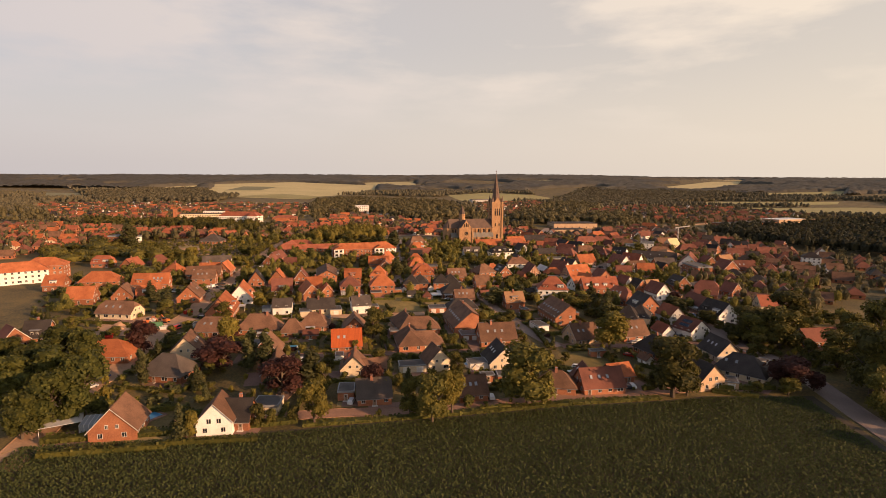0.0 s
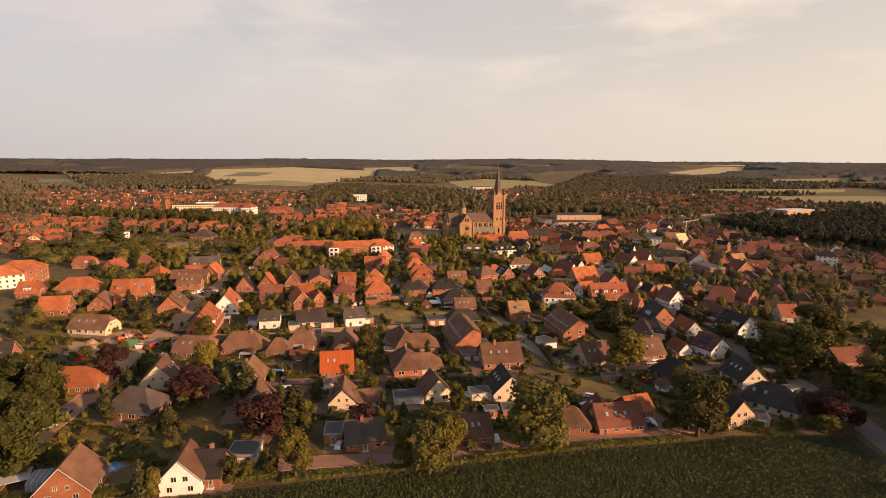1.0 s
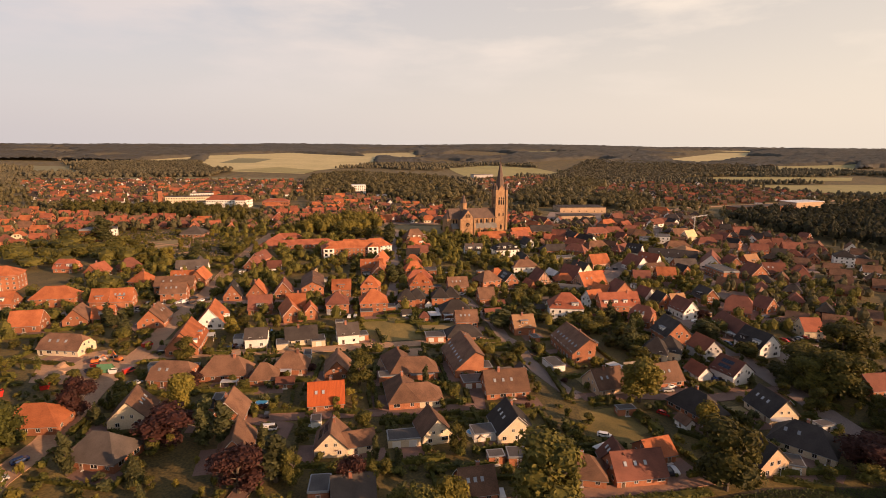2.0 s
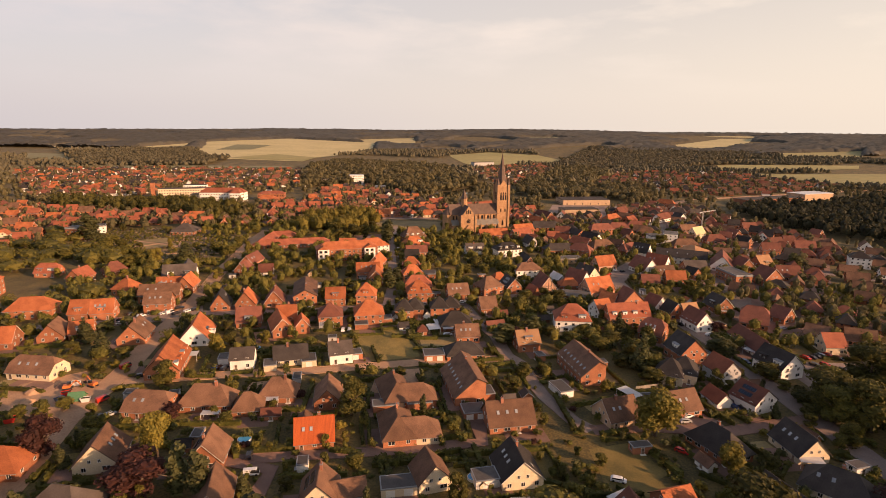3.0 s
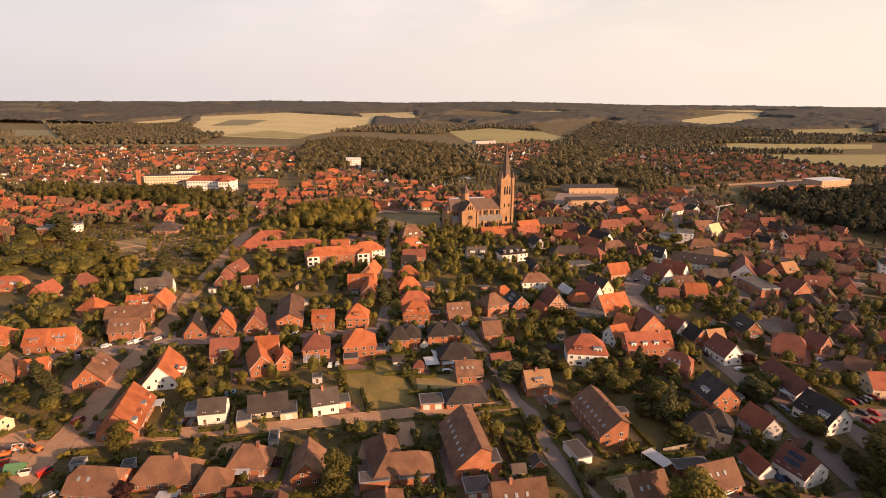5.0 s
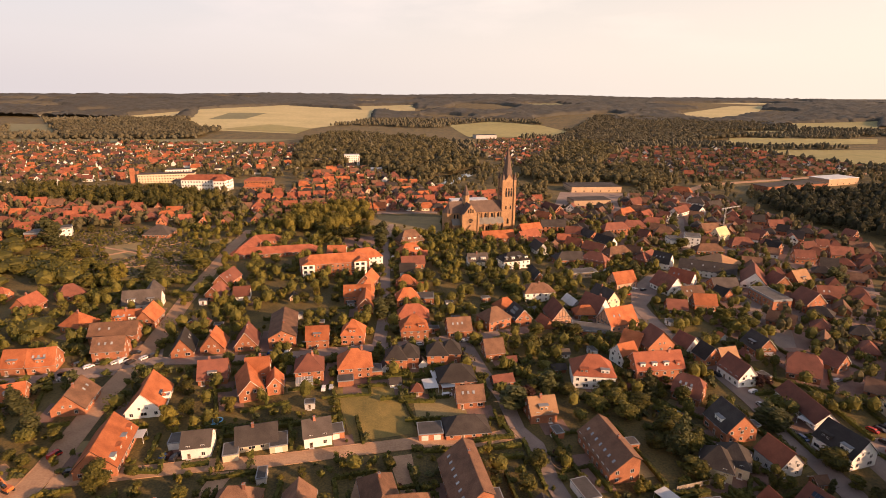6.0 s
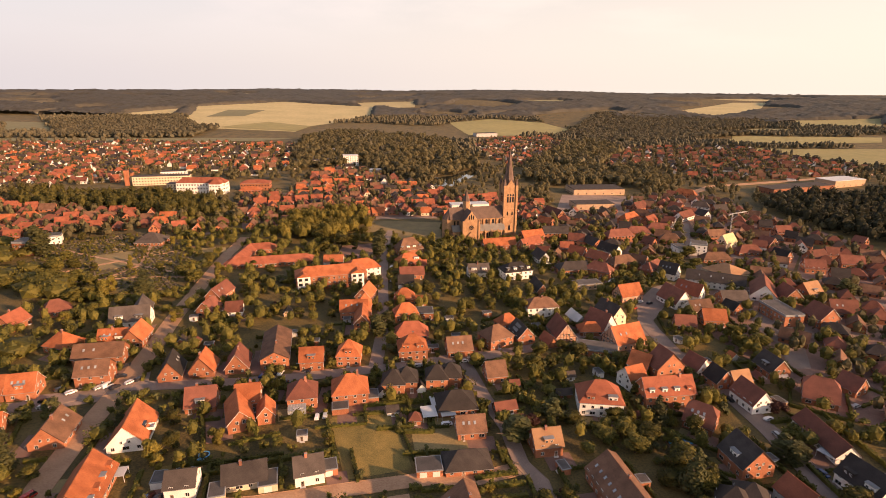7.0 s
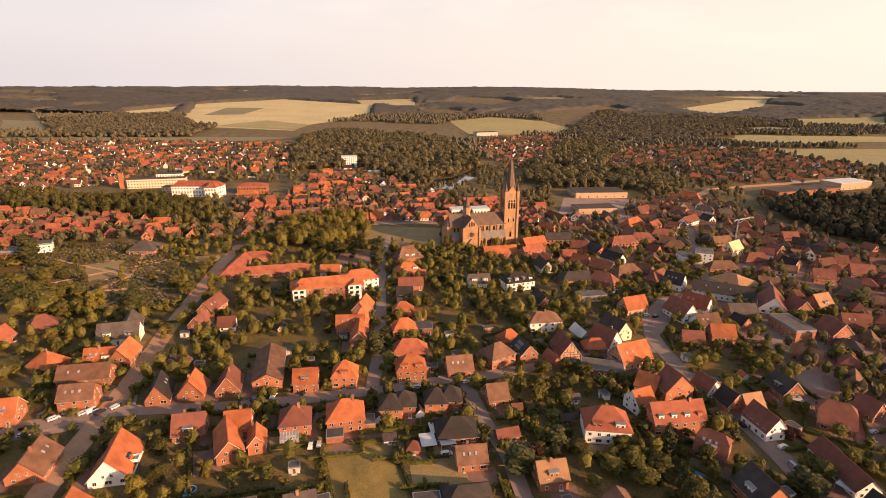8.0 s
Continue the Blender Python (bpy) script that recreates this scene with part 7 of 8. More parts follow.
for roof, wall, shape, w, e, r in (("O", "k", "gable", 9.5, 3.6, 8.2), ("R", "k", "gable", 10, 4.8, 9.4), ("N", "k", "hip", 10.5, 3.6, 8.2), ("N", "w", "gable", 9.5, 4.6, 9.2), ("D", "w", "gable", 9, 3.6, 8.0),
                                   ("D", "k", "hip", 10, 5.2, 9.0), ("O", "c", "half", 10, 3.6, 8.4), ("B", "k", "gable", 10, 3.4, 8.0), ("R", "w", "hip", 10, 4.8, 9.0), ("B", "w", "gable", 9, 3.6, 8.0)):
    LITE.append([roof, wall, shape, w, e, r, None])
MIX = {"far west suburb": (0, 1, 2, 3, 3, 4, 4, 4, 4, 5, 6, 8, 9, 9, 9), "far east suburb": (2, 3, 4, 5, 5, 7, 7, 7, 9, 1, 8), "far north suburb": (2, 3, 4, 4, 5, 7, 7, 9, 9, 8), "east centre": (2, 2, 3, 5, 5, 7, 7, 7, 9, 2),
       "far west fringe": (0, 0, 1, 2, 2, 6, 7, 7), "west side": (0, 1, 1, 2, 2, 6, 7, 7), "old centre": (0, 0, 1, 1, 2, 2, 6, 8, 7, 7, 5), "north centre": (0, 1, 2, 2, 3, 3, 4, 5, 7, 7, 9), "centre behind church": (0, 1, 1, 2, 2, 8), "east edge": (2, 2, 5, 7), "far east fringe": (2, 5, 7, 7, 9)}
rng = random.Random(12)
FAR = []
DISTANT = []
for name, outline, gx_, gy_, turn in SUBURBS:
    cx, cy = sum(p[0] for p in outline) / len(outline), sum(p[1] for p in outline) / len(outline)
    c, s = math.cos(radians(turn)), math.sin(radians(turn))
    for i in range(-40, 41):
        for j in range(-40, 41):
            u, v = i * gx_ + rng.uniform(-2.5, 2.5), j * gy_ + rng.uniform(-3.5, 3.5) + 4 * math.sin(i * 0.7)
            x, y = cx + u * c - v * s, cy + u * s + v * c
            if not inside(x, y, outline) or rng.random() < 0.1:
                continue
            if any(abs(x - bx) < bl and abs(y - by) < bw for bx, by, bl, bw in BLOCKS) or not free(x, y, 6.5):
                continue
            a = turn + rng.choice((0, 0, 90)) + rng.uniform(-9, 9)
            k = rng.choice(MIX.get(name, (0, 1, 2, 2, 3, 3, 4, 5, 5, 6, 7, 7, 7, 9)))
            roof, wall, shape, w, e, r, first = LITE[k]
            m = pose(x, y, ground_z(x, y), 0, 0, a) @ Matrix.Diagonal((rng.uniform(0.75, 1.15), rng.uniform(0.82, 1.02), rng.uniform(0.82, 1.05), 1))
            if first is None:
                LITE[k][6] = house(x, y, a, 12.5, w, e, r, shape, roof, wall, lite=True)
            elif name.startswith("far") or y > 590:
                DISTANT.append((k, m))
            else:
                copy_thing(first, m)
            FAR.append((x, y))

joined("distant_houses", [(LITE[k][6], m) for k, m in DISTANT], "distant suburb houses with red, brown and dark roofs", "house")


def block(x, y, turn, L, w, h, wall, roof, label, name="building", hip=0.0, storeys=2):
    """A large plain building: walls, rows of windows, a flat or hipped roof."""
    thing = tagged(new(name), label, "building")
    thing.matrix_world = pose(x, y, ground_z(x, y), 0, 0, turn)
    part("wall", wall_bm(L, w, h + 0.26, h + 0.3, "flat"), WALLS[wall], thing)
    part("roof", roof_bm(L, w, h, h + (hip or 0.5), "hip" if hip else "flat"), [ROOFS[roof], M_LEAD if hip else ROOFS[roof]], thing)
    bm = bmesh.new()
    gap = 3.2 if storeys > 1 else 11.0
    for k in range(storeys):
        z = 1.0 + k * (h - 0.6) / storeys
        for s in (-1, 1):
            for i in range(int(L / gap)):
                px = -L / 2 + L * (i + 0.5) / int(L / gap)
                box(bm, px - 0.7, px + 0.7, s * w / 2 - 0.06, s * w / 2 + 0.06, z, z + 1.6)
            for i in range(int(w / 3.6)):
                py = -w / 2 + w * (i + 0.5) / int(w / 3.6)
                box(bm, s * L / 2 - 0.06, s * L / 2 + 0.06, py - 0.7, py + 0.7, z, z + 1.6)
    tagged(part("glazing", bm, M_GLASS, thing), kind="stuff")
    return thing


block(-282, 760, 4, 56, 14, 13, "w", "R", "long white school building with red hipped roof", hip=5, storeys=3)
block(-262, 752, 4, 13, 18, 13.5, "w", "R", "white gabled end pavilion with red roof", hip=5.5, storeys=3)
block(-356, 812, 15, 66, 14, 11, "c", "G", "long cream flat-roofed school wing", storeys=3)
block(-350, 832, 15, 30, 12, 14, "w", "G", "taller white flat-roofed school block", storeys=4)
block(-322, 782, 10, 22, 16, 7, "c", "G", "low flat-roofed pale school annex", storeys=2)
block(-228, 785, 8, 34, 16, 9, "k", "R", "red brick school with red roof", hip=3, storeys=2)
block(-394, 800, 15, 5, 5, 19, "k", "N", "square brick chimney tower of the school", name="tower", storeys=1)
block(-222, 748, 8, 24, 12, 7, "k", "O", "red brick building with orange roof", hip=3.5, storeys=2)
block(195, 818, 6, 66, 34, 7, "y", "G", "large flat-roofed brick supermarket", storeys=1)
block(168, 728, 8, 44, 22, 6, "y", "G", "low grey-roofed retail hall", storeys=1)
block(470, 845, 20, 110, 26, 7, "k", "G", "long low red brick factory hall", storeys=1)
block(560, 890, 20, 60, 30, 9, "y", "S", "tan flat-roofed warehouse with pale roof", storeys=1)
block(28, 690, 12, 40, 14, 9, "w", "S", "white flat-roofed building behind the church", storeys=2)
block(-150, 1010, 12, 24, 16, 16, "w", "S", "white apartment block among trees", storeys=5)
block(-195, 1025, 12, 50, 30, 8, "c", "G", "low pale hall among trees", storeys=1)
block(110, 1600, 20, 60, 24, 9, "g", "D", "long grey barn at the edge of a far field", storeys=1)
block(-88, 935, 24, 46, 14, 6, "w", "S", "low flat-roofed white rows among trees", storeys=1)
block(-235, 1160, 10, 60, 26, 8, "c", "S", "pale long hall at the wood edge", storeys=1)

patch("water", [(-21, 838), (-11, 905), (13, 922), (50, 1006), (56, 953), (12, 837)], M_WATER, 0.15, 20, "still pond among trees reflecting the sky", "water")
patch("parking_lot", [(120, 692), (150, 800), (250, 800), (225, 690)], M_ROAD, 0.08, 20, "asphalt car park around the supermarket", "car park")
patch("parking_lot", [(150, 290), (186, 290), (186, 262), (150, 262)], M_ROAD, 0.08, 12, "gravel car park beside houses", "car park")
patch("churchyard", [(-68, 584), (-69, 640), (-1, 640), (-1, 574)], M_DRY, 0.08, 12, "dry grassy churchyard green", "ground")
patch("churchyard", [(15, 555), (20, 575), (95, 585), (85, 555), (50, 540)], M_DRY, 0.08, 12, "dry grass in front of the church", "ground")
patch("building_yard", [(-142, 264), (-162, 250), (-152, 230), (-128, 228), (-128, 255)], M_TRACK, 0.07, 10, "sandy building yard beside the street", "ground")
patch("meadow", [(-12, 317), (14, 317), (18, 297), (-8, 294)], M_DRY, 0.06, 6, "dry grass plot between houses", "meadow")
patch("meadow", [(48, 218), (62, 222), (69, 206), (60, 200), (48, 198)], M_LAWN, 0.03, 6, "garden meadow behind a hedge", "meadow")
road("footpath", [(322, 835), (342, 760), (352, 700), (362, 640), (366, 600), (360, 556), (352, 500)], 8, M_PAVE, lift=0.1, label="bare gravel strip along the edge of the wood", category="path")
road("road", [(250, 640), (300, 800), (370, 872), (501, 918), (688, 985), (1000, 1060)], 11, M_TRACK, lift=0.1, label="pale main road round the village")
road("road", [(-185, 690), (-170, 780), (-165, 860), (-150, 950)], 8, M_ROAD, lift=0.1, label="street running out of the village")
road("road", [(-230, 560), (-180, 595), (-100, 640), (-60, 650), (-5, 660)], 7, M_ROAD, lift=0.1, label="street through the old centre")

HOLES = boxed([f[1] for f in FIELDS] + [s[1] for s in SUBURBS] + [[(120, 680), (140, 850), (260, 860), (230, 690)], [(-440, 720), (-440, 880), (-200, 830), (-200, 735)], [(-21, 838), (-11, 905), (13, 922), (50, 1006), (56, 953), (12, 837)], [(400, 790), (400, 900), (600, 940), (600, 840)]])
clump_wood("wood", scattered([(-480, 720), (-440, 760), (-272, 715), (-209, 655), (-215, 610), (-300, 640), (-435, 670)], 9, 21, 10, 17, HOLES), 31, "dense belt of leafy trees west of the village", M_LEAF, leaves=70, size=0.85)
clump_wood("wood", scattered([(-245, 930), (-330, 1420), (-300, 1620), (0, 1480), (60, 1020), (0, 845), (-30, 850), (-80, 915), (-150, 990)], 13.5, 22, 8, 19, HOLES), 32, "large leafy wood behind the church", leaves=34, size=1.35)
clump_wood("wood", scattered([(110, 900), (211, 1312), (377, 1476), (340, 1033), (300, 850), (163, 850)], 13, 23, 10, 19, HOLES), 33, "leafy wood beyond the supermarket", leaves=34, size=1.35)
clump_wood("wood", scattered([(-876, 1385), (-1143, 1732), (-896, 1960), (-620, 1677), (-605, 1435)], 14, 24, 12, 18, HOLES), 34, "far wood beyond the suburb", M_SLOPE_HAZE, leaves=22, size=1.7)
clump_wood("wood", scattered([(332, 1656), (615, 2364), (1150, 2051), (809, 1621), (347, 1369)], 16, 25, 12, 18, HOLES), 35, "far wood on the rise", M_SLOPE_HAZE, leaves=22, size=1.7)
clump_wood("wood", scattered([(356, 690), (368, 735), (438, 800), (560, 815), (640, 870), (900, 800), (700, 500), (470, 470), (390, 585), (378, 625)], 10, 26, 12, 19, HOLES), 36, "dark dense wood east of the village", M_DARKWOOD, leaves=26, size=1.3)
# the unseen southern part is added to shade the crop's right side
clump_wood("wood", scattered([(152, 70), (149, 140), (153, 188), (190, 212), (320, 240), (320, 70)], 9, 27, 11, 16), 37, "dark wood beside the crop field", M_LEAF, leaves=95, size=0.66)
clump_wood("wood", scattered([(-190, 345), (-330, 440), (-340, 540), (-275, 480), (-215, 430)], 19, 29, 6, 12, boxed([[(-270, 385), (-238, 385), (-238, 416), (-270, 416)], [(-240, 375), (-210, 375), (-210, 412), (-240, 412)]])), 42, "loose trees west of the cemetery", M_LEAF, leaves=130, size=0.55)
clump_wood("wood", scattered([(-145, 560), (-150, 640), (-80, 665), (-64, 600), (-100, 560)], 10, 28, 11, 17), 38, "group of park trees near the church", M_LEAF2, leaves=150, size=0.55)
# scattered trees between far houses
far_trees = []
rng = random.Random(8)
for x, y in FAR:
    for _ in range(6):
        a, d = rng.uniform(0, 6.28), rng.uniform(7.5, 15)
        px, py = x + math.cos(a) * d, y + math.sin(a) * d
        if all((px - fx) ** 2 + (py - fy) ** 2 > 48 for fx, fy in nearby("far", FAR, px, py, first_two)) and free(px, py, 2.5) and rng.random() < 0.75:
            far_trees.append((px, py, rng.uniform(4, 11), rng.uniform(4, 8.5)))
clump_wood("garden_trees", far_trees, 39, "garden trees between the far houses", leaves=11, size=1.5)
filler = []
rng = random.Random(10)
for i in range(4000):
    y = rng.uniform(540, 1150)
    x = rng.uniform(-0.95, 0.95) * y
    if noise.noise((x / 120, y / 120, 3.3)) > -0.22 and not within_any(x, y, HOLES) and not inside(x, y, [(-300, 400), (-300, 560), (0, 660), (110, 590), (330, 590), (330, 300)]) and free(x, y, 3):
        filler.append((x, y, rng.uniform(7, 14), rng.uniform(6, 11)))
clump_wood("garden_trees", filler, 41, "loose groups of trees on the edge of the village", leaves=14, size=1.6)
# the cemetery: rows of graves with low beds, dry lawns, paths, hedges and trees
CEMETERY = [(-330, 548), (-236, 578), (-187, 516), (-165, 437), (-223, 424), (-270, 466)]
for outline, mat, lab in (([(-259, 512), (-238, 526), (-214, 492), (-236, 480)], M_DRY, "dry lawn of the cemetery"), ([(-195, 535), (-172, 541), (-166, 528), (-189, 521)], M_DRY, "dry lawn plot of the cemetery"),
                          ([(-206, 440), (-196, 452), (-180, 446), (-184, 434)], M_LAWN, "green lawn at the cemetery edge")):
    patch("lawn", outline, mat, 0.1, 8, lab)
for line in ([(-262, 470), (-236, 498), (-212, 520), (-196, 540)], [(-225, 428), (-222, 462), (-214, 492), (-232, 545)], [(-300, 530), (-262, 512), (-214, 492), (-180, 478)], [(-250, 452), (-205, 468), (-172, 470)]):
    road("footpath", line, 2.4, M_TRACK, lift=0.13, label="sandy cemetery path between graves", category="path")
rng = random.Random(15)
stones, beds, low = bmesh.new(), [bmesh.new() for _ in range(4)], []
c, s = math.cos(radians(38)), math.sin(radians(38))
for i in range(-40, 41):
    for j in range(-24, 25):
        u, v = i * 2.3 + rng.uniform(-0.3, 0.3), j * 4.2 + rng.uniform(-0.3, 0.3)
        x, y = -232 + u * c - v * s, 495 + u * s + v * c
        if not inside(x, y, CEMETERY) or not free(x, y, 0.6, True) or rng.random() < 0.12 or inside(x, y, [(-259, 512), (-238, 526), (-214, 492), (-236, 480)]):
            continue
        z, w = ground_z(x, y), rng.uniform(0.7, 1.0)
        f = rng.random()
        if f < 0.6:
            box(beds[rng.randrange(4)], x - w, x + w, y - rng.uniform(0.7, 1.3), y + 0.9, z - 0.2, z + rng.uniform(0.14, 0.5))
            w *= rng.uniform(0.4, 0.8)
            box(stones, x - w, x + w, y + 0.92, y + 1.12, z - 0.2, z + rng.uniform(0.7, 1.3))
        else:
            low.append((rng.choice(LOW), pose(x, y, z, 0, 0, rng.uniform(0, 360)) @ Matrix.Diagonal((rng.uniform(0.14, 0.38),) * 2 + (rng.uniform(0.12, 0.4), 1))))
tagged(part("gravestones", stones, M_GRAVE), "rows of small grey gravestones", "gravestone", kind="stuff")
for bm, mat, lab in zip(beds, (M_HEDGE, M_SOIL, M_DRY, M_LEAF2), ("green planted grave beds", "dark earth grave beds", "dry grassy grave beds", "yellow-green planted grave beds")):
    tagged(part("grave_beds", bm, mat), lab, "grave bed", kind="stuff")
joined("grave_planting", low, "low clipped shrubs between the graves", "shrub")
hedge(-224, 426, -167, 439, 1.8, 1.4, label="clipped hedge along the cemetery")
hedge(-268, 462, -226, 428, 1.8, 1.4, label="clipped hedge along the cemetery")
hedge(-196, 410, -146, 420, 1.4, 1.4, label="low clipped hedge beside a lane")
# single trees of the cemetery, the churchyard and the centre
for kind, x, y, h in (
        ("c", -224, 499, 8), ("a", -184, 443, 13), ("b", -165, 462, 12), ("c", -147, 465, 11), ("a", -125, 469, 10), ("b", -248, 545, 10), ("c", -215, 544, 10), ("d", -294, 510, 14), ("a", -237, 440, 15),
        ("b", -230, 445, 13), ("a", -222, 450, 13), ("c", -201, 429, 14), ("b", -192, 402, 11), ("e", -212, 421, 11), ("e", -145, 405, 9), ("b", -126, 380, 11), ("c", -124, 406, 10), ("b", -99, 412, 8), ("a", -110, 401, 8),
        ("a", 3, 498, 13), ("d", 3, 552, 13), ("b", -8, 447, 15), ("c", -82, 526, 13), ("a", -92, 536, 14), ("b", -69, 541, 10), ("d", -47, 520, 9), ("c", -38, 500, 8), ("b", -57, 569, 5), ("b", -52, 589, 5), ("b", -43, 592, 5),
        ("b", -34, 591, 5), ("c", -37, 452, 9), ("b", 52, 522, 7), ("a", 23, 514, 6), ("b", 24, 443, 12), ("c", 36, 457, 11), ("e", 162, 417, 13), ("d", 114, 462, 9), ("b", 145, 416, 12), ("c", 158, 391, 13), ("b", 164, 385, 12),
        ("e", 188, 392, 12), ("a", 197, 520, 13)):
    if free(x, y, 1.2) and not any((x - tx) ** 2 + (y - ty) ** 2 < 9 for tx, ty, r in TREES):
        tree(kind, x, y, h)
# the wooded rises round the horizon: single crowns on the nearer slopes, a closed uneven canopy beyond
rng = random.Random(9)


def wooded(px, py, r):
    dense = noise.noise((px / 330, py / 330, 1.7)) + 0.6 * noise.noise((px / 900, py / 900, 4.2))
    return 1080 < r < 4980 and dense > (-0.12 if r < 2400 else -0.3) and not within_any(px, py, HOLES)


verts, faces = [], []
y = 1000.0
while y < 2300:
    step = 14.5 + y * 0.002
    x = -y * 0.86 - 120
    while x < y * 0.86 + 120:
        px, py = x + rng.uniform(-0.5, 0.5) * step, y + rng.uniform(-0.5, 0.5) * step
        r = math.hypot(px, py)
        if r < 2250 and wooded(px, py, r):
            centres, radii = [], []
            for k in range(2):
                h = max(7.0, rng.uniform(8, 15) + 6 * noise.noise((px / 150, py / 150, 7.0)))
                qx, qy = px + rng.uniform(-0.45, 0.45) * step, py + rng.uniform(-0.45, 0.45) * step
                w = rng.uniform(4.0, 7.0)
                centres.append((qx, qy, ground_z(qx, qy) + h * 0.45))
                radii.append((w, w, h * 0.55))
            core(rng, centres, radii, verts, faces, 0.9, 4)
            v, f = leaf_cloud(rng, centres, radii, 12, 1.3)
            q = len(verts)
            verts += v
            faces += [tuple(i + q for i in g) for g in f]
        x += step
    y += step * 0.9
tagged(part("wood", raw("wood", verts, faces, M_SLOPE_HAZE)), "woods on the slopes beyond the village", "wood", kind="stuff")
verts, faces, rows = [], [], []
y = 1950.0
while y < 4950:
    step = 8.0 + (y - 1900) * 0.0055
    n = int((y * 0.86 + 120) / step)
    row = []
    for i in range(-n, n + 1):
        px, py = (i + rng.uniform(-0.35, 0.35)) * step, y + rng.uniform(-0.35, 0.35) * step
        r = math.hypot(px, py)
        tall = -3.0
        if r > 2230 and wooded(px, py, r):
            tall = 10 + rng.uniform(-3.6, 3.6) + 6 * noise.noise((px / 150, py / 150, 7.0)) + 2.5 * noise.noise((px / 28, py / 28, 2.0))
        verts.append((px, py, ground_z(px, py) + tall))
        row.append((i * step, len(verts) - 1, tall > 0))
    rows.append((step, row))
    y += step * 1.25
for (s1, low), (s2, high) in zip(rows, rows[1:]):
    h = len(high)
    for i in range(len(low) - 1):
        j = min(h - 2, max(0, round(low[i][0] / s2) + h // 2))
        quad = (low[i], low[i + 1], high[j + 1], high[j])
        if any(v[2] for v in quad):
            faces.append([v[1] for v in quad])
canopy = raw("wood", verts, faces, M_HILL_HAZE)
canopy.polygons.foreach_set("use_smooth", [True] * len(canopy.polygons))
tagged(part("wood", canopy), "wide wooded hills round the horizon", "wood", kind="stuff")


# ---- crop field ----
def crop():
    """Leafy crop plants in rows; too many to count."""
    rows = np.random.RandomState(4)
    edge = [(-108, 132), (-74, 137.5), (-40, 144.5), (-24, 148.5), (3, 155), (41, 165), (74, 171), (90, 175.5), (124, 177.5), (119, 104), (-108, 104)]
    verts, faces = [], []
    c, s = math.cos(radians(13)), math.sin(radians(13))
    for v in np.arange(70, 200, 0.62):
        for u in np.arange(-130, 160, 0.62):
            x, y = u * c - v * s + rows.normal(0, 0.1), u * s + v * c + rows.normal(0, 0.1)
            if not inside(x, y, edge):
                continue
            z = ground_z(x, y)
            size = rows.uniform(0.32, 0.56)
            for k in range(4):
                a = rows.uniform(0, 6.28)
                dx, dy = math.cos(a) * size, math.sin(a) * size
                q = len(verts)
                verts += [(x, y, z + 0.12), (x + dx - dy * 0.5, y + dy + dx * 0.5, z + rows.uniform(0.3, 0.65)), (x + dx + dy * 0.5, y + dy - dx * 0.5, z + rows.uniform(0.25, 0.6))]
                faces.append((q, q + 1, q + 2))
    return tagged(part("crop", raw("crop", verts, faces, M_CROP)), "dense rows of leafy green field crop", "crop", kind="stuff")


crop()


# ---- small garden things ----
def disc(bm, r, z1, z2, mi=0, n=20):
    low, high = [bm.verts.new((r * math.cos(6.283 * k / n), r * math.sin(6.283 * k / n), z1)) for k in range(n)], [bm.verts.new((r * math.cos(6.283 * k / n), r * math.sin(6.283 * k / n), z2)) for k in range(n)]
    bm.faces.new(high).material_index = mi
    for k in range(n):
        bm.faces.new((low[k], low[(k + 1) % n], high[(k + 1) % n], high[k])).material_index = mi


def trampoline(x, y):
    thing = tagged(new("trampoline"), "round garden trampoline with blue edge pad", "trampoline")
    thing.matrix_world = pose(x, y, ground_z(x, y))
    bm = bmesh.new()
    disc(bm, 2.0, 0.72, 0.85)
    part("edge_pad", bm, M_BLUE, thing)
    bm = bmesh.new()
    disc(bm, 1.55, 0.8, 0.87)
    part("mat", bm, M_TYRE, thing)
    for k in range(6):
        bm = bmesh.new()
        a = 6.283 * k / 6
        box(bm, -0.05, 0.05, -0.05, 0.05, -0.1, 0.75)
        part("leg", bm, M_LEAD, thing).matrix_local = pose(1.8 * math.cos(a), 1.8 * math.sin(a), 0)


def round_pool(x, y, r=2.2):
    thing = tagged(new("pool"), "round blue garden pool with pale rim", "pool")
    thing.matrix_world = pose(x, y, ground_z(x, y))
    bm = bmesh.new()
    disc(bm, r, -0.1, 0.9)
    part("tub", bm, M_FRAME, thing)
    bm = bmesh.new()
    disc(bm, r * 0.9, 0.8, 0.92)
    part("water", bm, M_BLUE, thing)


def sunk_pool(x, y, turn, a, b):
    thing = tagged(new("pool"), "rectangular blue swimming pool in a paved surround", "pool")
    thing.matrix_world = pose(x, y, ground_z(x, y), 0, 0, turn)
    bm = bmesh.new()
    box(bm, -a / 2 - 1, a / 2 + 1, -b / 2 - 1, b / 2 + 1, -0.3, 0.14)
    part("surround", bm, M_PAVE, thing)
    bm = bmesh.new()
    box(bm, -a / 2, a / 2, -b / 2, b / 2, -0.1, 0.19)
    part("water", bm, M_BLUE, thing)


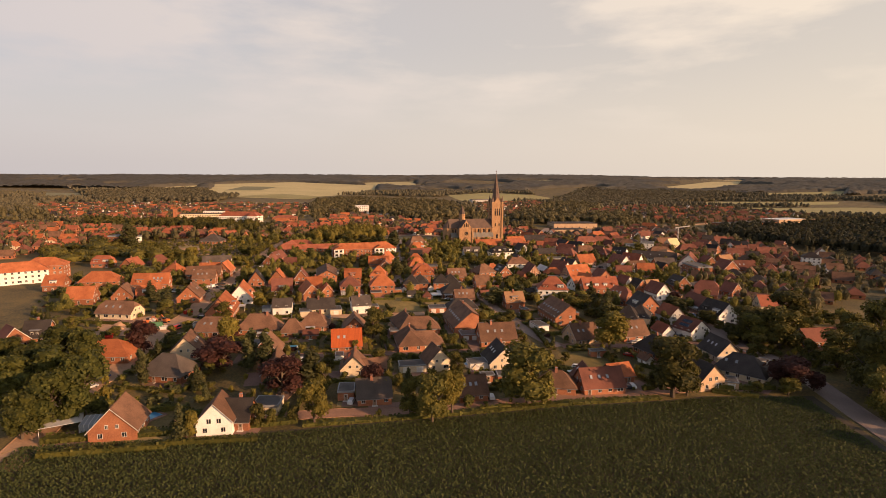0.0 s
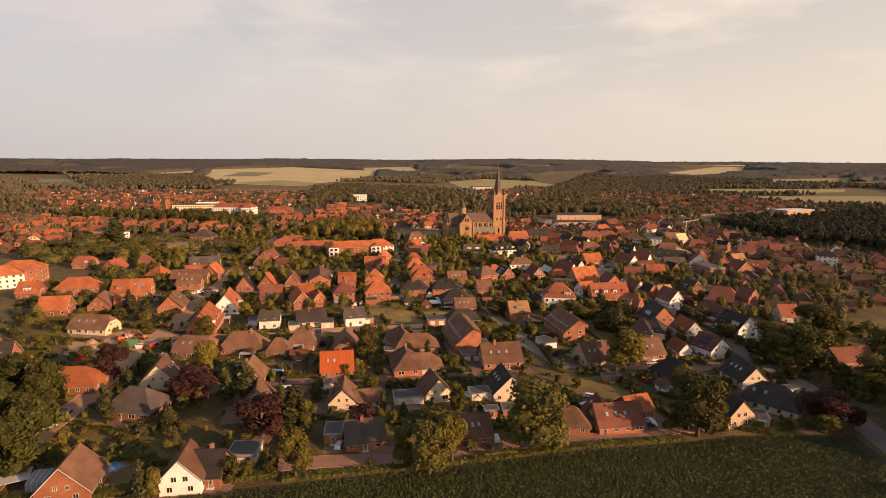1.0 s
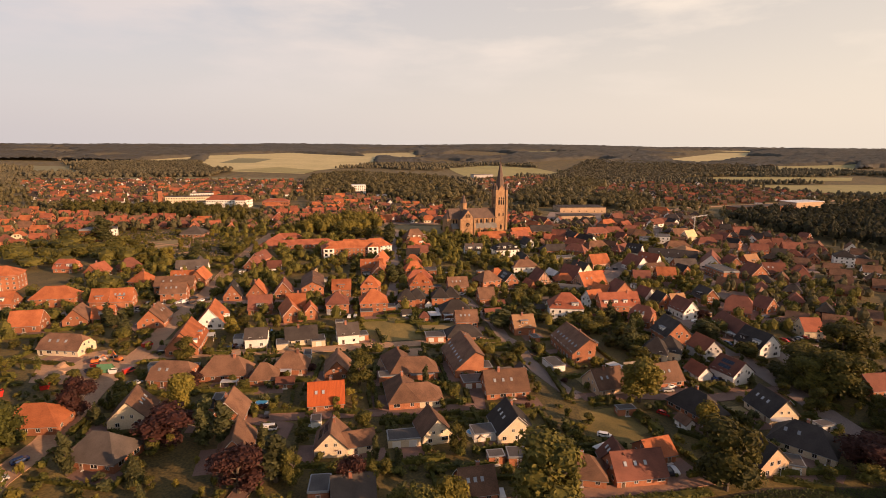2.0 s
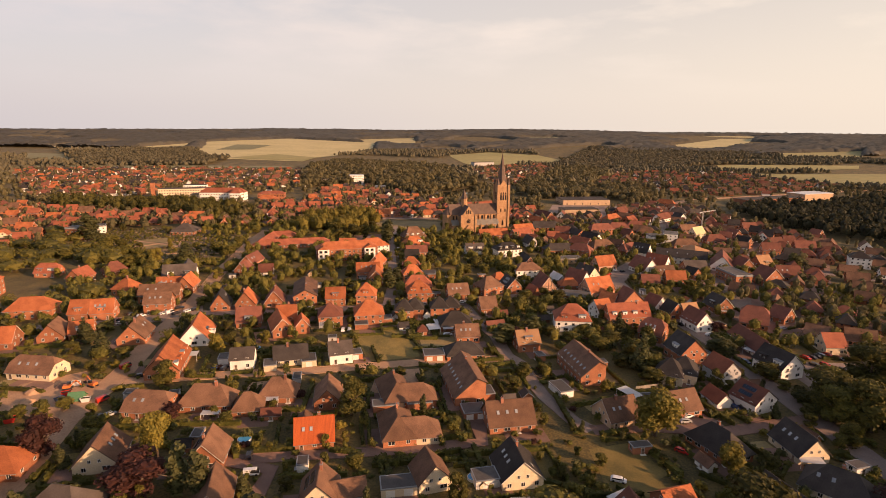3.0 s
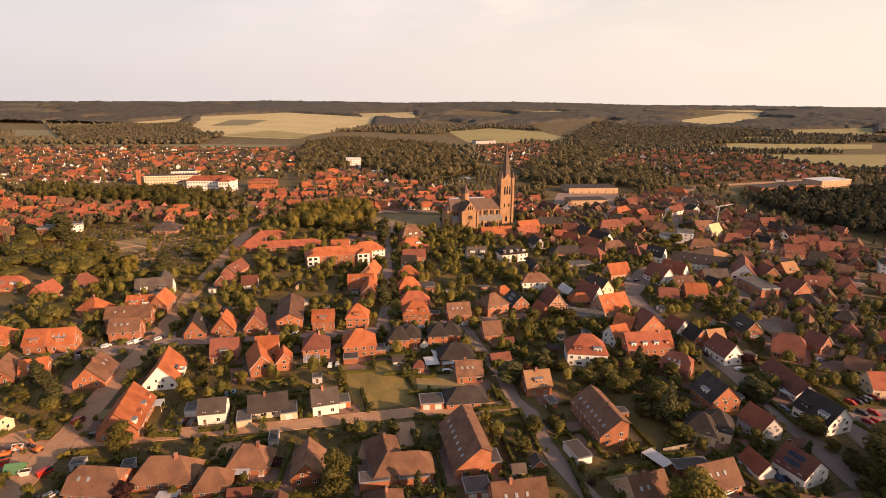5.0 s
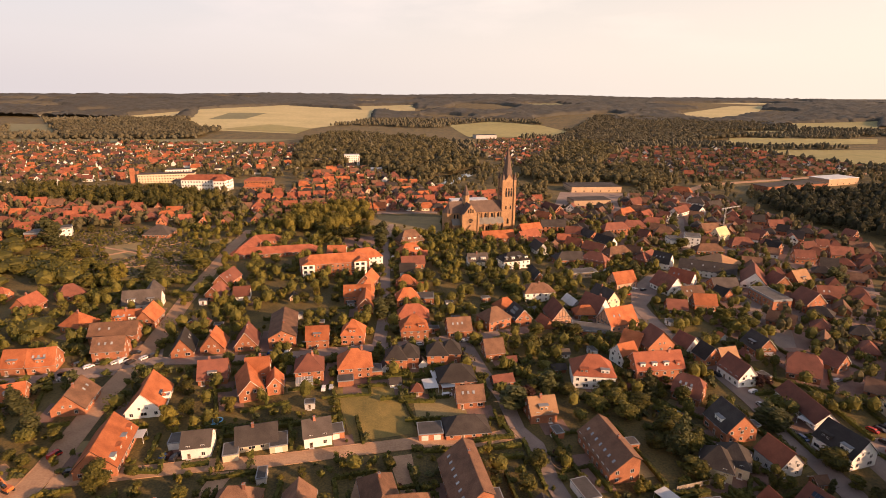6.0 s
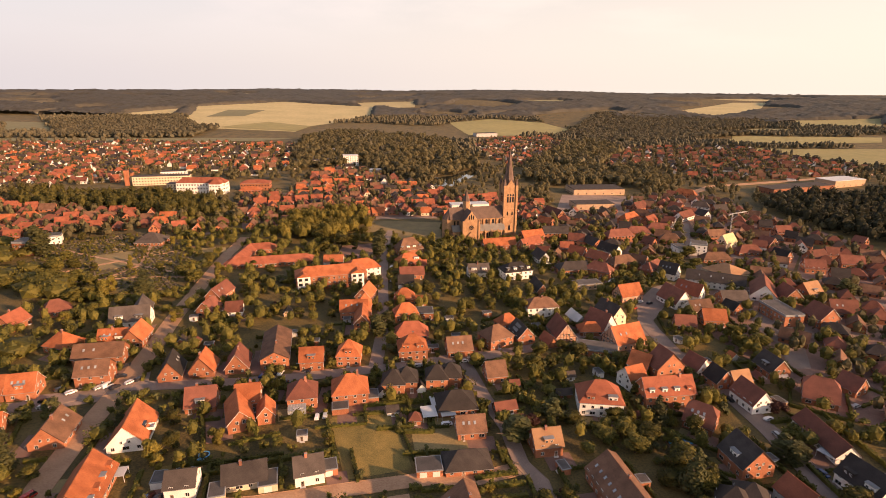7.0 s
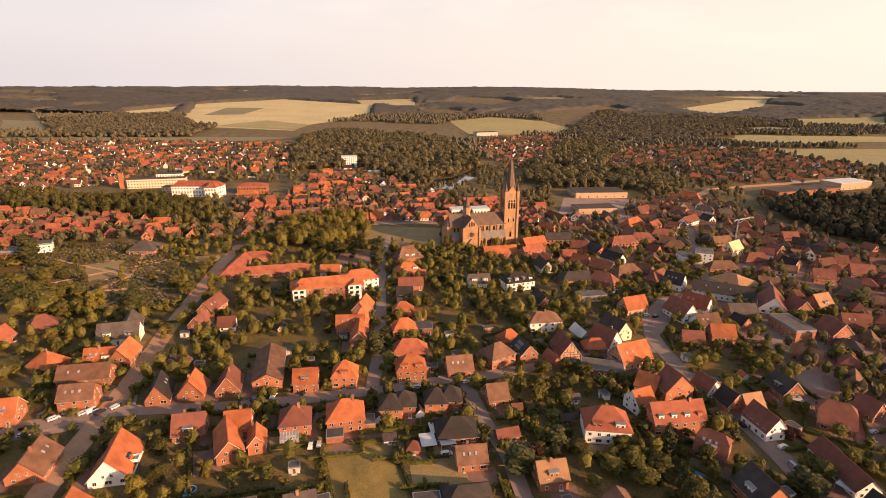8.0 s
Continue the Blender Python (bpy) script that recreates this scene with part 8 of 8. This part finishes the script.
def playhouse(x, y, turn):
    thing = tagged(new("playhouse"), "small yellow wooden playhouse with pitched roof", "playhouse")
    thing.matrix_world = pose(x, y, ground_z(x, y), 0, 0, turn)
    part("wall", wall_bm(2.4, 2.0, 1.6, 2.5, "gable"), WALLS["c"], thing)
    part("roof", roof_bm(2.4, 2.0, 1.6, 2.5, "gable", 0.2, 0.1), [ROOFS["T"], M_LEAD, M_FRAME], thing)
    part("door", DOOR, None, thing).matrix_local = pose(0, -1.0, 0) @ Matrix.Scale(0.6, 4)


def conservatory(x, y, turn, a, b):
    thing = tagged(new("conservatory"), "glass-roofed lean-to conservatory with white bars", "conservatory")
    thing.matrix_world = pose(x, y, ground_z(x, y), 0, 0, turn)
    bm = bmesh.new()
    face(bm, [(-a / 2, -b / 2, 2.3), (a / 2, -b / 2, 2.3), (a / 2, b / 2, 3.1), (-a / 2, b / 2, 3.1)])
    face(bm, [(-a / 2, -b / 2, 0), (a / 2, -b / 2, 0), (a / 2, -b / 2, 2.28), (-a / 2, -b / 2, 2.28)])
    part("glazing", bm, M_SKYGLASS, thing)
    for k in range(int(a / 1.1) + 1):
        bm = bmesh.new()
        px = -a / 2 + a * k / int(a / 1.1)
        box(bm, px - 0.05, px + 0.05, -b / 2 - 0.05, -b / 2 + 0.05, -0.2, 2.35)
        face(bm, [(px - 0.06, -b / 2, 2.36), (px + 0.06, -b / 2, 2.36), (px + 0.06, b / 2, 3.16), (px - 0.06, b / 2, 3.16)])
        part("bar", bm, M_FRAME, thing)


def awning(x, y, turn, a, b, mat, label):
    thing = tagged(new("awning"), label, "awning")
    thing.matrix_world = pose(x, y, ground_z(x, y), 0, 0, turn)
    bm = bmesh.new()
    box(bm, -a / 2, a / 2, -b / 2, b / 2, 2.5, 2.62)
    part("cover", bm, mat, thing)
    for px in (-a / 2 + 0.15, a / 2 - 0.15):
        for py in (-b / 2 + 0.15, b / 2 - 0.15):
            bm = bmesh.new()
            box(bm, px - 0.06, px + 0.06, py - 0.06, py + 0.06, -0.2, 2.5)
            part("post", bm, M_FRAME, thing)


trampoline(-82.5, 289.7)
conservatory(-56.8, 317.6, 12, 7, 4)
round_pool(-61.9, 217.6)
round_pool(10.2, 201.2, 1.9)
round_pool(26.1, 319.2, 1.6)
round_pool(-82.6, 286.6, 1.3)
sunk_pool(92.6, 305.1, 8, 9, 4)
sunk_pool(-85.7, 151.0, 60, 6, 4)
playhouse(12.2, 197.8, -70)
conservatory(-93.6, 144.1, 12, 12, 5)
awning(-77.8, 230.1, 6, 6, 3, ROOFS["S"], "pale striped terrace awning behind a house")
awning(-61.0, 240.6, 6, 6, 3, ROOFS["S"], "pale terrace canopy behind a house")
awning(-66.5, 235.3, 6, 4, 5, ROOFS["S"], "white garage canopy beside a house")
awning(-3.7, 317.3, 12, 6, 8, ROOFS["S"], "white flat carport roof")
awning(0.1, 325.5, 12, 7, 7, ROOFS["S"], "white flat carport roof beside a house")
awning(3.9, 316.9, 12, 6, 5, ROOFS["S"], "white flat garage roof")
awning(-106.2, 277.6, 12, 6, 5, ROOFS["S"], "pale flat terrace roof behind an orange house")
awning(94.4, 184.3, -12, 6, 3, ROOFS["S"], "white flat canopy beside a hedge")
awning(114.4, 211.1, -12, 7, 4, ROOFS["S"], "white garage canopy between houses")
awning(50.0, 191.3, -60, 5, 7, ROOFS["S"], "grey metal carport beside a brick house")
awning(72.7, 252.9, -60, 9, 5, ROOFS["S"], "flat dark carport between gardens")
awning(144.4, 297.1, -60, 7, 5, ROOFS["S"], "pale carport roof beside a long house")
awning(-105.1, 142.5, 30, 10, 7, ROOFS["S"], "grey flat lean-to roof")
awning(159.1, 353.8, -20, 8, 5, ROOFS["S"], "pale flat shed roof")


# ---- building yard ----
M_DIGGER = material("digger_paint", (0.5, 0.13, 0.03), (0.62, 0.18, 0.05), rough=0.5, vary=0.1, bump=0.1)
M_TARP = material("green_tarpaulin", (0.06, 0.16, 0.08), (0.10, 0.24, 0.12), rough=0.7, vary=0.1)


def excavator(x, y, turn):
    thing = tagged(new("excavator"), "small orange excavator standing in the building yard", "excavator")
    thing.matrix_world = pose(x, y, ground_z(x, y) + 0.1, 0, 0, turn)
    for s in (-1, 1):
        bm = bmesh.new()
        box(bm, -1.5, 1.5, s * 0.95 - 0.25, s * 0.95 + 0.25, 0.0, 0.7)
        part("track", bm, M_TYRE, thing)
    bm = bmesh.new()
    box(bm, -1.5, 0.9, -1.0, 1.0, 0.75, 1.7)
    part("body", bm, M_DIGGER, thing)
    bm = bmesh.new()
    box(bm, -0.2, 1.0, 0.1, 1.0, 1.7, 2.6)
    part("cab", bm, M_GLASS, thing)
    bm = bmesh.new()
    for a, c in (((0.9, 1.4), (3.0, 3.4)), ((3.0, 3.4), (4.6, 1.2))):
        face(bm, [(a[0], -0.35, a[1] - 0.2), (c[0], -0.35, c[1] - 0.2), (c[0], -0.35, c[1] + 0.2), (a[0], -0.35, a[1] + 0.2)])
        face(bm, [(a[0], -0.65, a[1] - 0.2), (c[0], -0.65, c[1] - 0.2), (c[0], -0.65, c[1] + 0.2), (a[0], -0.65, a[1] + 0.2)])
        face(bm, [(a[0], -0.65, a[1] + 0.2), (c[0], -0.65, c[1] + 0.2), (c[0], -0.35, c[1] + 0.2), (a[0], -0.35, a[1] + 0.2)])
    part("boom", bm, M_DIGGER, thing)
    bm = bmesh.new()
    box(bm, 4.2, 5.0, -0.95, -0.05, 0.4, 1.2)
    part("bucket", bm, M_TYRE, thing)


def container(x, y, turn, mat, label, size=(3.2, 1.8, 1.5)):
    """An open skip: sloping ends, a rim and a load."""
    a, w, h = size
    thing = tagged(new("skip"), label, "skip")
    thing.matrix_world = pose(x, y, ground_z(x, y) + 0.1, 0, 0, turn)
    bm = bmesh.new()
    low = [(-a * 0.35, -w / 2), (a * 0.35, -w / 2), (a * 0.35, w / 2), (-a * 0.35, w / 2)]
    top = [(-a / 2, -w / 2), (a / 2, -w / 2), (a / 2, w / 2), (-a / 2, w / 2)]
    for k in range(4):
        p, q, r, s = low[k], low[(k + 1) % 4], top[(k + 1) % 4], top[k]
        face(bm, [(*p, 0), (*q, 0), (*r, h), (*s, h)])
    part("tub", bm, mat, thing)
    bm = bmesh.new()
    face(bm, [(p[0] * 0.94, p[1] * 0.94, h * 0.85) for p in top])
    part("load", bm, M_SOIL, thing)


def tent(x, y, turn):
    thing = tagged(new("tent"), "green tarpaulin tent in the building yard", "tent")
    thing.matrix_world = pose(x, y, ground_z(x, y) + 0.08, 0, 0, turn)
    part("cover", roof_bm(4.5, 4.0, 1.0, 2.8, "gable", 0.5, 0.06), [M_TARP, M_TARP, M_TARP], thing)
    part("side", wall_bm(4.5, 4.0, 1.2, 2.9, "gable"), M_TARP, thing)


excavator(-138.9, 248.7, 20)
excavator(-131.3, 251.3, 160)
tent(-130.7, 241.4, 12)
container(-136.4, 244.1, 30, PAINTS[3], "red metal skip with rubble")
container(-135.8, 239.7, 60, PAINTS[4], "blue metal skip with rubble")
container(-126.7, 240.0, 15, PAINTS[0], "white building container in the yard")
container(-138.1, 252.0, 10, PAINTS[0], "white tank in the building yard")
container(-154.2, 218.0, 50, PAINTS[3], "red box trailer beside a shed", (4.5, 2.2, 2.2))
container(-142.4, 225.2, 30, PAINTS[3], "red metal skip beside trees", (3.5, 2, 1.6))


def crane(x, y, turn):
    """A slim self-erecting tower crane: lattice mast, jib, counterweight."""
    thing = tagged(new("crane"), "pale slim tower crane over a building site", "crane")
    thing.matrix_world = pose(x, y, ground_z(x, y), 0, 0, turn)

    def lattice(name, n, size, place):
        bm = bmesh.new()
        h = size / 2
        for u in (-h, h):
            for v in (-h, h):
                box(bm, u - 0.06, u + 0.06, v - 0.06, v + 0.06, 0, n)
        for k in range(int(n / 1.4)):
            z = 1.4 * k
            for a in (-h, h):
                face(bm, [(-h, a, z), (h, a, z + 1.4), (h, a, z + 1.62), (-h, a, z + 0.22)])
                face(bm, [(a, -h, z), (a, h, z + 1.4), (a, h, z + 1.62), (a, -h, z + 0.22)])
        part(name, bm, ROOFS["S"], thing).matrix_local = place
    lattice("mast", 18.2, 0.8, pose(0, 0, 0.6))
    lattice("jib", 19.6, 0.6, pose(-4, 0, 19.0, 0, 84, 0))
    bm = bmesh.new()
    box(bm, -2.2, 2.2, -2.2, 2.2, -0.2, 0.7)
    part("base", bm, M_LEAD, thing)
    bm = bmesh.new()
    box(bm, -4.6, -3.2, -0.6, 0.6, 17.6, 19.0)
    part("counterweight", bm, M_LEAD, thing)


def garden_wall(points, h=1.3):
    for (x1, y1), (x2, y2) in zip(points, points[1:]):
        n = math.hypot(x2 - x1, y2 - y1)
        bm = bmesh.new()
        box(bm, 0, n, -0.15, 0.15, -0.6, h)
        box(bm, -0.05, n + 0.05, -0.22, 0.22, h, h + 0.12)
        ob = tagged(part("garden_wall", bm, WALLS["w"]), "low white rendered garden wall along a lane", "wall")
        ob.matrix_world = pose(x1, y1, ground_z(x1, y1), 0, 0, math.degrees(math.atan2(y2 - y1, x2 - x1)))


crane(271, 622, 14)
garden_wall([(243, 572), (247, 562), (256, 554), (266, 557), (276, 565)])


def fence(x1, y1, x2, y2, h=1.9):
    """A board fence: posts, and upright boards between them."""
    n = math.hypot(x2 - x1, y2 - y1)
    thing = tagged(new("fence"), "grey weathered board fence between gardens", "fence")
    thing.matrix_world = pose(x1, y1, ground_z(x1, y1), 0, 0, math.degrees(math.atan2(y2 - y1, x2 - x1)))
    k = max(1, int(n / 2.4))
    for i in range(k + 1):
        bm = bmesh.new()
        box(bm, n * i / k - 0.08, n * i / k + 0.08, -0.08, 0.08, -0.6, h + 0.1)
        part("post", bm, M_FENCE, thing)
    for i in range(k):
        for j in range(6):
            bm = bmesh.new()
            a = n * i / k + 0.08 + (n / k - 0.16) * j / 6
            box(bm, a + 0.01, a + (n / k - 0.16) / 6 - 0.01, -0.03 - 0.02 * (j % 2), 0.03, -0.4, h - 0.04 * (j % 3))
            part("board", bm, M_FENCE, thing)


def heap(x, y, r, h, mat, label):
    """A loose heap of sand or rubble."""
    rng = random.Random(int(x * 3 + y))
    bm = bmesh.new()
    rings = [[bm.verts.new((r * k * math.cos(6.283 * j / 14) * rng.uniform(0.85, 1.15), r * k * math.sin(6.283 * j / 14) * rng.uniform(0.85, 1.15), h * (1 - k) ** 0.8 * rng.uniform(0.9, 1.1) - 0.1 * (k == 1))) for j in range(14)] for k in (1, 0.75, 0.5, 0.25)]
    top = bm.verts.new((0, 0, h))
    for a, b in zip(rings, rings[1:]):
        for j in range(14):
            bm.faces.new((a[j], a[(j + 1) % 14], b[(j + 1) % 14], b[j]))
    for j in range(14):
        bm.faces.new((rings[-1][j], rings[-1][(j + 1) % 14], top))
    ob = tagged(part("heap", bm, mat), label, "heap")
    ob.matrix_world = pose(x, y, ground_z(x, y) + 0.07)


M_FENCE = material("weathered_boards", (0.20, 0.17, 0.14), (0.32, 0.28, 0.23), grain=5.0, vary=0.15)
fence(77.1, 258.9, 93.5, 263.6)
heap(-150, 246, 3.2, 1.5, M_TRACK, "heap of orange sand in the building yard")
heap(-143, 251, 2.4, 1.2, M_PAVE, "heap of broken red paving stones")
heap(-146.5, 238.5, 2.6, 1.4, M_TRACK, "heap of sand beside the street")
